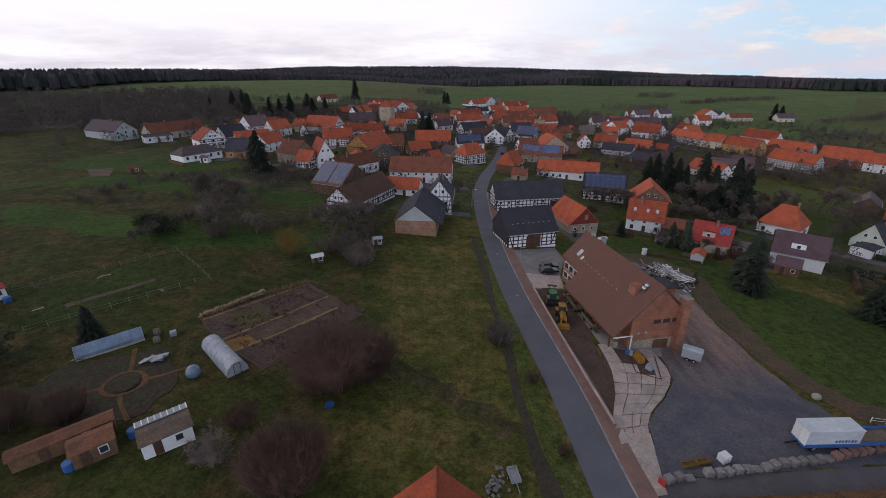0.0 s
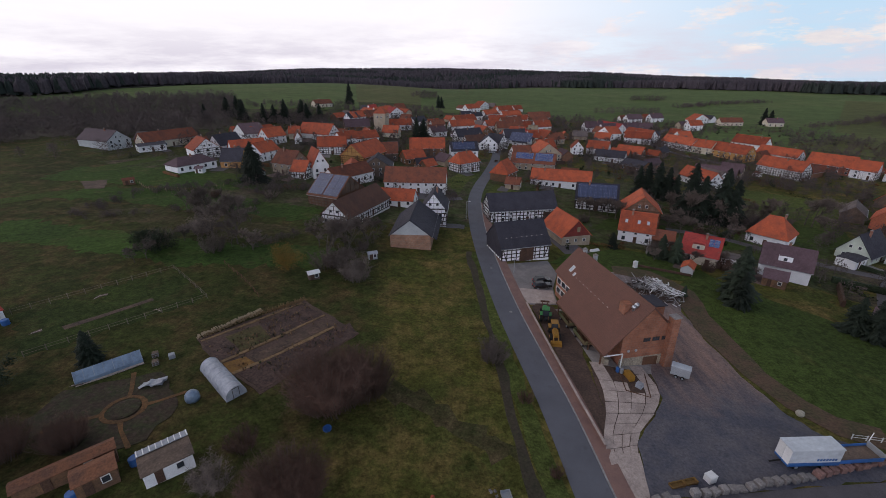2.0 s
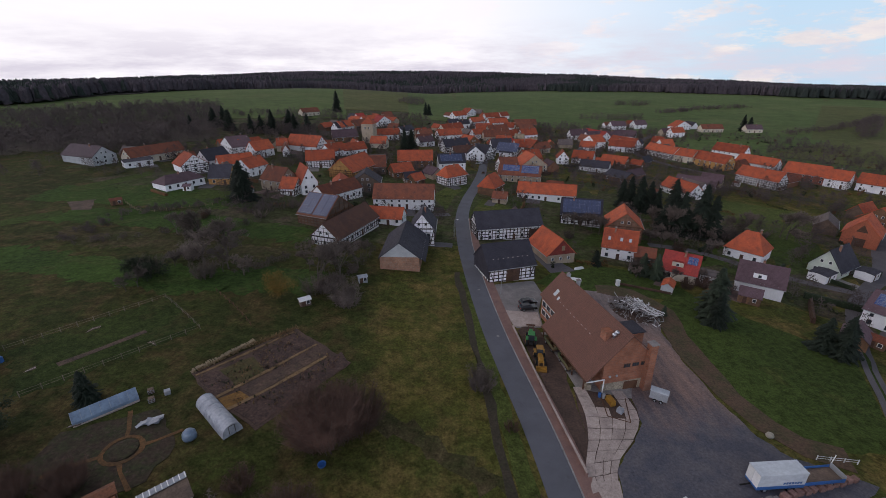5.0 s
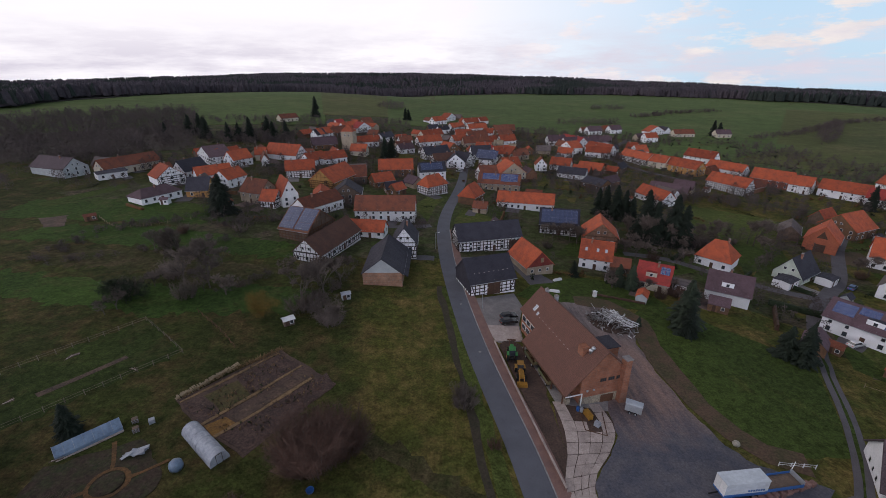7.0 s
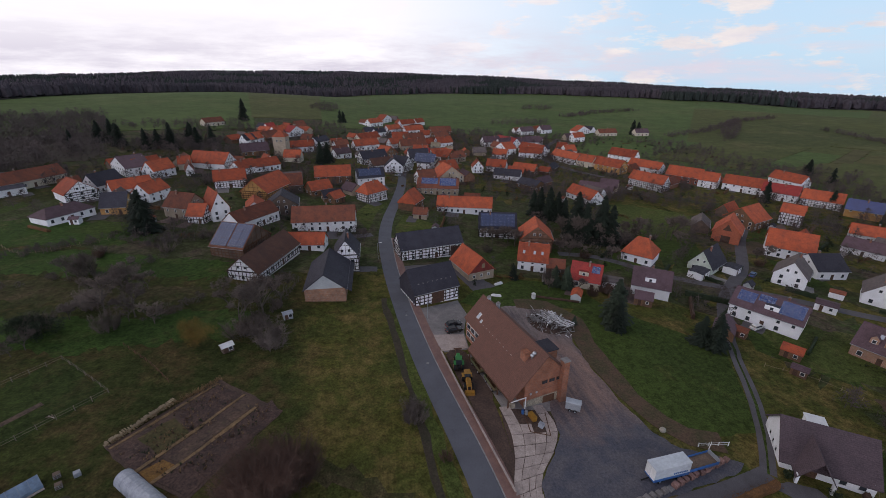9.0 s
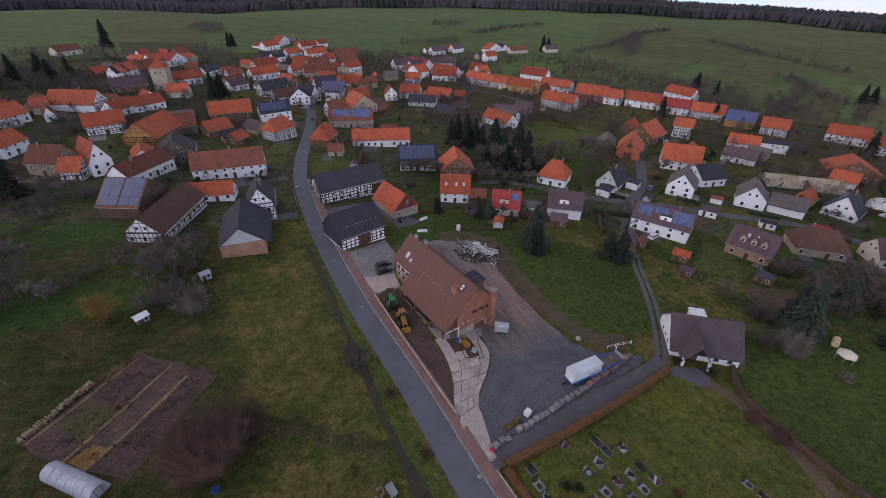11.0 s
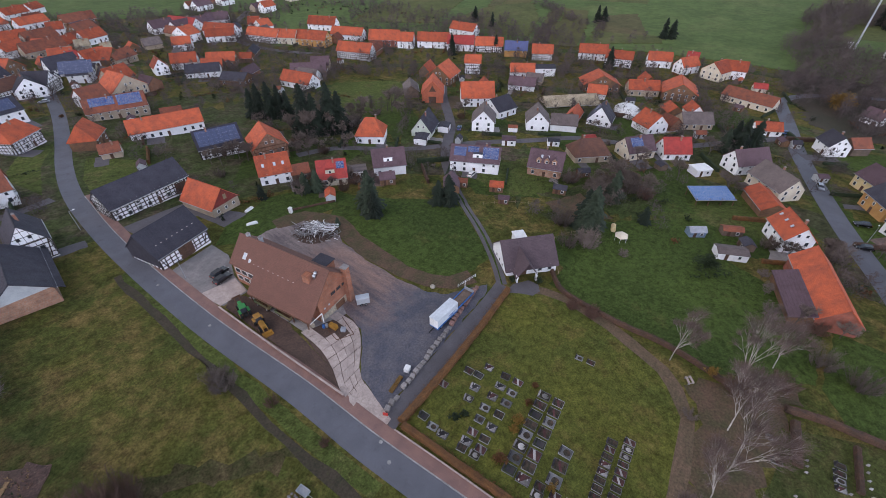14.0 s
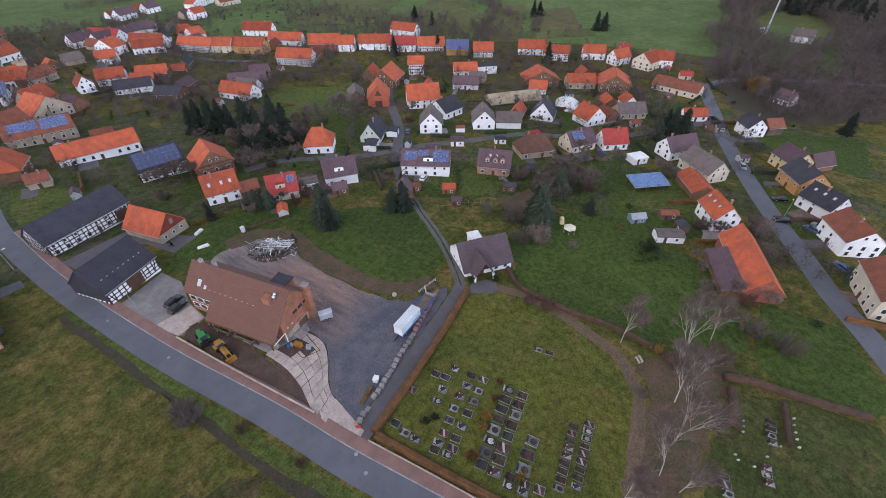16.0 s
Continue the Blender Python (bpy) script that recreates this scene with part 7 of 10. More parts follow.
shed(153.0, 70.0, -57, 4.6, 3.6, 2.2, 0.4, ROOF["slate"], WALL["white"], "white garage with a dark roof", "garage")
shed(119.2, 110.8, 26, 6.4, 4.8, 2.6, 0.3, ROOF["slate"], WALL["white"], "white garage with a flat dark roof", "garage")
shed(134.8, 112.0, 26, 5.4, 4.4, 2.6, 0.3, ROOF["slate"], WALL["white"], "white garage with a flat dark roof", "garage")
shed(83.0, 108.0, -37, 6.0, 5.0, 2.6, 0.3, ROOF["greybrown"], WALL["white"], "white garage with a grey roof", "garage")
shed(166.0, 18.0, -40, 6.0, 5.0, 2.6, 0.2, WHITE, WALL["white"], "white flat-roofed annex beside the house", "annex")
shed(68.5, 120.0, -27, 6.0, 5.0, 3.0, 2.4, ROOF["brown"], WALL["brown"], "brown annex with a tiled roof", "annex")
shed(166.5, 61.0, -40, 5.0, 3.0, 2.0, 0.4, ROOF["red"], WALL["brown"], "dark red shed in a garden", "shed")
m = Mesh()
m.lathe((0, 0, 0), [(0.95, 0), (1.0, 0.4), (0.9, 1.0), (0.55, 1.4), (0.12, 1.55)], 14)
solid("round_tent", m, GLASSROOF, -35.0, 48.4, 0, "small round bluish foil tent", "tent", smooth=True)
m = Mesh()
m.lathe((0, 0, 0), [(0.6, 0), (0.6, 0.9), (0.5, 1.0)], 12)
solid("water_barrel", m, BLUE, -36.2, 37.6, 0, "blue plastic water barrel beside a hut", "barrel")
solid("water_barrel", m.data("water_barrel", BLUE), None, -39.8, 32.9, 0, "blue plastic water barrel beside a hut", "barrel")
solid("water_barrel", m.data("water_barrel", BLUE), None, -75.2, 64.6, 0, "blue plastic water barrel beside a hut", "barrel")
for x, y, lb in ((-42.9, 57.4, "white water tank in a cage"), (-44.4, 55.6, "grey garden crate on the plot"), (-45.6, 57.6, "grey plastic crate on the plot")):
    c = thing("crate", x, y, 30, lb, "crate", "crates")
    c.scale = (0.8, 0.8, 0.75)
    m = Mesh()
    m.box((0, 0, 0.5), (1.1, 1.0, 1.0), 0, taper=0.96)
    part("box", m, BOARD if "grey" in lb else PLASTIC, c)
    for q in (-0.5, 0, 0.5):
        m = Mesh()
        m.box((q, -0.52, 0.5), (0.06, 0.05, 1.0))
        part("upright", m, GREYM, c)
        m = Mesh()
        m.box((0, -0.56, 0.5 + q * 0.8), (1.1, 0.05, 0.05))
        part("crossbar", m, GREYM, c)
rw = random.Random(6)
fh = thing("foil_heap", -42.2, 51.0, 30, "crumpled pale foil on the plot", "foil")
for k in range(14):
    m = Mesh()
    m.box((rw.uniform(-1.5, 1.5), rw.uniform(-0.5, 0.5), 0.08 + 0.03 * k), (1.6, 0.7, 0.05), 0, Euler((rw.uniform(-0.2, 0.2), rw.uniform(-0.2, 0.2), rw.uniform(-0.5, 0.5))).to_matrix())
    part("sheet", m, PLASTIC, fh)
logs = Mesh()
for k in range(170):                                   # stacked split logs, lying across the row
    t = rw.random()
    c = Vector((-41.5 + 7.6 * t + rw.gauss(0, 0.1), 62.8 + 8.9 * t + rw.gauss(0, 0.1), ter(-38, 67) + 0.16 + rw.uniform(0, 0.6)))
    w = Vector((0.76, -0.65, rw.gauss(0, 0.08))) * rw.uniform(0.35, 0.5)
    logs.tube(c - w, c + w, 0.12, 0.11, 6)
    logs.face([tuple(c + w + Vector((0.65 * math.cos(q * 1.047) * 0.11, 0.76 * math.cos(q * 1.047) * 0.11, math.sin(q * 1.047) * 0.11))) for q in range(6)], 1)
stalks = Mesh()
for k in range(420):
    t = rw.random()
    p = Vector((-34.0 + 6.6 * t + rw.gauss(0, 0.3), 71.5 + 5.6 * t + rw.gauss(0, 0.3), ter(-31, 74)))
    d = Vector((rw.gauss(0, 0.3), rw.gauss(0, 0.3), rw.uniform(0.3, 0.9)))
    stalks.face((p - Vector((0.05, 0, 0)), p + Vector((0.05, 0, 0)), p + d), 0)
tagged(new("dry_stalks", stalks.data("dry_stalks", STRAW)), "dry standing stalks beside the bed", "weeds", "", "stuff")
weeds = Mesh()
for k in range(700):
    u, v = rw.random(), rw.random()
    if noise.noise((u * 6, v * 4, 1.0)) < -0.1:
        continue
    c = Vector((-41.0, 62.4)).lerp(Vector((-27.3, 76.4)), u).lerp(Vector((-27.2, 51.8)).lerp(Vector((-15.4, 67.0)), u), v)
    z, h, mi = ter(c.x, c.y) + 0.1, rw.uniform(0.15, 0.5), rw.choice((0, 1, 1, 2))
    for q in range(5):
        a = rw.random() * 6.28
        d = Vector((math.cos(a), math.sin(a), 0))
        p = Vector((c.x, c.y, z))
        e = Vector((-d.y, d.x, 0)) * 0.07
        weeds.face((p - e, p + e, p + d * h * 0.7 + Vector((0, 0, h))), mi)
tagged(new("bed_weeds", weeds.data("bed_weeds", [IVY, STRAW, TWIG_RED])), "withered stalks and weeds on the beds", "weeds", "", "stuff")
tagged(new("woodpile", logs.data("woodpile", [PALEWOOD, STRAW])), "long stack of split logs beside the bed", "log stack")
for x, y, n in ((5.8, 33.4, 40),):
    m = Mesh()
    for k in range(n):
        m.box((rw.gauss(0, 0.55), rw.gauss(0, 0.9), 0.12 + rw.uniform(0, 0.35)), (0.32, 0.28, 0.2), 0, Euler((rw.random(), rw.random(), rw.random())).to_matrix())
    solid("stone_heap", m, BLOCK, x, y, 0, "small heap of pale stones on the grass", "stones")
t = thing("hand_trailer", 7.9, 34.2, 100, "small pale open trailer on the grass", "trailer")
m = Mesh()
m.box((0, 0, 0.5), (1.9, 1.1, 0.08))
for q in (-1, 1):
    m.box((0, q * 0.55, 0.68), (1.9, 0.05, 0.4))
    m.box((q * 0.95, 0, 0.68), (0.05, 1.1, 0.4))
part("tub", m, GREYM, t)
for q in (-0.62, 0.62):
    wheel(t, 0, q, 0.28, 0.16)
m = Mesh()
m.bar((-0.95, 0, 0.5), (-2.1, 0, 0.4), 0.08)
part("drawbar", m, GREYM, t)


m = Mesh()
m.lathe((0, 0, 0), [(0.55, 0), (0.6, 0.3), (0.54, 0.33), (0.5, 0.1)], 16)
solid("paddling_tub", m, BLUE, -15.0, 43.9, 0, "blue plastic tub on the grass", "tub")
ct = thing("garden_tent", 106.4, 23.8, 15, "cream six-sided canopy tent on the meadow", "tent")
m = Mesh()
m.lathe((0, 0, 0), [(1.9, 1.55), (1.95, 1.75), (1.1, 2.35), (0.05, 2.6)], 6)
part("canopy", m, WALL["cream"], ct)
for k in range(6):
    m = Mesh()
    m.tube((1.7 * math.cos(k * 1.0472), 1.7 * math.sin(k * 1.0472), -0.1), (1.7 * math.cos(k * 1.0472), 1.7 * math.sin(k * 1.0472), 1.7), 0.05, 0.05, 6)
    part("leg", m, GREYM, ct)
hb = thing("hay_bale", 109.5, 27.2, 20, "pale wrapped round bales beside a tent", "bale")
for q in (0, 1.5):
    m = Mesh()
    m.lathe((0, 0, 0), [(0.2, -0.6), (0.72, -0.58), (0.75, 0), (0.72, 0.58), (0.2, 0.6)], 14, axis="X")
    part("bale", m, WALL["yellow"], hb, at=pose(q, 0, 0.7))


# ---- house below the camera with a tiled roof ----
def near_house():
    x, y = -0.6, 22.2
    H, W, L, rise = 3.6, 9.4, 12.0, 4.6
    h = thing("house", x, y, 90, "cream house with a roof of red interlocking tiles", "house")
    b = Mesh()
    b.prism([(-W / 2, -1.5), (W / 2, -1.5), (W / 2, H), (0, H + rise - 0.1), (-W / 2, H)], -L / 2, L / 2)
    part("wall", b, WALL["cream"], h)
    part("roof", roof_slabs(L, W, H, rise, 0.5, 0.3, 0.16), ROOF["orange"], h)
    tl = Mesh()
    a = math.atan2(rise, W / 2)
    run = math.hypot(W / 2 + 0.5, (W / 2 + 0.5) * rise / (W / 2))
    n = int(run / 0.33)
    for s in (-1, 1):
        for k in range(n):
            f = (k + 0.5) * run / n
            yy, zz = s * (W / 2 + 0.5 - f * math.cos(a)), H - 0.5 * rise / (W / 2) + f * math.sin(a)
            for j in range(int((L + 0.6) / 0.26)):
                tl.box((-L / 2 - 0.3 + 0.26 * (j + 0.5), yy, zz + 0.05), (0.23, 0.36, 0.05), 0, Euler((-s * (a - 0.06), 0, 0)).to_matrix())
    tagged(part("roof_tiles", tl, ROOF["orange"], h, "courses of red tiles"), kind="stuff")
    r = Mesh()
    r.prism([(-0.2, H + rise), (0, H + rise + 0.18), (0.2, H + rise)], -L / 2 - 0.32, L / 2 + 0.32)
    part("ridge", r, ROOF["orange"], h)
    for k in range(4):
        for s in (-1, 1):
            window(h, (1.0, 1.25), pose(-4 + 2.6 * k, s * (W / 2 + 0.04), 1.5, 0, 0, 0 if s < 0 else 180))


near_house()


for x, y, a in ((-66.6, 75.6, 20), (-67.0, 74.8, 60), (-53.0, 71.0, 130), (-68.6, 62.6, 40), (-52.6, 50.4, 20)):
    b = thing("board_pile", x, y, a, "few weathered boards lying on the grass", "boards", "loose boards")
    for k in range(3):
        m = Mesh()
        m.box((0.15 * k, 0.22 * k - 0.2, 0.06 + 0.05 * k), (1.7 - 0.2 * k, 0.18, 0.05), 0, Euler((0, 0.05 * k, 0.3 * k)).to_matrix())
        part("board", m, SLAB if k == 1 else BOARD, b)


# ---- houses and barns ----
b_barn1 = house(22.1, 109.4, 14, 13.7, 11.0, 4.4, 5.0, "slate", "timber", "barn", back=True, chim=0, wins=False)
b_longbarn = house(28.1, 140.4, 8.2, 23.0, 9.5, 4.8, 4.4, "slate", "timber", "barn", back=True, chim=0)
b_orangebarn = house(39.6, 123.7, -77.3, 13.0, 9.2, 3.2, 4.6, "orange", "beige", "barn", label="stone barn with a red boarded gable and an orange tiled roof", back=True, chim=0, wins=False)
b_redhouse = house(75.1, 111.3, -37, 9.2, 9.0, 3.2, 4.2, "red", "cream", back=True)
b_skylights = house(62.8, 125.9, -27, 10.0, 9.0, 4.2, 4.6, "orange", "white", back=True)
b_plumhouse = house(93.3, 103.1, -38, 10.9, 9.0, 4, 4.2, "plum", "white", back=True)
b_pvhouse = house(116.2, 81.8, -61, 17.1, 10.0, 4.6, 3.6, "plum", "white", back=True)
b_brownhouse = house(130.0, 60.8, -70, 11.6, 9.0, 3.8, 4.5, "plum", "brick", back=True)
house(149.4, 102.0, 33, 11.0, 9.4, 4.5, 4.8, "greybrown", "white", plain=True)
house(165.8, 85.0, 33, 11.0, 9.4, 4, 4.6, "greybrown", "white", plain=True)
house(168.1, 106.6, -13, 11.0, 12.1, 3.6, 4, "slate", "white", plain=True)
house(128.3, 117.1, 26, 12.0, 8.3, 2.8, 5.5, "slate", "mint", plain=True)
house(107.9, 127.8, -52, 11.0, 10.5, 3.8, 5.2, "orange", "white", hip=4.0, plain=True)
b_aframe = house(189.0, 65.7, 13, 10.0, 10.3, 2.6, 6, "slate", "white", plain=True)
house(151.6, 54.7, -43, 13.6, 10.0, 3.2, 4.6, "oldbrown", "beige", hip=3.5)
b_pvhouse2 = house(165.8, 41.8, -35, 11.4, 9.0, 3.6, 4.2, "plum", "cream", plain=True)
house(174.9, 30.3, -51, 10.1, 8.5, 3.2, 4.4, "red", "white", plain=True)
house(195.1, 46.1, 59, 10.0, 10.4, 3.6, 4.5, "orange", "white", plain=True)
house(212.1, 32.5, -52, 12.7, 9.0, 3, 3.4, "greybrown", "beige", plain=True)
house(223.4, 6.4, -58, 10.4, 6.0, 2.8, 2.6, "orange", "white", plain=True)
house(180.7, 6.5, -41, 13.0, 8.4, 4.2, 4, "plum", "white", plain=True)
house(169.0, -4.3, -131, 14.1, 9.0, 4.2, 4, "greybrown", "cream", plain=True)
b_whiteorange = house(136.9, -12.2, -148, 10.2, 7.6, 4.8, 3.8, "orange", "white", back=True)
b_redbarn = house(114.1, -21.6, -160, 22.8, 8.5, 4, 4, "orange", "brickred", "barn", back=True, chim=0, wins=False)
house(219.2, -16.7, -146, 8.4, 8.0, 4.5, 3.6, "slate", "white", plain=True)
house(191.8, -31.3, -141, 9.7, 9.0, 4.6, 3.6, "plum", "yellow", plain=True)
house(176.4, -34.7, -149, 11.2, 10.0, 5, 3.8, "slate", "ochre", plain=True)
b_rw4 = house(162.7, -40.0, -128, 10.2, 9.0, 4.2, 3.8, "slate", "white", plain=True)
house(144.1, -45.3, -154, 11.7, 10.0, 5.6, 3.6, "brown", "white")
house(119.5, -51.0, -169, 14.9, 10.0, 6.5, 3.5, "brown", "cream", back=True)
house(155.0, -3.8, -148, 13.0, 7.5, 3, 2, "orange", "brown", "barn", chim=0, wins=False)
house(170.3, 302.0, -72, 25.7, 9.0, 4.6, 4, "orange", "timber", gap=3.4, plain=True)
house(177.9, 285.8, -60, 13.0, 9.0, 5, 4, "orange", "cream", gap=3.4, plain=True)
house(187.4, 271.1, -68, 22.7, 10.0, 4.8, 4.4, "orange", "ochre", gap=3.4, plain=True)
house(218.6, 299.9, -64, 21.8, 9.0, 4.6, 4.6, "orange", "white", gap=3.4, plain=True)
house(213.5, 265.4, -66, 23.7, 9.0, 4, 4, "orange", "white", gap=3.4, plain=True)
house(186.5, 226.6, -68, 22.7, 9.0, 5, 4.4, "orange", "timber", gap=3.4, plain=True)
house(220.5, 235.6, -57, 20.6, 10.0, 4.6, 5, "orange", "brickred", "barn", chim=0, gap=3.4, plain=True)
house(226.7, 221.5, -57, 10.5, 9.0, 4.8, 4.4, "orange", "white", gap=3.4, plain=True)
house(239.5, 207.9, -58, 21.2, 9.0, 4.6, 4.4, "orange", "white", gap=3.4, plain=True)
house(246.2, 189.6, -58, 17.6, 9.0, 4.6, 4.2, "red", "white", gap=3.4, plain=True)
house(255.7, 173.2, -58, 17.9, 9.0, 4.4, 4.2, "orange", "timber", gap=3.4, plain=True)
house(258.4, 154.1, -59, 14.2, 9.0, 4.4, 4.2, "blue", "ochre", gap=3.4, plain=True)
house(262.7, 137.4, -59, 12.6, 9.0, 4.4, 4.2, "orange", "timber", gap=3.4, plain=True)
house(211.8, 154.0, -58, 9.1, 8.0, 6.5, 3.4, "orange", "timber", gap=3.4, plain=True)
house(188.2, 156.9, 17, 15.0, 14.0, 4.4, 5.5, "orange", "brown", "barn", chim=0, gap=3.4, plain=True)
b_gabletri = house(162.5, 142.2, 39, 13.0, 10.4, 5, 5.5, "orange", "orangewall", "barn", chim=0, wins=False, plain=True)
house(172.6, 122.5, -48, 15.6, 12.0, 4.6, 5.5, "orange", "white", "barn", chim=0, plain=True)
house(224.8, 128.7, -54, 13.3, 8.0, 3.6, 3.5, "orange", "white", gap=3.4, plain=True)
house(234.8, 121.2, -49, 13.0, 8.0, 4.6, 1, "slate", "white", gap=3.4, plain=True)
house(206.5, 117.4, -65, 13.6, 9.0, 3, 3, "plum", "white", gap=3.4, plain=True)
house(283.6, 112.9, -64, 16.9, 9.0, 4.4, 4.2, "orange", "white", gap=3.4, plain=True)
house(280.0, 94.4, -73, 15.5, 8.0, 5, 3.5, "orange", "timber", gap=3.4, plain=True)
house(293.7, 75.1, -65, 13.3, 8.0, 4.4, 3.8, "orange", "white", gap=3.4, plain=True)
house(291.4, 58.6, -29, 12.0, 7.8, 4.6, 4, "orange", "white", gap=3.4, plain=True)
house(305.4, 59.7, -82, 6.4, 8.0, 4.4, 3.8, "red", "white", gap=3.4, plain=True)
house(291.4, 42.4, -18, 12.0, 11.6, 5, 4.4, "orange", "cream", gap=3.4, plain=True)
house(298.5, 35.7, -76, 12.4, 9.0, 5, 4, "orange", "white", gap=3.4, plain=True)
house(232.9, 86.0, 37, 12.0, 18.6, 4, 4.6, "orange", "brown", "barn", chim=0, gap=3.4, plain=True)
house(239.8, 65.5, -58, 15.0, 9.0, 3.6, 3.4, "orange", "beige", gap=3.4, plain=True)
house(246.5, 49.4, 19, 16.0, 16.0, 4.4, 4.6, "orange", "brown", "barn", chim=0, gap=3.4, plain=True)
house(257.8, 19.1, -103, 23.3, 9.0, 3.4, 3.2, "brown", "cream", gap=3.4, plain=True)
house(282.2, 18.9, -69, 6.2, 4.0, 2.5, 1.8, "red", "cream", gap=3.4, plain=True)
house(203.0, 88.0, -42, 27.0, 12.0, 0.9, 3.0, "hay", "beige", "barn", chim=0, wins=False, plain=True)
house(129.7, 206.3, -77, 19.0, 9.0, 3.6, 4, "orange", "white", gap=3.4, plain=True)
house(156.0, 334.1, -66, 24.4, 9.0, 4.4, 4.2, "orange", "white", gap=3.4, plain=True)
house(134.5, 340.3, 13, 10.0, 15.7, 4.8, 4.2, "orange", "white", gap=3.4, plain=True)
house(173.2, 370.8, -33, 16.0, 9.0, 4, 4, "plum", "white", gap=3.4, plain=True)
house(147.7, 372.2, -72, 26.0, 9.0, 4.2, 3.8, "red", "white", gap=3.4, plain=True)
house(275.2, 209.0, -85, 20.2, 9.0, 5, 4, "orange", "white", gap=3.4, plain=True)
b_pvtimber = house(61.1, 158.6, -17, 15.0, 9.5, 4.6, 5, "slate", "timber", plain=True)
house(71.9, 144.3, 71, 12.0, 11.8, 5.6, 5, "orange", "brickdark", "barn", chim=0, beams=BEAM_BROWN)
house(56.3, 191.2, -19, 26.0, 9.0, 3.6, 3.8, "orange", "white", plain=True)
house(31.0, 196.5, 56, 10.5, 8.6, 4.4, 5.0, "orange", "brown", "barn", chim=0, hip=1.6, plain=True)
house(33.1, 181.9, -20, 6.1, 6.0, 2.6, 2.2, "brown", "beige", plain=True)
b_redpv = house(50.6, 224.3, -19, 22.2, 9.0, 4.2, 4.4, "redpv", "beige", plain=True)
house(62.3, 251.9, 99, 14.0, 16.3, 4.6, 6, "orange", "beige", gap=3.4, plain=True)
house(47.0, 241.8, 4, 10.0, 17.0, 4.2, 5, "brown", "white", gap=3.4, plain=True)
house(13.4, 211.0, 37, 12.5, 9.0, 5, 4.4, "orange", "timber", hip=2.5, plain=True)
b_bluepvhouse = house(14.8, 243.0, 8, 15.0, 9.0, 5, 4.2, "bluepv", "white", gap=3.4, plain=True)
house(-8.4, 169.0, -6, 24.0, 9.5, 4.6, 4.6, "brown", "white", plain=True)
b_pvbarn = house(-35.3, 146.5, -27, 12.4, 15.0, 4.2, 5.6, "pvgrey", "boards", "barn", chim=0, wins=False, beams=BEAM_BROWN)
house(-26.0, 133.5, 66, 24.1, 10.0, 3.4, 4.4, "oldbrown", "timber", "barn", label="half-timbered long barn with an old brown roof", back=True, chim=0)
b_brickbarn = house(-6.6, 117.0, 85.3, 18.6, 11.0, 4.1, 4.3, "slate", "brick", "barn", back=True, chim=0, wins=False)
house(-0.7, 132.6, 86, 11.0, 7.6, 5.6, 5.0, "slate", "timber", back=True)
house(-14.3, 148.5, -12, 13.0, 7.0, 2.6, 3, "orange", "white", back=True)
house(-36.4, 174.0, 50, 19.0, 9.0, 4, 3.4, "brown", "white", plain=True)
house(-26.5, 190.8, 92, 11.0, 12.8, 4.6, 4.4, "slate", "boards", "barn", chim=0, plain=True)
house(-36.3, 217.8, 65, 22.0, 13.9, 4.4, 5.6, "orange", "ochre", "barn", chim=0, wins=False, beams=BEAM_BROWN, plain=True)
house(-25.7, 227.9, 7, 9.5, 12.0, 4, 4.5, "brown", "boards", "barn", chim=0, plain=True)
house(-51.4, 183.6, 118, 13.0, 6.8, 5.4, 6, "orange", "white", plain=True)
house(-56.3, 179.0, -15, 6.7, 8.0, 3.4, 3.6, "orange", "timber", plain=True)
house(-63.3, 185.9, -29, 11.7, 10.0, 5, 4.6, "brown", "beige", plain=True)
house(-84.0, 210.5, 65, 11.6, 9.0, 4.4, 3.8, "orange", "white", plain=True)
house(-95.4, 255.1, 55, 12.2, 9.0, 4.2, 4.4, "orange", "white", gap=3.4, plain=True)
house(-73.9, 276.3, 153, 24.0, 10.9, 4, 5.4, "orange", "timber", gap=3.4, plain=True)
house(-87.6, 272.0, 10, 6.2, 8.0, 3.8, 3.6, "orange", "cream", gap=3.4, plain=True)
house(-82.5, 260.6, 108, 14.0, 4.0, 3.2, 3.4, "brown", "white", gap=3.4, plain=True)
house(-56.1, 233.8, 10, 14.7, 9.0, 4.4, 4.4, "orange", "timber", gap=3.4, plain=True)
house(-55.0, 265.1, 51, 13.0, 9.0, 3.6, 3.6, "orange", "white", gap=3.4, plain=True)
house(-44.9, 272.7, 32, 15.0, 9.0, 3.4, 3.6, "orange", "white", gap=3.4, plain=True)
house(-57.4, 316.1, 21, 17.4, 10.0, 3.4, 4.4, "plum", "brown", "barn", chim=0, gap=3.4, plain=True)
house(-28.2, 334.2, 10, 16.9, 8.0, 3.6, 3.6, "orange", "white", gap=3.4, plain=True)
house(-30.8, 298.5, -12, 10.7, 8.0, 3.6, 4, "orange", "cream", gap=3.4, plain=True)
house(-12.5, 221.0, 26, 10.8, 9.0, 3.4, 3.4, "orange", "brown", "barn", chim=0, plain=True)
house(-5.4, 246.1, -1, 19.4, 9.0, 4.6, 4.8, "orange", "brown", "barn", chim=0, gap=3.4, plain=True)
house(-5.8, 208.3, 15, 9.4, 7.0, 3, 2.6, "slate", "brown", "barn", chim=0, plain=True)
house(-4.5, 205.6, 46, 6.9, 6.0, 3, 2.6, "orange", "brown", "barn", chim=0, plain=True)
house(20.9, 300.1, 26, 19.2, 9.0, 4.4, 4.4, "slate", "timber", gap=3.4, plain=True)
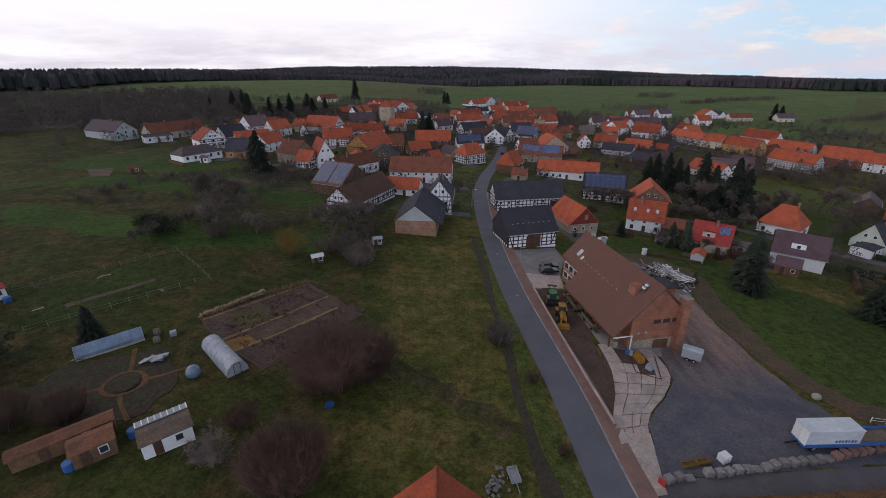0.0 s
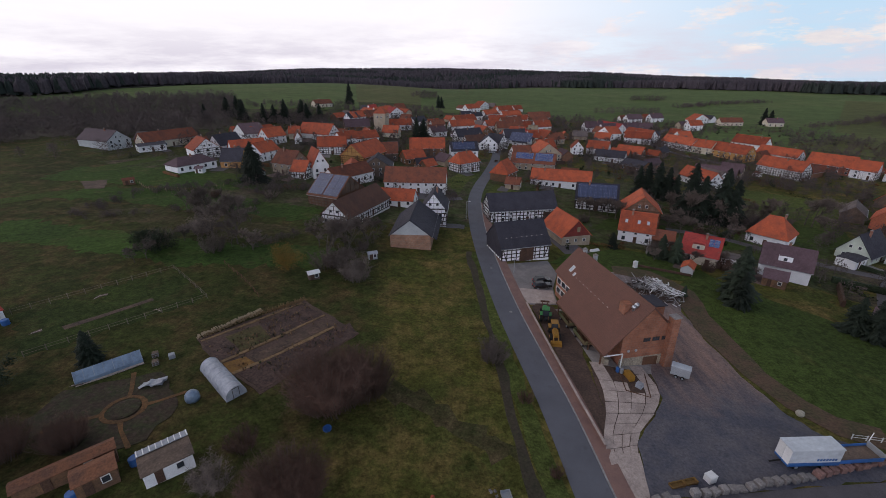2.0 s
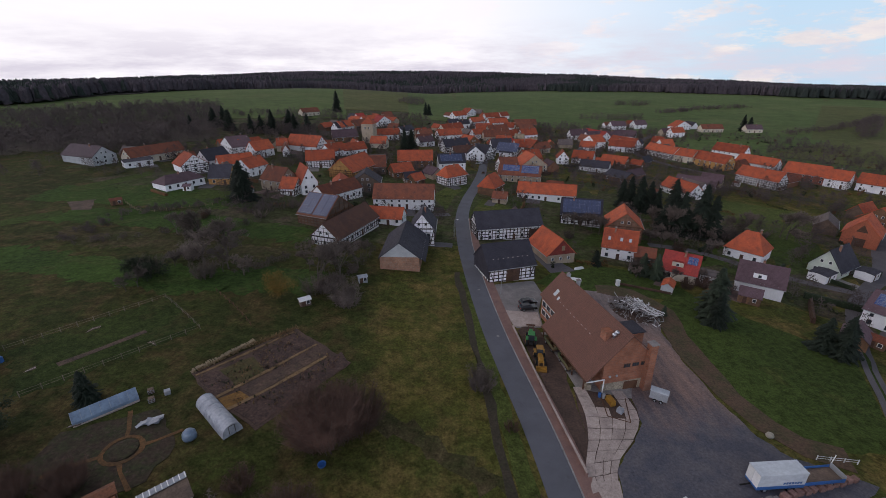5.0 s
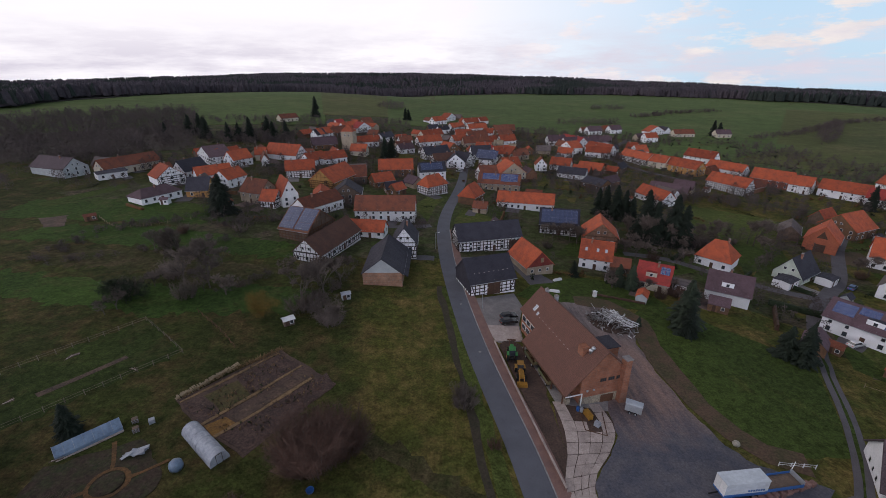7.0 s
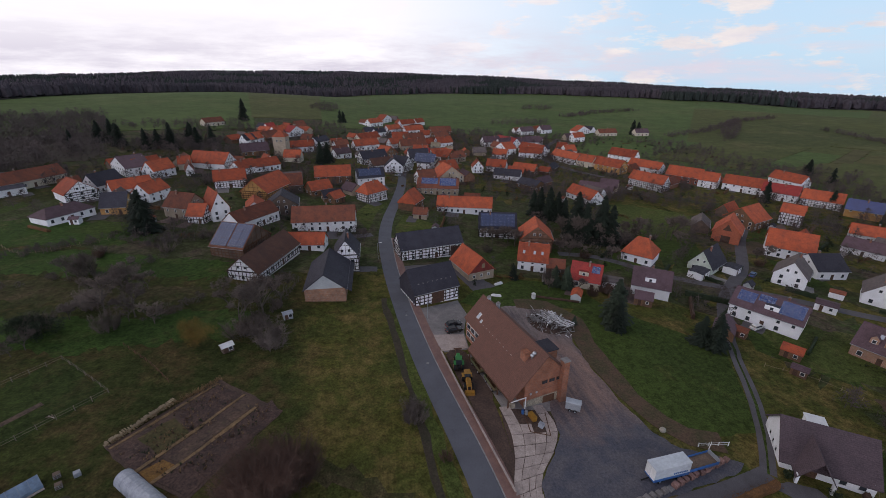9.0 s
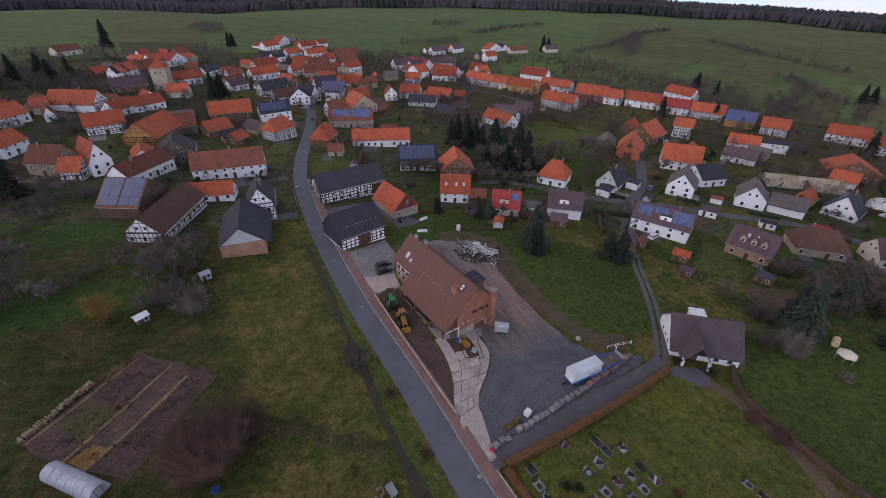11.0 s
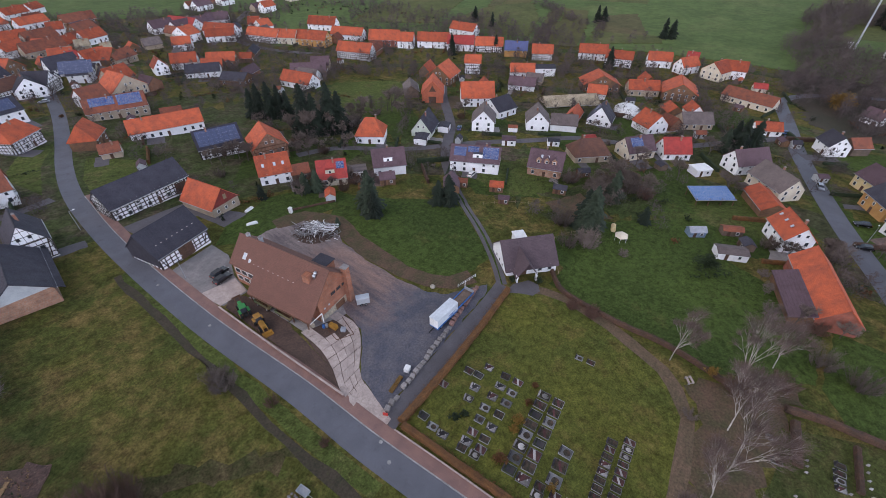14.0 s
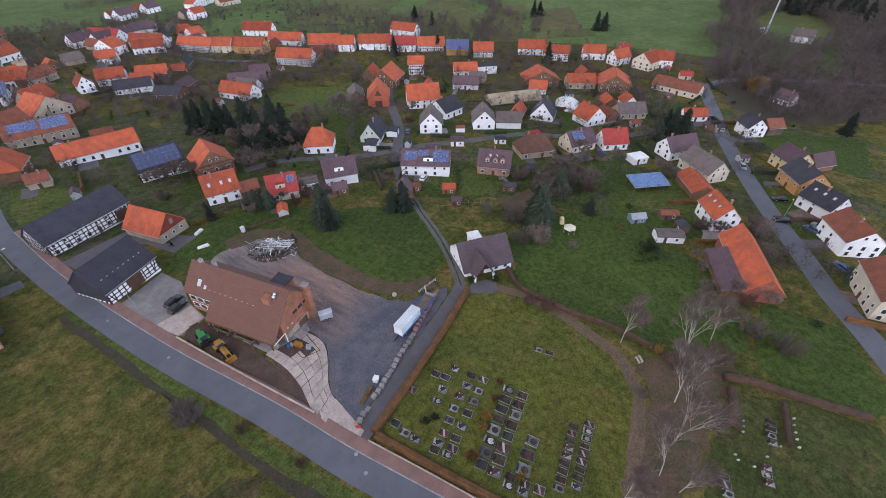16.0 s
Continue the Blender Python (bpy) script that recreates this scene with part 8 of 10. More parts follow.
house(31.9, 314.6, 126, 11.0, 13.2, 4.4, 5, "orange", "brown", "barn", chim=0, gap=3.4, plain=True)
house(19.2, 348.2, 22, 20.0, 9.0, 4, 4, "orange", "white", gap=3.4, plain=True)
house(22.8, 378.8, 38, 22.3, 9.0, 4, 4, "orange", "cream", gap=3.4, plain=True)
house(32.7, 277.3, 84, 10.0, 11.4, 4.4, 4.6, "slate", "white", gap=3.4, plain=True)
house(24.5, 281.9, 19, 13.8, 8.0, 3.8, 3.8, "oldbrown", "timber", gap=3.4, plain=True)
house(54.0, 307.0, 7, 14.5, 9.0, 4.4, 5, "bluepv", "white", gap=3.4, plain=True)
house(57.8, 353.2, 8, 21.4, 9.0, 4, 4.4, "brown", "beige", gap=3.4, plain=True)
house(51.9, 385.5, -1, 13.9, 9.0, 4.2, 4.4, "orange", "white", gap=3.4, plain=True)
house(71.1, 472.1, 25, 17.4, 8.0, 4.4, 3.8, "orange", "white", gap=3.4, plain=True)
house(36.2, 470.5, 40, 18.0, 8.0, 4.4, 3.8, "orange", "white", gap=3.4, plain=True)
house(49.8, 501.9, 145, 9.0, 20.0, 4.4, 4.2, "orange", "white", gap=3.4, plain=True)
house(71.7, 433.5, 17, 19.5, 8.0, 4, 3.8, "orange", "white", gap=3.4, plain=True)
house(93.5, 422.2, 17, 16.2, 9.0, 4.8, 4.2, "brown", "brown", "barn", chim=0, gap=3.4, plain=True)
house(69.6, 358.9, 25, 13.3, 8.0, 4, 4, "orange", "beige", gap=3.4, plain=True)
house(87.2, 368.5, 21, 15.2, 8.0, 4, 4.2, "orange", "white", gap=3.4, plain=True)
house(83.2, 311.3, 22, 13.8, 8.0, 3.6, 3.8, "brown", "beige", gap=3.4, plain=True)
house(72.3, 320.2, 16, 13.6, 8.0, 3.8, 3.8, "orange", "white", gap=3.4, plain=True)
house(89.9, 277.5, 79, 9.0, 7.2, 4.4, 4, "orange", "white", gap=3.4, plain=True)
house(104.5, 279.1, -33, 13.2, 9.0, 4.2, 4, "orange", "white", gap=3.4, plain=True)
house(122.2, 271.0, -43, 15.8, 9.0, 3.6, 3.6, "orange", "brown", "barn", chim=0, gap=3.4, plain=True)
house(104.5, 258.2, -32, 17.1, 9.0, 3.2, 3.2, "slate", "white", gap=3.4, plain=True)
house(121.5, 318.4, -33, 10.7, 8.0, 4.2, 3.6, "orange", "white", gap=3.4, plain=True)
house(131.8, 372.0, 6, 15.9, 9.0, 4.2, 4.2, "plum", "white", gap=3.4, plain=True)
house(145.7, 366.2, 14, 20.8, 9.0, 4.2, 3.8, "plum", "white", gap=3.4, plain=True)
house(188.8, 426.4, 10, 15.0, 9.0, 4.4, 3.8, "plum", "white", gap=3.4, plain=True)
house(213.6, 433.4, 12, 13.0, 9.0, 4.4, 3.8, "plum", "white", gap=3.4, plain=True)
house(223.5, 382.2, 9, 12.2, 8.0, 5, 3.6, "orange", "white", gap=3.4, plain=True)
house(248.9, 421.5, 110, 9.0, 21.0, 4.2, 4.6, "orange", "white", gap=3.4, plain=True)
house(270.3, 406.1, -2, 19.9, 9.0, 3.8, 3.4, "brown", "cream", gap=3.4, plain=True)
house(305.6, 398.8, -6, 14.0, 9.0, 3.8, 3.4, "plum", "cream", gap=3.4, plain=True)
house(-53.9, 366.2, 58, 16.2, 8.0, 4.2, 4, "brown", "brown", "barn", chim=0, gap=3.4, plain=True)
house(-63.5, 356.2, 58, 17.1, 9.0, 4.2, 4, "orange", "white", gap=3.4, plain=True)
house(-49.1, 393.5, 42, 14.2, 9.0, 4.2, 4, "orange", "white", gap=3.4, plain=True)
house(-38.5, 394.9, 139, 9.0, 15.9, 4.2, 4.2, "red", "white", gap=3.4, plain=True)
house(-110.1, 433.6, 45, 17.9, 9.0, 3.6, 3.4, "brown", "cream", gap=3.4, plain=True)
house(-15.6, 358.0, 53, 14.8, 8.0, 3.6, 3.2, "slate", "white", gap=3.4, plain=True)
house(0.2, 348.0, 21, 10.4, 8.0, 3.6, 3.2, "brown", "white", gap=3.4, plain=True)
house(78.2, 404.7, -18, 9.0, 8.0, 4.2, 3.6, "orange", "white", gap=3.4, plain=True)
house(100.7, 425.1, 3, 13.5, 9.0, 4.5, 4.4, "brown", "brown", "barn", chim=0, gap=3.4, plain=True)
house(90.2, 393.8, 32, 17.0, 9.0, 4.2, 4, "brown", "brown", "barn", chim=0, gap=3.4, plain=True)
house(60.5, 329.3, -25, 11.4, 9.0, 4, 4, "orange", "beige", gap=3.4, plain=True)
house(63.1, 321.8, -19, 5.5, 8.0, 3.8, 3.6, "red", "white", gap=3.4, plain=True)
house(71.8, 313.8, -19, 5.4, 8.0, 3.8, 3.8, "orange", "white", gap=3.4, plain=True)
house(77.0, 313.0, 129, 10.0, 12.6, 4.2, 4.6, "orange", "brown", "barn", chim=0, gap=3.4, plain=True)
house(84.5, 336.5, -15, 5.4, 6.0, 3.4, 3, "hay", "beige", gap=3.4, plain=True)
house(77.1, 353.0, -20, 7.2, 6.0, 3.2, 3, "hay", "beige", gap=3.4, plain=True)
b_pvcentre = house(56.5, 288.5, -33, 9.7, 10.0, 4.6, 5.5, "slate", "white", gap=3.4, plain=True)
house(66.7, 270.2, 19, 12.0, 10.6, 4.2, 5, "orange", "beige", gap=3.4, plain=True)
house(97.0, 332.2, 83, 8.0, 6.4, 3, 2.6, "orange", "brown", "barn", chim=0, gap=3.4, plain=True)
house(109.8, 233.8, -60, 13.7, 10.0, 3.2, 2.6, "slate", "brown", "barn", chim=0, gap=3.4, plain=True)
house(135.2, 267.2, -47, 7.0, 5.0, 3, 2.4, "orange", "brown", "barn", chim=0, gap=3.4, plain=True)
house(146.0, 220.3, -43, 19.4, 9.0, 3.4, 3, "plum", "brown", "barn", chim=0, gap=3.4, plain=True)
house(184.7, 337.9, -48, 7.9, 8.0, 4.2, 4, "orange", "white", gap=3.4, plain=True)
house(86.8, 489.1, 37, 12.4, 8.0, 4, 3.6, "orange", "white", gap=3.4, plain=True)
house(51.2, 434.2, 35, 16.3, 8.0, 4, 3.6, "orange", "white", gap=3.4, plain=True)
house(36.0, 412.4, 31, 11.2, 7.0, 4, 3, "slate", "white", gap=3.4, plain=True)
house(63.3, 382.5, 20, 18.9, 9.0, 4, 4.4, "brown", "beige", gap=3.4, plain=True)
house(44.5, 360.2, 28, 12.7, 8.0, 4, 3.8, "orange", "white", gap=3.4, plain=True)
house(38.2, 281.4, 138, 11.0, 10.6, 4.2, 5, "slate", "timber", gap=3.4, plain=True)
house(-58.9, 409.7, 41, 7.9, 8.0, 4, 3.6, "red", "white", gap=3.4, plain=True)
house(-35.1, 420.9, 38, 9.6, 9.0, 4.6, 4.4, "brown", "brown", "barn", chim=0, gap=3.4, plain=True)
house(-67.0, 350.3, 49, 9.1, 8.0, 4, 3.6, "slate", "white", gap=3.4, plain=True)
house(0.1, 315.9, 31, 11.8, 8.0, 3.4, 3.2, "plum", "white", gap=3.4, plain=True)
house(155.1, 367.3, 12, 16.6, 8.0, 4.2, 3.6, "plum", "white", gap=3.4, plain=True)
house(172.1, 372.8, 18, 18.5, 8.0, 4, 3.6, "plum", "white", gap=3.4, plain=True)
house(149.7, 323.1, -35, 18.2, 9.0, 4.2, 4, "orange", "white", gap=3.4, plain=True)
house(185.9, 328.9, -4, 9.0, 13.6, 4, 4, "orange", "white", gap=3.4, plain=True)
house(-143.6, 235.3, 60, 28.2, 9.0, 3.8, 4, "brown", "cream", gap=3.4, plain=True)
house(-113.5, 212.1, 133, 13.0, 12.1, 4.2, 4.6, "orange", "timber", gap=3.4, plain=True)
house(-105.0, 183.9, 57, 16.6, 10.0, 3, 2.6, "plum", "white", hip=3.5, plain=True)
house(-170.6, 226.2, 156, 24.0, 11.6, 4.2, 4.4, "darkplum", "grey", gap=3.4, plain=True)
house(-143.1, 219.2, 45, 11.9, 6.0, 3.2, 0.8, "slate", "white", gap=3.4, plain=True)
house(-109.2, 226.7, 63, 13.5, 9.0, 4, 4.6, "slate", "white", gap=3.4, plain=True)
house(-110.9, 262.0, 40, 12.0, 21.4, 4.6, 4.8, "plum", "white", gap=3.4, plain=True)
house(-104.6, 264.3, 55, 13.9, 9.0, 4, 4, "orange", "white", gap=3.4, plain=True)
house(-95.1, 218.8, 36, 16.1, 9.0, 4, 3.6, "orange", "white", gap=3.4, plain=True)
house(-90.0, 192.2, 1, 9.1, 9.0, 3.4, 4.6, "slate", "ochre", plain=True)
# outbuildings behind the houses
for x, y, ang, length, width, eave, rise, roof, wall in (
    (171, 75, 119, 10.9, 7.2, 3.4, 3.1, "greybrown", "white"),
    (183, 76, 12, 10.1, 5.7, 3.0, 3.1, "orange", "brickdark"),
    (203, 40, 61, 7.3, 5.9, 3.1, 2.4, "brown", "brickdark"),
    (223, 36, 38, 7.7, 6.1, 3.6, 2.9, "orange", "white"),
    (218, 44, 39, 8.3, 6.6, 3.4, 2.4, "orange", "brown"),
    (225, -24, -49, 7.3, 6.6, 3.7, 2.6, "brown", "boards"),
    (197, -40, -43, 9.1, 6.1, 2.8, 3.5, "plum", "brickdark"),
    (178, 317, 15, 9.7, 7.3, 3.4, 2.9, "greybrown", "brickdark"),
    (184, 297, 31, 11.4, 6.8, 2.8, 2.6, "brown", "white"),
    (202, 265, 24, 7.6, 6.5, 2.8, 3.2, "brown", "brickdark"),
    (200, 225, 25, 11.8, 7.3, 3.3, 2.7, "brown", "brickdark"),
    (226, 250, 30, 11.1, 7.0, 3.5, 2.8, "slate", "brown"),
    (237, 227, 33, 10.8, 6.6, 3.0, 2.7, "orange", "brickdark"),
    (247, 214, 28, 7.0, 6.4, 3.7, 2.8, "orange", "brickdark"),
    (255, 196, -65, 9.4, 7.2, 3.3, 2.8, "orange", "brickdark"),
    (220, 160, 34, 7.8, 6.7, 3.6, 3.3, "brown", "white"),
    (191, 171, 22, 11.0, 6.3, 3.5, 3.4, "orange", "boards"),
    (160, 155, 46, 12.2, 7.1, 3.6, 2.8, "greybrown", "boards"),
    (185, 127, 37, 11.5, 7.6, 3.7, 3.6, "orange", "beige"),
    (219, 117, -73, 8.8, 6.4, 2.6, 2.6, "greybrown", "beige"),
    (253, 68, 39, 9.1, 6.1, 3.4, 3.1, "orange", "brown"),
    (219, 81, -70, 9.0, 5.6, 3.3, 3.2, "orange", "white"),
    (139, 211, -71, 11.4, 7.6, 3.0, 3.5, "greybrown", "white"),
    (167, 337, 29, 10.7, 5.7, 3.5, 2.7, "slate", "white"),
    (132, 356, 101, 10.8, 5.9, 3.0, 3.6, "brown", "beige"),
    (63, 201, -24, 7.6, 6.1, 2.9, 3.4, "brown", "boards"),
    (75, 254, 103, 9.2, 7.3, 3.6, 2.8, "plum", "brickdark"),
    (4, 222, 127, 8.8, 7.2, 2.8, 2.9, "plum", "beige"),
    (15, 250, 96, 10.1, 6.3, 3.7, 3.0, "plum", "beige"),
    (-38, 191, 99, 11.6, 6.9, 3.3, 2.6, "orange", "white"),
    (-27, 241, 8, 10.1, 6.9, 3.0, 3.5, "greybrown", "brickdark"),
    (-61, 281, 153, 8.0, 5.6, 3.0, 3.1, "brown", "beige"),
    (-77, 290, 150, 10.2, 8.0, 3.7, 2.7, "greybrown", "brown"),
    (-92, 283, 96, 13.0, 8.0, 3.0, 3.2, "brown", "beige"),
    (-45, 285, 121, 8.3, 6.1, 3.4, 3.5, "orange", "white"),
    (-58, 328, 115, 10.4, 5.9, 3.4, 2.5, "slate", "brickdark"),
    (-25, 346, 18, 10.4, 6.1, 3.3, 2.7, "brown", "brickdark"),
    (-32, 307, -13, 9.6, 5.6, 2.8, 2.5, "greybrown", "brickdark"),
    (-12, 258, 91, 8.6, 7.3, 3.7, 2.9, "slate", "brown"),
    (15, 314, 120, 7.6, 7.7, 3.0, 2.8, "greybrown", "white"),
    (12, 386, 125, 12.9, 5.5, 3.1, 2.7, "orange", "beige"),
    (50, 320, 97, 10.7, 5.7, 3.5, 2.8, "orange", "boards"),
    (66, 482, 121, 10.8, 7.7, 3.2, 3.2, "orange", "brown"),
    (27, 479, 126, 11.9, 6.3, 2.8, 2.6, "brown", "white"),
    (61, 514, 147, 12.8, 5.9, 2.8, 3.4, "greybrown", "brown"),
    (76, 446, 18, 11.0, 5.9, 3.7, 3.6, "brown", "boards"),
    (61, 367, 121, 12.2, 6.8, 3.7, 2.5, "orange", "brown"),
    (79, 375, 14, 7.2, 6.6, 2.9, 3.5, "brown", "brown"),
    (74, 330, 15, 10.7, 6.6, 2.9, 2.6, "slate", "beige"),
    (106, 293, 53, 10.7, 5.6, 3.7, 3.6, "greybrown", "brickdark"),
    (113, 264, -39, 10.8, 7.7, 3.5, 3.1, "orange", "boards"),
    (126, 326, -30, 7.7, 7.0, 3.0, 2.9, "slate", "boards"),
    (185, 437, 13, 11.4, 6.3, 3.3, 2.8, "brown", "white"),
    (210, 444, 11, 8.8, 7.7, 3.4, 2.9, "orange", "brickdark"),
    (218, 391, 16, 7.8, 7.1, 3.5, 3.0, "plum", "beige"),
    (264, 429, 105, 12.2, 7.6, 3.2, 3.5, "slate", "white"),
    (-73, 363, 146, 7.2, 6.8, 3.7, 3.3, "greybrown", "boards"),
    (-61, 400, 138, 12.5, 7.3, 3.4, 2.5, "orange", "brickdark"),
    (-30, 407, 143, 12.2, 7.5, 3.8, 2.4, "orange", "beige"),
    (-25, 366, 147, 9.7, 5.5, 3.8, 3.0, "brown", "boards"),
    (-3, 358, 22, 9.2, 6.3, 3.3, 2.5, "orange", "beige"),
    (104, 437, 93, 8.5, 7.0, 3.3, 2.6, "brown", "beige"),
    (91, 408, 35, 9.3, 6.7, 3.2, 2.8, "plum", "white"),
    (62, 296, -37, 8.1, 6.2, 3.4, 2.6, "slate", "beige"),
    (66, 283, 102, 8.3, 6.1, 2.8, 3.6, "greybrown", "brown"),
    (109, 334, 173, 10.4, 7.8, 2.9, 3.3, "greybrown", "beige"),
    (121, 241, 28, 12.5, 6.0, 2.6, 2.8, "plum", "brickdark"),
    (144, 275, 45, 11.9, 5.8, 3.4, 2.8, "slate", "boards"),
    (157, 224, -45, 10.1, 7.6, 3.6, 3.5, "plum", "beige"),
    (189, 346, -47, 8.2, 5.9, 3.7, 3.1, "brown", "boards"),
    (79, 497, 132, 7.3, 7.9, 3.0, 2.5, "orange", "beige"),
    (50, 447, 125, 11.7, 6.7, 2.8, 2.6, "brown", "brickdark"),
    (27, 419, 25, 10.9, 6.0, 3.4, 3.2, "slate", "brown"),
    (68, 394, 28, 9.7, 6.0, 2.6, 2.5, "brown", "boards"),
    (36, 367, 126, 9.1, 7.4, 2.9, 2.9, "greybrown", "brown"),
    (42, 292, 142, 10.1, 6.9, 2.7, 3.2, "slate", "white"),
    (-66, 416, 133, 8.6, 6.7, 3.5, 2.6, "slate", "beige"),
    (-46, 427, 133, 10.1, 7.3, 2.9, 2.9, "orange", "boards"),
    (-78, 355, 56, 10.3, 7.1, 3.2, 2.8, "orange", "brown"),
    (-1, 327, 26, 12.1, 7.0, 3.0, 3.2, "brown", "beige"),
    (-157, 238, 154, 11.3, 6.2, 2.7, 3.4, "greybrown", "brickdark"),
    (-122, 226, 57, 7.5, 6.0, 3.0, 3.2, "brown", "brickdark"),
    (-122, 273, 46, 9.2, 6.1, 3.0, 2.6, "orange", "boards"),
    (-94, 204, 91, 7.2, 5.9, 3.1, 3.2, "greybrown", "white"),
):
    house(x, y, ang, length, width, eave, rise, roof, wall, "outbuilding", wins=False, chim=0)


# ---- fittings of single buildings ----
pv_array(b_pvhouse, -7.6, -3.2, 0.28, 0.85, 4.6, 10, 3.6, 3, 3)
pv_array(b_pvhouse, -2.8, 1.2, 0.55, 0.92, 4.6, 10, 3.6, 4, 2)
pv_array(b_pvhouse, 2.6, 8.2, 0.2, 0.92, 4.6, 10, 3.6, 4, 4)
dormer(b_pvhouse, 1.0, 4.6, 10, 3.6, ROOF["slate"], WALL["white"], w=3.4, gable=False)
pv_array(b_pvtimber, -7.0, 7.0, 0.08, 0.92, 4.6, 9.5, 5.0, 8, 4, mat=PVPALE)
pv_array(b_bluepvhouse, -6.5, 6.0, 0.15, 0.9, 5.0, 9, 4.2, 6, 3, mat=PVPALE)
pv_array(b_redpv, -9.0, 0.0, 0.35, 0.95, 4.2, 9, 4.4, 8, 3)
pv_array(b_redpv, 1.0, 10.0, 0.2, 0.95, 4.2, 9, 4.4, 8, 4)
pv_array(b_pvbarn, -6.2, -0.2, 0.02, 0.98, 4.2, 15, 5.6, 2, 3, mat=PVPALE)
pv_array(b_pvbarn, 0.2, 6.2, 0.02, 0.98, 4.2, 15, 5.6, 2, 3, mat=PVPALE)
pv_array(b_pvcentre, -7.5, 7.5, 0.05, 0.95, 4.6, 10, 5.5, 7, 4, mat=PVPALE)
pv_array(b_pvhouse2, -4.0, 1.0, 0.3, 0.9, 3.6, 9, 4.2, 4, 2)
pv_array(b_aframe, -3.0, 3.0, 0.4, 0.85, 2.6, 10.3, 6.0, 3, 2, side=1)
pv_array(b_redhouse, 1.6, 4.2, 0.45, 0.85, 3.2, 9, 4.2, 2, 2)
dormer(b_redhouse, -0.6, 3.2, 9, 4.2, ROOF["red"], WALL["cream"], w=3.0, gable=False)
for q in (-3.2, 0.4, 3.0):
    skylight(b_skylights, q, 0.45, 4.2, 9, 4.6)
dormer(b_plumhouse, -0.4, 4.0, 9, 4.2, ROOF["plum"], WALL["white"], w=3.0, gable=False)
for q in (-1.6, 0.6):
    skylight(b_brownhouse, q, 0.6, 3.8, 9, 4.5)
for q in (-2.4, 0.4, 3.0):
    dormer(b_brownhouse, q, 3.8, 9, 4.5, ROOF["plum"], WALL["brick"], w=1.7)
for q in (-3.5, -0.5, 2.5):
    skylight(b_whiteorange, q, 0.5, 5.2, 9, 4.2, w=0.7, h=0.9)
for q in (-3, 0, 3):
    skylight(b_rw4, q, 0.6, 4.2, 9, 3.8, w=0.7, h=0.9)


def barn_gate(host, y, w, hh, xq):
    """Dark double gate of the half-timbered barn, with its boards."""
    for s in (-1, 1):
        m = Mesh()
        m.box((xq + s * w / 4, y, hh / 2), (w / 2 - 0.04, 0.14, hh))
        g = part("gate_leaf", m, DOOR, host, "dark plank gate")


m = Mesh()
shape = [(-5.45, 1.3), (5.45, 1.3), (5.45, 4.3), (0.0, 9.25), (-5.45, 4.3)]
m.face([(-7.02, a, b) for a, b in reversed(shape)])
m.face([(-6.80, a, b) for a, b in shape])
for (a, b), (c, d) in zip(shape, shape[1:] + shape[:1]):
    m.face([(-7.02, a, b), (-7.02, c, d), (-6.80, c, d), (-6.80, a, b)])
part("gable_cladding", m, ROOF["slate"], b_barn1, "slate-clad gable end")
barn_gate(b_barn1, -5.62, 4.0, 3.8, 0.2)
for k in range(8):
    m = Mesh()
    m.box((0, 0, 0.08), (0.3, 0.14, 0.14))
    part("snow_guard", m, SLAB, b_barn1, at=pose(-5 + 1.45 * k, -5.5 * 0.66, 4.4 + 5.0 * 0.34, 42, 0, 0))


def near_end(ob, length):
    """-1 or 1: which end of a building stands nearer to the road junction below the camera."""
    a, b = ob.matrix_basis @ Vector((length / 2, 0, 0)), ob.matrix_basis @ Vector((-length / 2, 0, 0))
    return 1 if a.length < b.length else -1


BL = 18.6
e = near_end(b_brickbarn, BL)
m = Mesh()
m.prism([(-5.45, 4.1), (5.45, 4.1), (0, 8.3)], e * (BL / 2 + 0.02), e * (BL / 2 + 0.1))
part("gable_panel", m, WALL["grey"], b_brickbarn, "grey boarded gable")
barn_gate(b_longbarn, -4.87, 3.6, 3.4, 8.6)
REDBOARD = surf("dark_red_boards", (0.20, 0.040, 0.032), (0.14, 0.032, 0.028), fine=4.0, amount=0.4)
e = near_end(b_orangebarn, 13.0)
gp = Mesh()
gp.prism([(-4.55, 2.9), (4.55, 2.9), (0, 7.6)], e * 6.52, e * 6.62)
panel = part("gable_panel", gp, REDBOARD, b_orangebarn, "dark red boarded gable")
for k in range(17):
    gp = Mesh()
    q = -4.3 + 0.54 * k
    gp.box((e * 6.65, q, 2.9 + (4.5 * (1 - abs(q) / 4.6)) / 2), (0.05, 0.07, 4.5 * (1 - abs(q) / 4.6)))
    part("batten", gp, REDBOARD, panel)
for k in range(3):
    window(b_orangebarn, (0.8, 0.9), pose(e * 6.54, -2.8 + 2.7 * k, 1.5, 0, 0, 90 * e))
gp = Mesh()
gp.box((e * 6.7, 0.4, 4.9), (0.08, 1.0, 1.5))
part("loft_door", gp, PALEWOOD, b_orangebarn, "pale loft door")


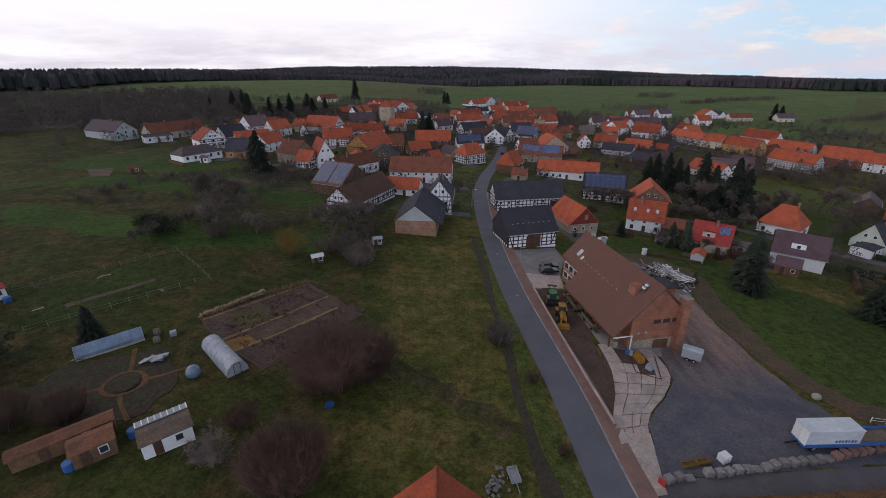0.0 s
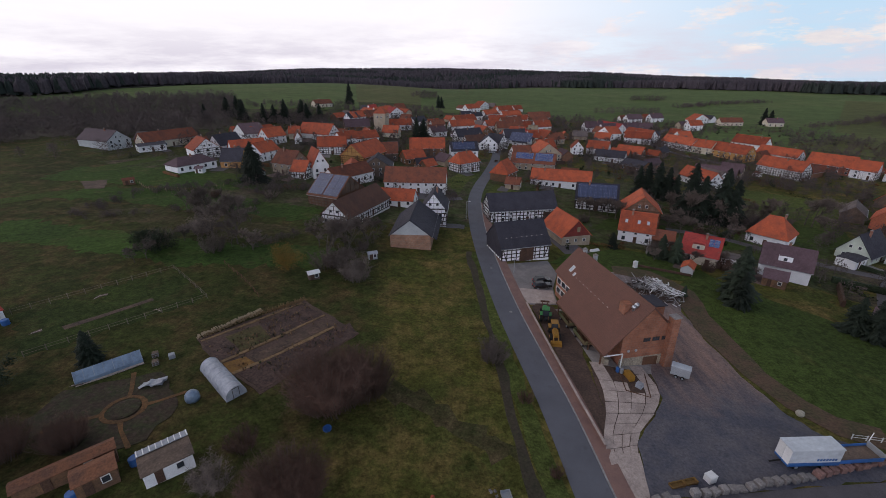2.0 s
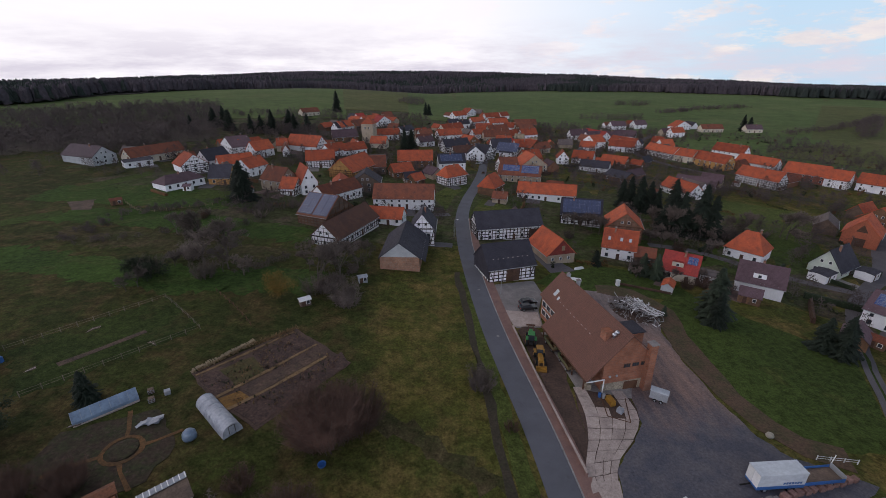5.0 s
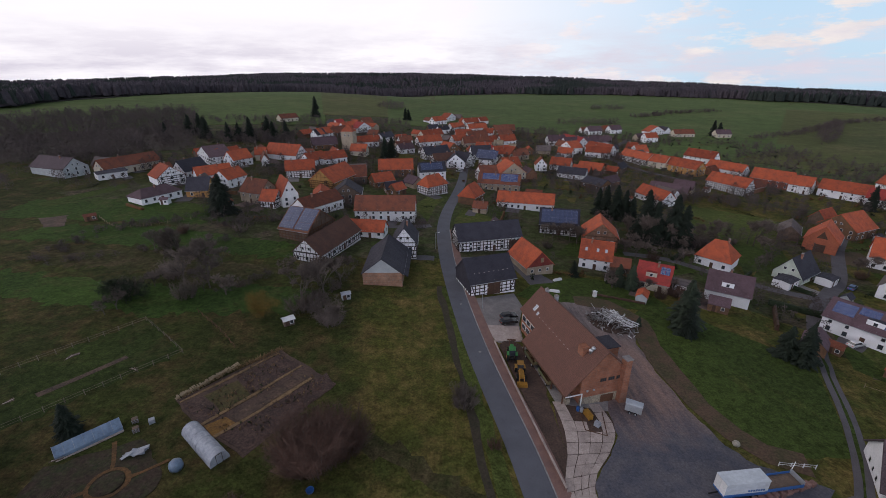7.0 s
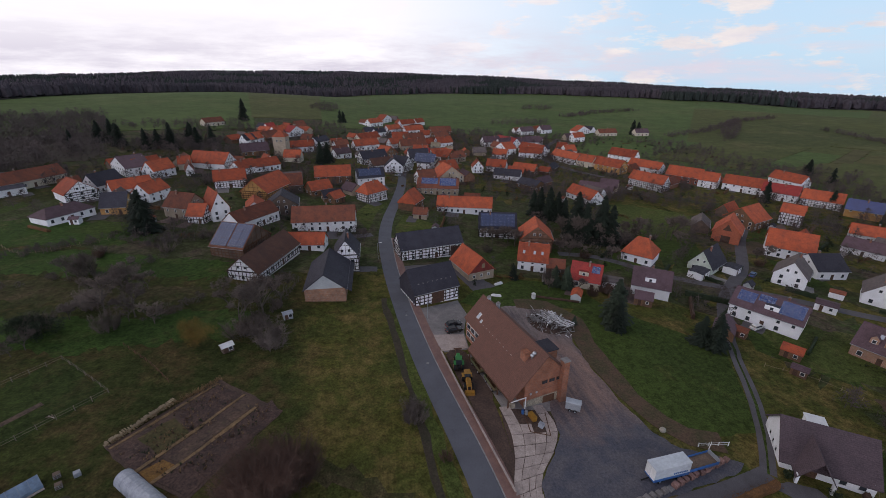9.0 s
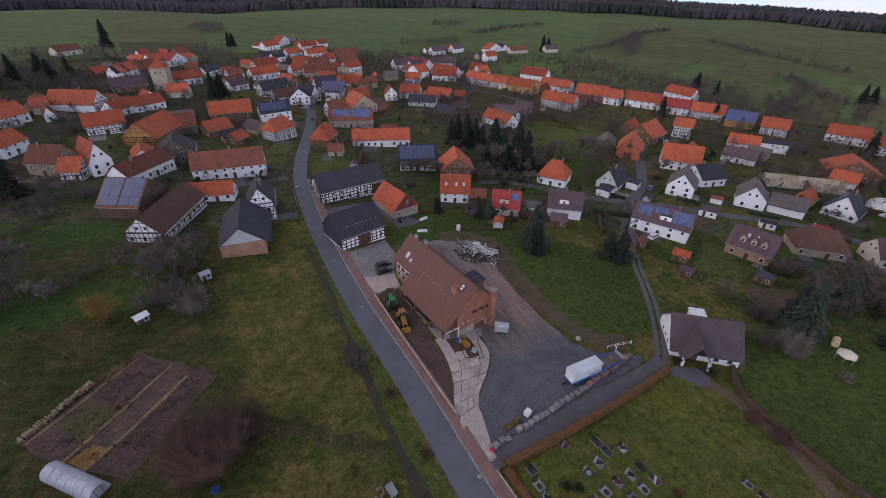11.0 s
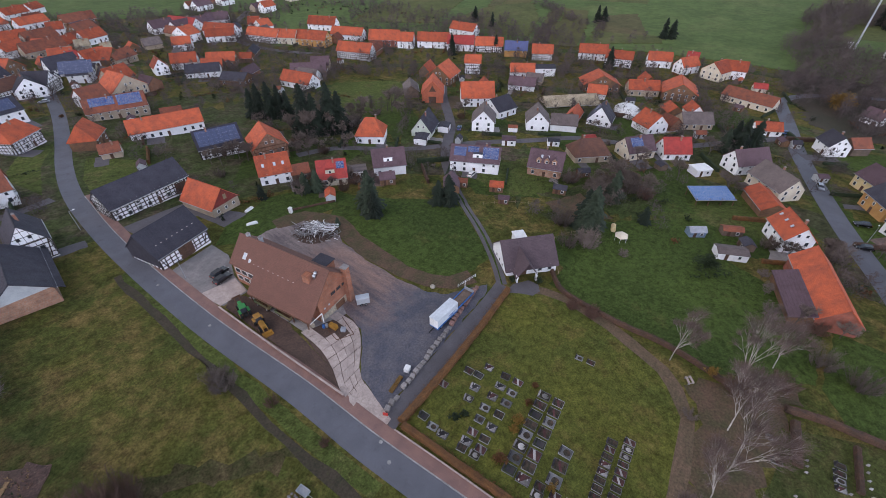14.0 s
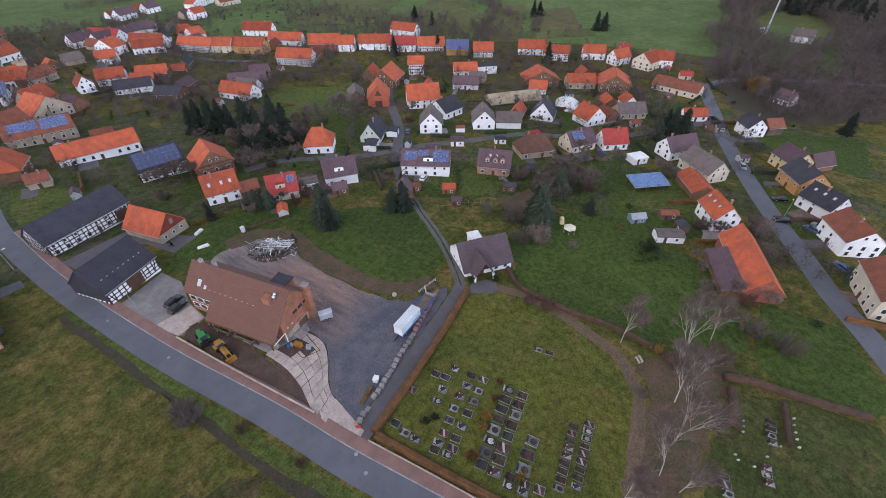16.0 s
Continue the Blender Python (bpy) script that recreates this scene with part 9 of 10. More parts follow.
# blue panelled carport on posts
c = thing("carport", 147.8, 10.4, -50, "open carport with a roof of blue solar panels", "carport")
m = Mesh()
m.box((0, 0, 2.75), (13.0, 7.6, 0.16), 0, Euler((0.12, 0, 0)).to_matrix())
part("roof", m, GREYM, c)
mp = Mesh()
mp.box((0, 0, 0), (1.55, 1.75, 0.06))
pm = mp.data("solar_panel", PV_SKYTINT)
for q in range(8):
    for w in range(4):
        part("solar_panel", pm, None, c, "solar panel tinted blue with the sky's reflection", pose(0, 0, 2.75, 6.9) @ pose(-5.6 + 1.6 * q, -2.75 + 1.83 * w, 0.13))
for q in (-6, -2, 2, 6):
    for w in (-3.4, 3.4):
        m = Mesh()
        m.box((q, w, 1.2), (0.18, 0.18, 3.2))
        part("post", m, BEAM_BROWN, c)

# lean-to of the long red barn
m = Mesh()
m.prism([(-9.2, 2.3), (-9.2, 2.5), (-4.1, 4.25), (-4.1, 4.0)], -5.2, 11.6)
part("lean_to_roof", m, ROOF["plum"], b_redbarn, "plum-brown lean-to roof")
m = Mesh()
m.prism([(-8.8, -1.5), (-8.8, 2.3), (-4.3, 3.9), (-4.3, -1.5)], -4.8, 11.2)
part("lean_to", m, WALL["brown"], b_redbarn)
# lean-to of the brick barn, on the side of the road
m = Mesh()
m.prism([(-7.2, 2.7), (-7.2, 2.9), (-5.6, 4.05), (-5.6, 3.8)], -9.4, 9.2)
part("lean_to_roof", m, ROOF["slate"], b_brickbarn, "dark lean-to roof")

# dark panel on the orange tile-hung gable; its colour stands for a loft opening's shade
e = near_end(b_gabletri, 13.0)
m = Mesh()
m.prism([(-1.7, 5.6), (1.7, 5.6), (0, 8.4)], e * 6.5 + e * 0.02, e * 6.5 + e * 0.09)
part("loft_opening", m, DOOR, b_gabletri, "dark triangular panel painted as a shaded loft opening")
m = Mesh()
m.box((e * 6.55, 0, 1.6), (0.1, 3.4, 3.2))
part("gate", m, DOOR, b_gabletri, "dark plank gate")


# ---- driveways, hedges and huts between the houses ----
def beside(x, y, pts, d):
    """Whether a place lies within d of a line of points."""
    for (ax, ay), (bx, by) in zip(pts, pts[1:]):
        t = min(max(((x - ax) * (bx - ax) + (y - ay) * (by - ay)) / ((bx - ax) ** 2 + (by - ay) ** 2), 0), 1)
        if math.hypot(x - ax - t * (bx - ax), y - ay - t * (by - ay)) < d:
            return True
    return False


rg = random.Random(29)
PLOTS = [ob for ob in scene.objects if ob.parent is None and ob.get("category") in ("house", "barn", "outbuilding")]


def clear_of(x, y, d):
    return all((x - o.location.x) ** 2 + (y - o.location.y) ** 2 > d * d for o in PLOTS)


for ob in list(PLOTS):
    x, y = ob.location.x, ob.location.y
    far = math.hypot(x, y)
    if ob.get("category") != "house" or far > 420 or far < 60:
        continue
    turn = ob.rotation_euler.z if ob.rotation_mode != "QUATERNION" else 0
    u, v = Vector((math.cos(turn), math.sin(turn))), Vector((math.sin(turn), -math.cos(turn)))
    if rg.random() < 0.8:
        w, d = rg.uniform(2.6, 6.5), rg.uniform(7, 13)
        o = Vector((x, y)) + u * rg.uniform(-7, 7)
        a, b = o - u * w / 2, o + u * w / 2
        patch("driveway", [tuple(a), tuple(b), tuple(b + v * (d + rg.uniform(-1, 1))), tuple(a + v * d)], rg.choice((LANE, CONC, YARD_EARTH, LANE)), 0.04 + 0.003 * rg.randrange(8), "grey paved house yard", "driveway", ragged=0.5)
    if far < 330:
        for s in (-1, 1):
            if rg.random() < 0.55:
                o = Vector((x, y)) + u * s * rg.uniform(9, 12)
                q = o + v * rg.uniform(8, 15)
                if clear_of(q.x, q.y, 6.5) and clear_of(o.x, o.y, 6.5) and not beside(q.x, q.y, ROAD, 6) and not beside(o.x, o.y, ROAD, 6):
                    hedge([tuple(o), tuple((o + q) / 2), tuple(q)], rg.uniform(0.6, 1.2), rg.uniform(0.9, 1.8), rg.choice((IVY, HEDGE_DARK, IVY, HEDGE)), "clipped garden hedge beside a house", 16)
    if far < 300 and rg.random() < 0.55:
        q = Vector((x, y)) + v * rg.uniform(12, 17) + u * rg.uniform(-9, 9)
        if clear_of(q.x, q.y, 8.0) and not beside(q.x, q.y, ROAD, 9):
            shed(q.x, q.y, math.degrees(turn) + rg.choice((0, 90)), rg.uniform(3, 5), rg.uniform(2.4, 3.2), 2.1, rg.uniform(0.7, 1.2), ROOF[rg.choice(("plum", "brown", "slate", "orange"))], WALL[rg.choice(("boards", "brown", "grey", "white"))], "small wooden garden hut behind a house")


# ---- church and landmarks ----
def church_tower(x, y):
    h = thing("church", x, y, -13, "square pale stone church tower with an orange cap", "church", "village buildings")
    b = Mesh()
    b.box((0, 0, 5.4), (8.4, 8.4, 14.8))
    part("tower", b, WALL["beige"], h)
    r = Mesh()
    z0, z1, q = 12.8, 17.2, 4.7
    for a, c in (((-q, -q), (q, -q)), ((q, -q), (q, q)), ((q, q), (-q, q)), ((-q, q), (-q, -q))):
        r.face(((*a, z0), (*c, z0), (0, 0, z1)))
    r.face(((-q, -q, z0), (-q, q, z0), (q, q, z0), (q, -q, z0)))
    part("roof", r, ROOF["orange"], h)
    for a in range(4):
        for q in (-1.4, 1.4):
            window(h, (1.0, 1.25), pose(0, 0, 0, 0, 0, 90 * a) @ pose(q, -4.24, 10.2))


church_tower(-39.5, 317.0)


def dome(x, y):
    m = Mesh()
    n = 9
    rings = [(5.6 * math.cos(math.pi / 2 * k / n) + 0.02, 3.2 * math.sin(math.pi / 2 * k / n) - 0.2) for k in range(n + 1)]
    m.lathe((0, 0, 0), rings, 26)
    o = solid("gas_dome", m, WHITE, x, y, 40, "white dome-shaped foil cover", "dome", smooth=True)
    o.scale = (1.7, 1.1, 1.15)


dome(209.0, 60.5)
t = thing("mast", 400.0, -14.0, 0, "tall pale radio mast beside a hut", "mast")
m = Mesh()
m.tube((0, 0, -1), (0, 0, 46), 0.6, 0.4, 8)
part("pole", m, GREYM, t)
m = Mesh()
m.box((4, 3, 1.5), (4, 3, 4))
part("hut", m, WALL["white"], t)
patch("glade", [(425 + 46 * math.cos(k * 0.393), -28 + 22 * math.sin(k * 0.393)) for k in range(16)], MEADOW, 0.2, "green glade in the eastern wood", "meadow", ragged=2.0)
house(391.0, -35.0, -100, 12.0, 8.0, 4.6, 3.6, "greybrown", "white", gap=3.4, plain=True)
house(267.0, -29.0, -120, 8.0, 7.0, 3.4, 3.2, "plum", "timber", gap=3.4, plain=True)
for x, y in ((151.5, -30.5), (19.0, 96.0), (9.6, 136.0)):
    l = thing("street_lamp", x, y, 0, "slim grey street lamp", "lamp", "street lamps")
    m = Mesh()
    m.tube((0, 0, -0.3), (0, 0, 6.0), 0.09, 0.05, 8)
    part("pole", m, GREYM, l)
    m = Mesh()
    m.bar((0, 0, 5.95), (0.9, 0, 6.1), 0.07)
    part("arm", m, GREYM, l)
    m = Mesh()
    m.box((1.1, 0, 6.1), (0.7, 0.28, 0.12), 0, taper=0.8)
    part("head", m, WHITE, l)
for x, y, a, lb in ((45.5, 113.5, 20, "pale rolled sheet on the grass"), (42.0, 106.0, -20, "pale boards on the grass")):
    m = Mesh()
    m.box((0, 0, 0.3), (3.2, 0.9, 0.6), 0, taper=0.8)
    solid("sheet_bundle", m, WHITE, x, y, a, lb, "bundle")


# ---- trees ----
for x, y, k, s in ((88.5, 183, 0, 1.3), (91.0, 180.5, 0, 1.5), (94, 177, 0, 1.6), (97, 174.5, 0, 1.45), (99.5, 172.5, 0, 1.2), (93, 150.5, 0, 2.1), (95.8, 148, 0, 1.7), (102, 146, 0, 2.05), (104.8, 143.5, 0, 1.7),
                   (69.8, 87.3, 2, 1.4), (68.6, 84.0, 0, 0.9), (88.9, 72.0, 0, 1.0), (91.6, 74.4, 1, 0.9), (87.2, 75.0, 1, 0.85), (106.1, 33.0, 2, 1.45), (109.5, 36.0, 1, 1.1), (127.7, 34.7, 2, 1.05), (-54.0, 55.4, 1, 0.60), (-71.7, 167, 1, 1.6), (-75, 171, 1, 1.3),
                   (195.7, 11.1, 0, 1.4), (201.4, 7.5, 1, 1.25), (198, 14, 0, 1.2), (192, 16, 2, 1.0), (52, 117, 1, 0.5), (63.5, 110.5, 2, 0.75), (66.5, 108.6, 2, 0.8), (-13.5, 293.5, 0, 1.5), (-9, 297, 1, 1.4),
                   (-90.6, 470.8, 0, 2.1), (1.7, 485, 0, 1.35), (5, 487, 1, 1.2), (301, 405, 0, 1.6), (305, 402, 1, 1.4), (-172.5, 334, 0, 1.1), (-162, 348, 1, 1.5), (-156, 352, 0, 1.6), (-150, 345, 1, 1.4), (-126, 326, 0, 1.4), (-120, 330, 1, 1.3),
                   (-112, 330, 1, 1.5), (-98, 338, 1, 1.4), (126, -46, 2, 0.8), (270, 96, 0, 1.3), (256, 168, 0, 1.1), (58, 88, 2, 0.3), (120, 22, 1, 0.6),
                   (372.9, 149.9, 0, 1.3), (376, 146, 1, 1.2), (356.7, 92.6, 0, 1.4), (360, 88, 1, 1.3), (308, 207, 0, 1.1), (313, 227, 1, 1.2), (232, 186, 0, 1.3), (-145, 336, 1, 1.5), (-116, 342, 0, 1.6), (-104, 346, 1, 1.6), (-90, 344, 0, 1.4), (472, -30, 0, 1.8), (478, -44, 1, 1.9), (484, -24, 0, 1.7), (470, -58, 1, 2.0), (490, -38, 0, 1.9), (480, -66, 1, 1.8), (496, -50, 0, 2.0), (500, -28, 1, 1.9), (504, -70, 0, 1.9), (512, -44, 1, 1.9), (462, -68, 0, 1.8), (450, -72, 1, 1.8), (240, -52, 1, 1.0)):
    tree(x, y, k, s, (x * 37) % 360, "fir")
for x, y, k, s in ((71.4, -0.2, 0, 1.0), (72.0, -12.2, 1, 1.35), (62.0, -12.8, 2, 1.3), (51.8, -13.5, 0, 1.3), (45.6, -13.0, 1, 1.1), (83.3, -16.9, 2, 1.1), (44.6, -16.2, 2, 0.8), (40.1, -11.4, 1, 0.8), (37.6, -8.6, 0, 0.7), (66.5, -14.5, 0, 0.9)):
    tree(x, y, k, s, (x * 53) % 360, "birch")
rt = random.Random(17)
KEEP_CLEAR = []
for ob in scene.objects:
    if ob.get("category") in ("house", "barn", "hall", "chapel", "shed", "stable", "church", "outbuilding") and ob.parent is None:
        KEEP_CLEAR.append((ob.location.x, ob.location.y))


def free(x, y, d=7.5):
    return all((x - a) ** 2 + (y - b) ** 2 > d * d for a, b in KEEP_CLEAR)


FAR_TREES = []


def scatter(n, box, sizes, clear=7.0):
    x0, x1, y0, y1 = box
    n, k = int(n * 1.5), 0
    for _ in range(n * 6):
        if k >= n:
            break
        x, y = rt.uniform(x0, x1), rt.uniform(y0, y1)
        if not free(x, y, clear) or math.hypot(x - 146, y - 174) < 24:
            continue
        k += 1
        if math.hypot(x, y) > 200:
            FAR_TREES.append((x, y, rt.uniform(5.5, 9.5)))
        elif rt.random() < 0.35:
            shrub(x, y, rt.choice((0, 1, 3)), rt.uniform(0.8, 1.7), rt.uniform(0, 360), "leafless brown garden shrub")
        else:
            tree(x, y, rt.randrange(5), rt.uniform(*sizes) * 1.2, rt.uniform(0, 360))


scatter(44, (84, 150, 138, 215), (0.7, 1.2))
scatter(32, (110, 210, 150, 250), (0.7, 1.1))
scatter(16, (120, 142, 26, 52), (0.6, 1.0), clear=6)
scatter(30, (150, 260, 0, 130), (0.5, 0.95))
scatter(12, (100, 140, -28, -8), (0.4, 0.7), clear=6)
scatter(42, (-120, -20, 220, 400), (0.8, 1.3))
scatter(36, (40, 200, 300, 440), (0.8, 1.2))
scatter(15, (-80, -24, 88, 150), (0.5, 0.85))
scatter(8, (-28, -14, 86, 108), (0.6, 0.85), clear=6)
for x, y, k, sc in ((-55.5, 111.9, 3, 1.1), (-52.4, 104.6, 1, 1.0), (-60.5, 108.5, 0, 1.0), (-69.0, 124.9, 3, 0.9), (-27.0, 96.5, 3, 1.0), (-22.5, 101.5, 1, 1.1), (-19.0, 108.0, 0, 1.1), (-47.0, 101.0, 4, 1.0)):
    tree(x, y, k, sc * 1.25, x * 29 % 360)
scatter(20, (-190, -90, 190, 290), (0.8, 1.3))
scatter(16, (240, 330, -30, 10), (0.8, 1.2), clear=9)
scatter(10, (60, 84, 98, 116), (0.35, 0.6), clear=6)
scatter(18, (50, 100, 120, 165), (0.5, 0.9), clear=7)
scatter(18, (30, 150, 210, 300), (0.6, 1.1), clear=8)
scatter(14, (210, 300, 100, 260), (0.6, 1.1), clear=8)
scatter(70, (205, 300, 0, 260), (0.6, 1.1), clear=7)
scatter(90, (30, 210, 200, 440), (0.6, 1.1), clear=7)
scatter(70, (-130, 20, 205, 420), (0.6, 1.1), clear=7)
scatter(50, (-140, -80, 318, 352), (0.6, 1.1), clear=7)
scatter(40, (290, 345, 100, 240), (0.6, 1.1), clear=7)
for x, y, k, s, lb in ((-15.6, 49.2, 2, 1.5, "large reddish-brown leafless shrub"), (-11.4, 51.5, 2, 1.2, "large reddish-brown leafless shrub"), (-17.0, 33.0, 2, 1.15, "large reddish-brown leafless shrub"), (-26, 35.0, 3, 1.0, "reddish leafless shrub on the meadow"),
                   (-24.6, 40.5, 0, 1.1, "orange-brown leafless shrub on the meadow"), (9.4, 60.5, 3, 1.1, "thin leafless shrub by the ditch"), (9.8, 63.0, 3, 0.9, "thin leafless shrub by the ditch"), (13.2, 51.0, 0, 0.7, "small russet shrub on the verge"),
                   (14.6, 38.0, 0, 0.5, "small russet shrub on the verge"), (-70.2, 99.8, 3, 1.6, "dark leafless shrub on the meadow"), (-46, 40, 2, 0.7, "dark leafless shrub on the meadow"), (-52, 38, 2, 0.8, "dark leafless shrub on the meadow"), (72.5, 17.5, 0, 1.0, "reddish shrub at the path"),
                   (72.0, 22.0, 0, 0.8, "reddish shrub at the path"), (90.7, -24.5, 3, 1.3, "grey leafless shrub on the meadow"), (89.2, -31.0, 3, 1.4, "grey leafless shrub on the meadow"), (98, 30, 3, 1.5, "grey leafless thicket on the meadow"), (103, 40, 3, 1.4, "grey leafless thicket on the meadow"),
                   (94, 34, 3, 1.2, "grey leafless thicket on the meadow"), (100, 20.5, 1, 0.9, "brown log heap shrub"), (60.3, -6.8, 1, 0.8, "dark evergreen shrub beside birches"), (79.3, -18.7, 0, 1.3, "russet shrub by the hedge"), (72.0, -11.6, 0, 1.2, "russet shrub by the hedge")):
    shrub(x, y, k, s, (x * 31) % 360, lb)
yl = leafy(77, 3.0, 6.4, YELLOW, 3600, 0.12)
solid("yellow_tree", yl, None, -35.2, 90.8, 0, "willow with thin yellow-brown foliage", "tree")
o = solid("yellow_tree", leafy(78, 1.0, 2.2, YELLOW, 900, 0.1), None, 72.8, -7.4, 0, "small yellow-leaved tree by the hedge", "tree")
o = solid("yellow_tree", leafy(79, 4.5, 8.0, YELLOW, 2600, 0.3), None, 276.0, -15.0, 0, "yellow-brown tree beside the wood", "tree")
o = solid("evergreen_shrub", leafy(80, 3.9, 4.6, IVY, 4200, 0.2), None, -70.0, 99.0, 0, "dark evergreen shrub on the meadow", "shrub")
o = solid("evergreen_shrub", leafy(81, 3.0, 3.0, IVY, 2400, 0.18), None, 196.0, -35.0, 0, "dark evergreen garden shrubs", "shrub")
o = solid("evergreen_shrub", leafy(82, 2.4, 4.0, IVY, 2000, 0.18), None, 109.0, 2.0, 0, "brown-green evergreen garden thicket", "shrub")


for x, y in ((70.5, 37.2), (74.7, 32.2)):
    solid("evergreen_shrub", leafy(int(x * 3), 0.8, 1.5, IVY, 600, 0.14), None, x, y, 0, "clipped evergreen bush beside the chapel porch", "shrub")
# dark leafy shrubs added in place of the big overhanging tree, for its darkness
for x, y, r, h in ((-57, 36.5, 3.4, 5.0), (-61, 41.5, 3.0, 4.6), (-54.5, 33.5, 2.6, 4.2), (-63, 48.5, 2.6, 4.0)):
    solid("evergreen_shrub", leafy(int(x * -3), r, h, IVY, 2600, 0.17), None, x, y, 0, "dark leafy stand-in for a big tree beside the garden huts", "shrub")


# woods: too many trees to count
WOOD_EDGE = [(-70, 540), (-52, 560), (-43, 615), (-39, 645), (-32, 700), (-27, 770), (-20, 900), (-13, 1085), (28, 1085), (36, 1010), (42, 950), (48, 930), (58, 1085), (110, 1085)]


def wood_edge(a):
    """Distance at which the ridge wood begins, towards a degrees east of ahead."""
    for (a0, r0), (a1, r1) in zip(WOOD_EDGE, WOOD_EDGE[1:]):
        if a <= a1:
            f = (a - a0) / (a1 - a0)
            return r0 + (r1 - r0) * f * f * (3 - 2 * f)
    return WOOD_EDGE[-1][1]


def far_wood(name, label, n, mat_a, mat_b, seed):
    """Trees of the ridge: spruces as ragged cones, leafless crowns as fans of branches."""
    rnd = random.Random(seed)
    m = Mesh()
    for k in range(n):
        a = rnd.uniform(-64, 100)
        edge = wood_edge(a) + 25 * math.sin(a * 0.16) + 16 * math.sin(a * 0.55 + 1)
        r = edge + (rnd.random() * 120 if k % 3 == 0 else (2065 - edge) * rnd.random())
        if a > 48 and rnd.random() < 0.55 and r < 1500:
            continue
        x, y = r * math.sin(radians(a)), r * math.cos(radians(a))
        z = ter(x, y)
        hh = 18 * rnd.uniform(0.82, 1.08)
        w = hh * rnd.uniform(0.2, 0.34)
        dark = noise.noise((x * 0.005, y * 0.005, 2.0)) + rnd.gauss(0, 0.12) > 0.12
        a0 = rnd.random() * 6
        hh *= 0.9 if r > 1700 else 1.0
        mi = 0 if dark else 1
        n = 4
        low = [(x + w * rnd.uniform(0.75, 1.2) * math.cos(a0 + q * 1.571), y + w * rnd.uniform(0.75, 1.2) * math.sin(a0 + q * 1.571), z + hh * rnd.uniform(0.05, 0.3)) for q in range(n)]
        f = 0.55 if dark else 0.8
        mid = [(x + (p[0] - x) * f * rnd.uniform(0.8, 1.15), y + (p[1] - y) * f * rnd.uniform(0.8, 1.15), z + hh * rnd.uniform(0.6, 0.85)) for p in low]
        top = (x + rnd.gauss(0, 0.6), y + rnd.gauss(0, 0.6), z + hh)
        for q in range(n):
            j = (q + 1) % n
            m.face((low[q], low[j], mid[j], mid[q]), mi)
            m.face((mid[q], mid[j], top), mi)
    return tagged(new(name, m.data(name, [mat_a, mat_b])), label, "wood", "", "stuff")


WOODA = surf("far_spruce", (0.026, 0.034, 0.028), (0.018, 0.025, 0.022), fine=0.3, broad=0.02, space="World", vary=0.0, bump=0.0)
WOODB = surf("far_bare_wood", (0.066, 0.053, 0.062), (0.046, 0.038, 0.046), fine=0.3, broad=0.02, space="World", vary=0.0, bump=0.0)
rim = [(-66 + 168 * k / 84, wood_edge(-66 + 168 * k / 84) + 12) for k in range(85)] + [(102 - 168 * k / 60, 2100) for k in range(61)]
patch("wood_floor", [(r * math.sin(radians(a)), r * math.cos(radians(a))) for a, r in rim], WOOD, 0.9, "dark floor of the ridge wood", "wood", cell=80.0)
far_wood("ridge_wood", "dark mixed wood covering the far ridge", 34000, WOODA, WOODB, 41)


patch("west_wood_floor", sector(-78, -25, 330, 512, 24), WOODEDGE, 0.15, "brown leaf litter of the western wood", "ground", cell=20.0, ragged=14.0)


def left_wood(x, y):
    r, a = math.hypot(x, y), math.degrees(math.atan2(x, y))
    return -75 < a < -24 and 306 + 16 * math.sin(a * 0.4) + 26 * noise.noise((x * 0.03, y * 0.03, 4.0)) < r < 515 - (a + 24) * 0.2 and free(x, y, 16)


def in_clearing(x, y):
    """The glade round the mast and its house."""
    return ((x - 425) / 48) ** 2 + ((y + 28) / 24) ** 2 < 1


def right_wood(x, y):
    return 240 + 0.5 * abs(y + 30) < x < 540 and -140 < y < min(-20 + (x - 240) * 0.36, 18) + 6 * math.sin(x * 0.07) and free(x, y, 12) and abs(x - 288 - (abs(y) * 0.42)) > 4 and not in_clearing(x, y)


def bare_wood(name, label, test, n, box, h, seed, dark=False, girth=0.22, fans=170, places=(), thick=0.06):
    """A leafless wood: stems and fans of thin branches, far off."""
    rnd = random.Random(seed)
    m = Mesh()
    x0, x1, y0, y1 = box
    k = 0
    while k < n:
        if places:
            x, y, tall = places[k]
        else:
            x, y = rnd.uniform(x0, x1), rnd.uniform(y0, y1)
            if not test(x, y):
                continue
            tall = h * rnd.uniform(0.6, 1.15)
        k += 1
        z = ter(x, y)
        m.tube((x, y, z - 0.4), (x, y, z + tall * 0.5), 0.10, 0.04, 3, 0)
        for _ in range(fans):
            a, t = rnd.random() * 6.28, rnd.uniform(0.12, 0.75)
            p = Vector((x, y, z + tall * t))
            p += Vector((math.cos(a), math.sin(a), 0)) * tall * girth * math.sqrt(rnd.random()) * math.sin(math.pi * min(1, t + 0.2))
            q = p + Vector((rnd.gauss(0, 1), rnd.gauss(0, 1), rnd.gauss(0.6, 0.7))) * tall * 0.085
            s = Vector((-math.sin(a), math.cos(a), rnd.gauss(0, 0.5))) * thick
            m.face((p - s, p + s, q), 1)
    return tagged(new(name, m.data(name, [TWIG_DARK if dark else BARK, TWIG_DARK if dark else TWIG])), label, "wood", "", "stuff")


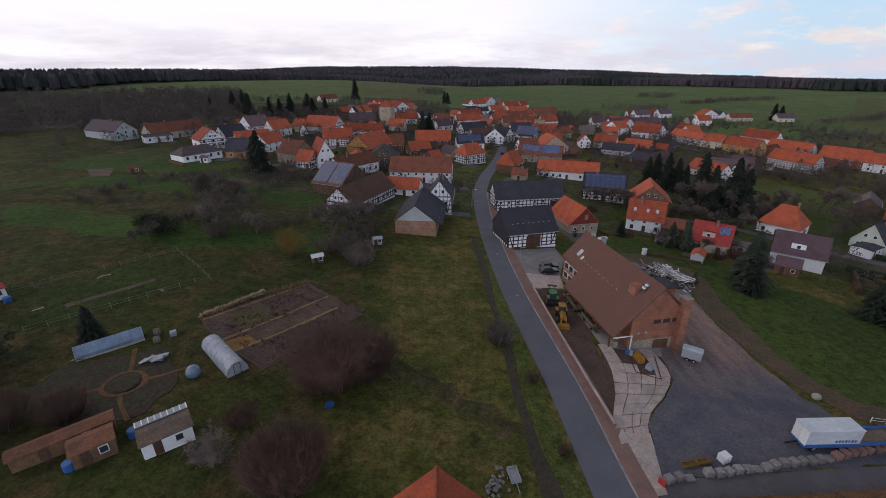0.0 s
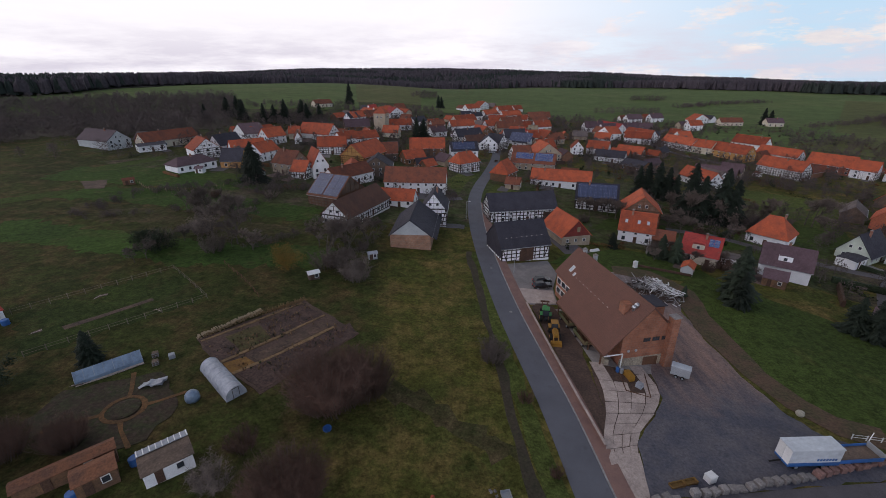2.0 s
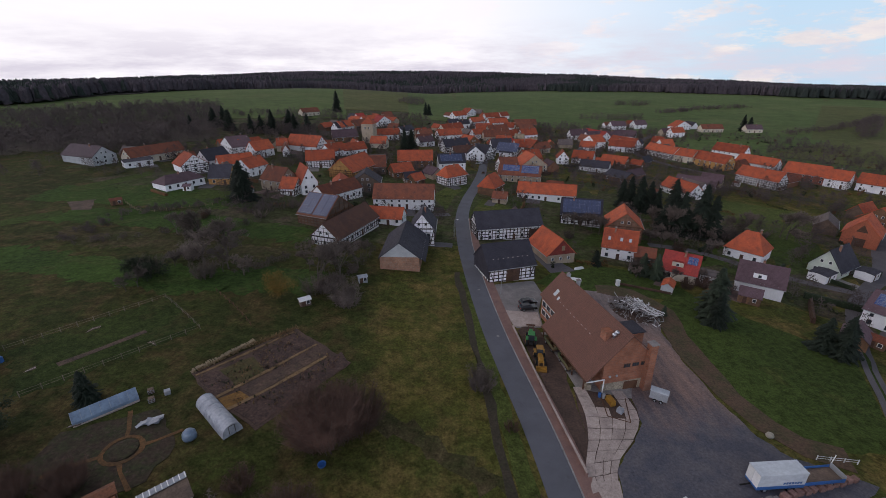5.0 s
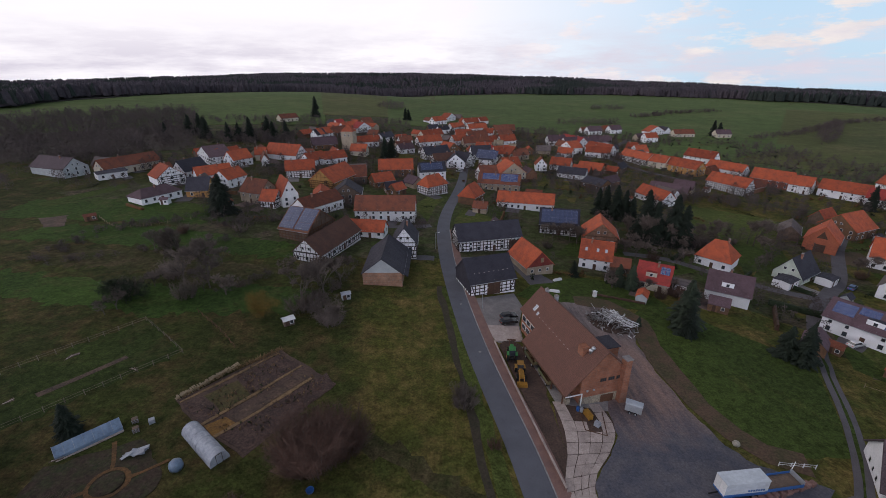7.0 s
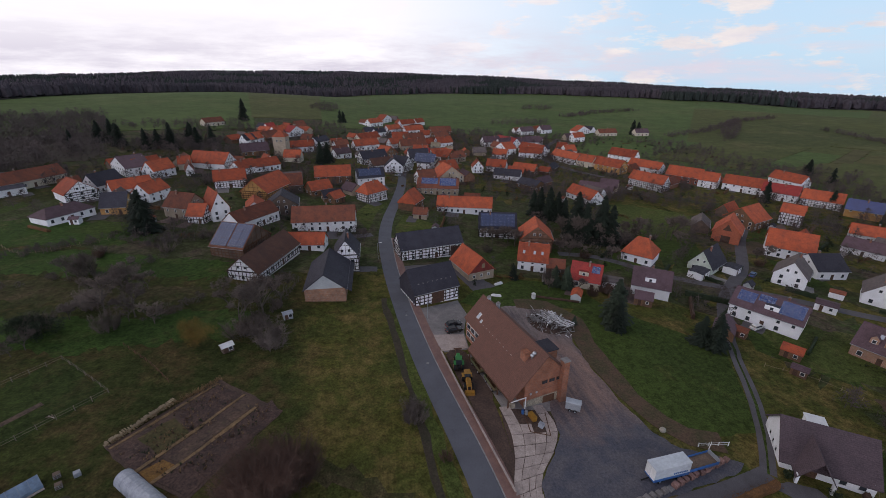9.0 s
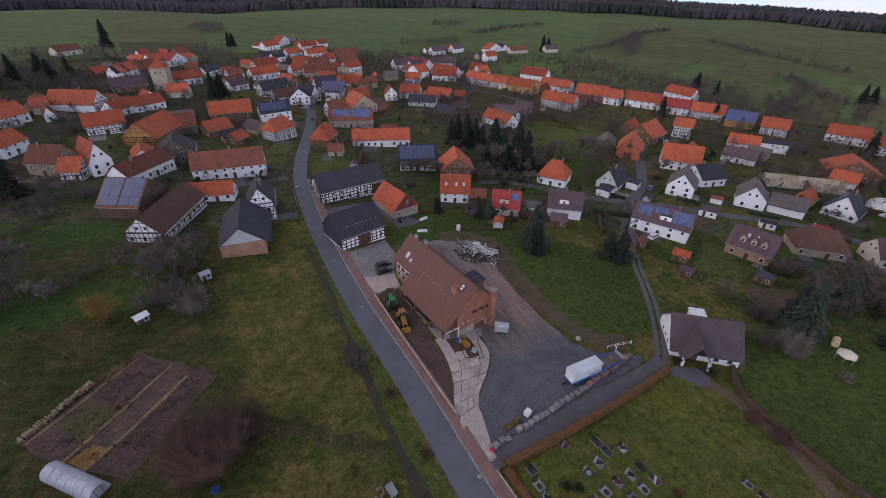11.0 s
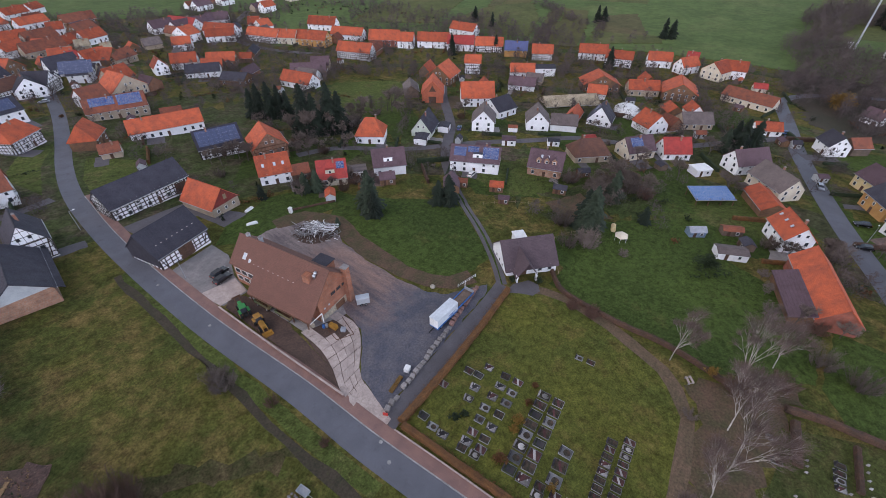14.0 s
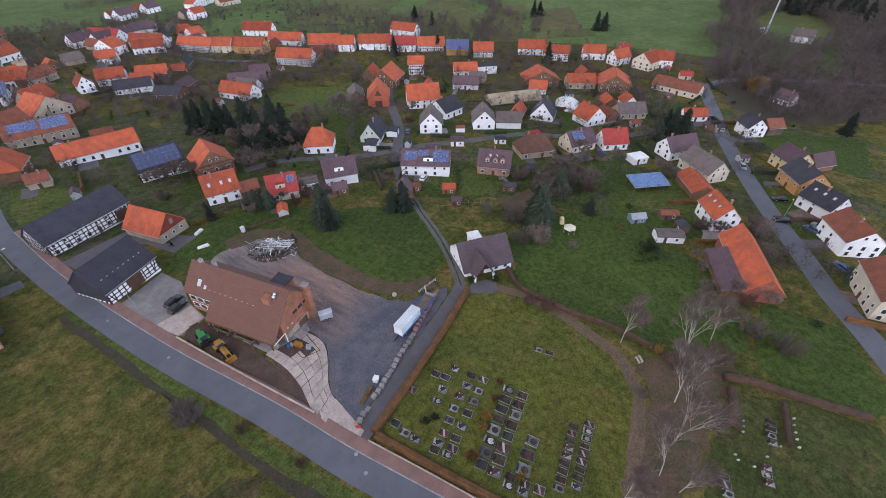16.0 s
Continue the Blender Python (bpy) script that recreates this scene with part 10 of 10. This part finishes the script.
bare_wood("west_wood", "leafless brown wood west of the village", left_wood, 2300, (-500, -120, 60, 500), 12, 51, True, 0.36, 90, thick=0.17)
bare_wood("east_wood", "leafless brown wood beyond the eastern road", right_wood, 2300, (230, 540, -140, 40), 13, 52, True, 0.3, 96, thick=0.11)
bare_wood("field_copse", "leafless copse among the fields", lambda x, y: (x - 300) ** 2 / 26 ** 2 + (y - 640) ** 2 / 14 ** 2 < 1 or (x + 16) ** 2 / 18 ** 2 + (y - 600) ** 2 / 30 ** 2 < 1 or (x - 215) ** 2 / 40 ** 2 + (y - 495) ** 2 / 8 ** 2 < 1
          or (x - 420) ** 2 / 60 ** 2 + (y - 400 - (x - 420) * 0.9) ** 2 / 12 ** 2 < 1, 320, (-60, 480, 330, 680), 9, 53, True, 0.42, 150)


def between_houses(x, y):
    if not free(x, y, 8.0) or not (80 < math.hypot(x, y) < 470):
        return False
    if x < -90 and y < 200 or abs(x - 20) < 12 and y < 240 or (x < 10 and y < 150) or (x < 100 and y < 100) or (x < 66 and y < 118) or (x > 60 and y < 40 and x < 120):
        return False
    if math.hypot(x - 146, y - 172) < 30 or math.hypot(x - 124, y - 64) < 24 or math.hypot(x - 140, y - 4) < 20:
        return False
    return noise.noise((x * 0.022, y * 0.022, 5.0)) > (-0.3 if x > 120 and y > 60 else -0.08)


bare_wood("garden_thicket", "leafless garden thickets between the houses", between_houses, 2700, (-190, 320, -40, 470), 6.5, 54, True, 0.42, 92, thick=0.105)
def garden_shrubbery():
    """Evergreen and russet garden bushes and hedge pieces among the houses, each of many small leaf clumps."""
    rnd = random.Random(63)
    m = Mesh()
    k = 0
    while k < 620:
        x, y = rnd.uniform(-150, 300), rnd.uniform(-50, 420)
        if not free(x, y, 6.5) or not between_houses(x, y) and rnd.random() < 0.7 or (x < 12 and y < 160) or (x < 100 and y < 104) or abs(x - 20) < 12 and y < 240 or beside(x, y, LANE_PTS, 4) or beside(x, y, ROAD2, 6):
            continue
        k += 1
        z, r, h, mi = ter(x, y), rnd.uniform(0.6, 1.7), rnd.uniform(0.9, 2.6), rnd.choice((0, 0, 0, 1, 2))
        run = rnd.choice((0.0, 0.0, 0.0, 4.0, 6.0))
        a = rnd.random() * 3.14
        n = 55 if not run else 85
        for _ in range(n):
            u = rnd.uniform(-run, run)
            p = Vector((x + u * math.cos(a) + rnd.gauss(0, r * 0.42), y + u * math.sin(a) + rnd.gauss(0, r * 0.42), z + h * rnd.uniform(0.05, 1.0) * (0.65 if run else 1.0)))
            q = Vector((rnd.gauss(0, 1), rnd.gauss(0, 1), rnd.gauss(0, 1))).normalized() * 0.3
            w = q.cross(Vector((rnd.random(), rnd.random(), 1))).normalized() * 0.24
            m.face((p - q, p + w, p + q, p - w), mi)
    return tagged(new("garden_shrubbery", m.data("garden_shrubbery", [IVY, HEDGE, TWIG_RED])), "dark evergreen and russet bushes in the village gardens", "shrubbery", "", "stuff")


garden_shrubbery()
bare_wood("village_trees", "leafless trees far off in the village gardens", None, len(FAR_TREES), (0, 0, 0, 0), 8, 57, True, 0.36, 220, FAR_TREES, 0.095)


bare_wood("field_hedgerow", "leafless hedgerows between the hillside fields", lambda x, y: beside(x, y, [(288, 154), (335, 173), (400, 198)], 5) or beside(x, y, [(330, 130), (392, 150)], 3) or beside(x, y, [(330, 384), (390, 402), (484, 453), (545, 463)], 6) or beside(x, y, [(514, 371), (476, 258), (468, 207)], 4)
          or beside(x, y, [(403, 217), (376, 181), (360, 150)], 7) or beside(x, y, [(296, 548), (367, 579), (429, 585)], 9), 640, (285, 560, 120, 600), 6, 55, True, 0.5, 120, thick=0.1)
bare_wood("meadow_brush", "low leafless brush along the meadow boundaries", lambda x, y: beside(x, y, [(-105, 122), (-103.6, 145), (-92.6, 153), (-78, 162), (-62, 153)], 3.5) or beside(x, y, [(-100, 117.5), (-84, 128), (-67, 128), (-58, 142)], 1.6)
          or beside(x, y, [(-49, 102), (-41, 112), (-36, 117.5)], 2.0) or beside(x, y, [(-25, 100), (-21, 112), (-17, 124)], 4.0) or beside(x, y, [(-60, 160), (-40, 160)], 4.0), 300, (-110, -15, 98, 166), 2.4, 58, True, 0.6, 120)
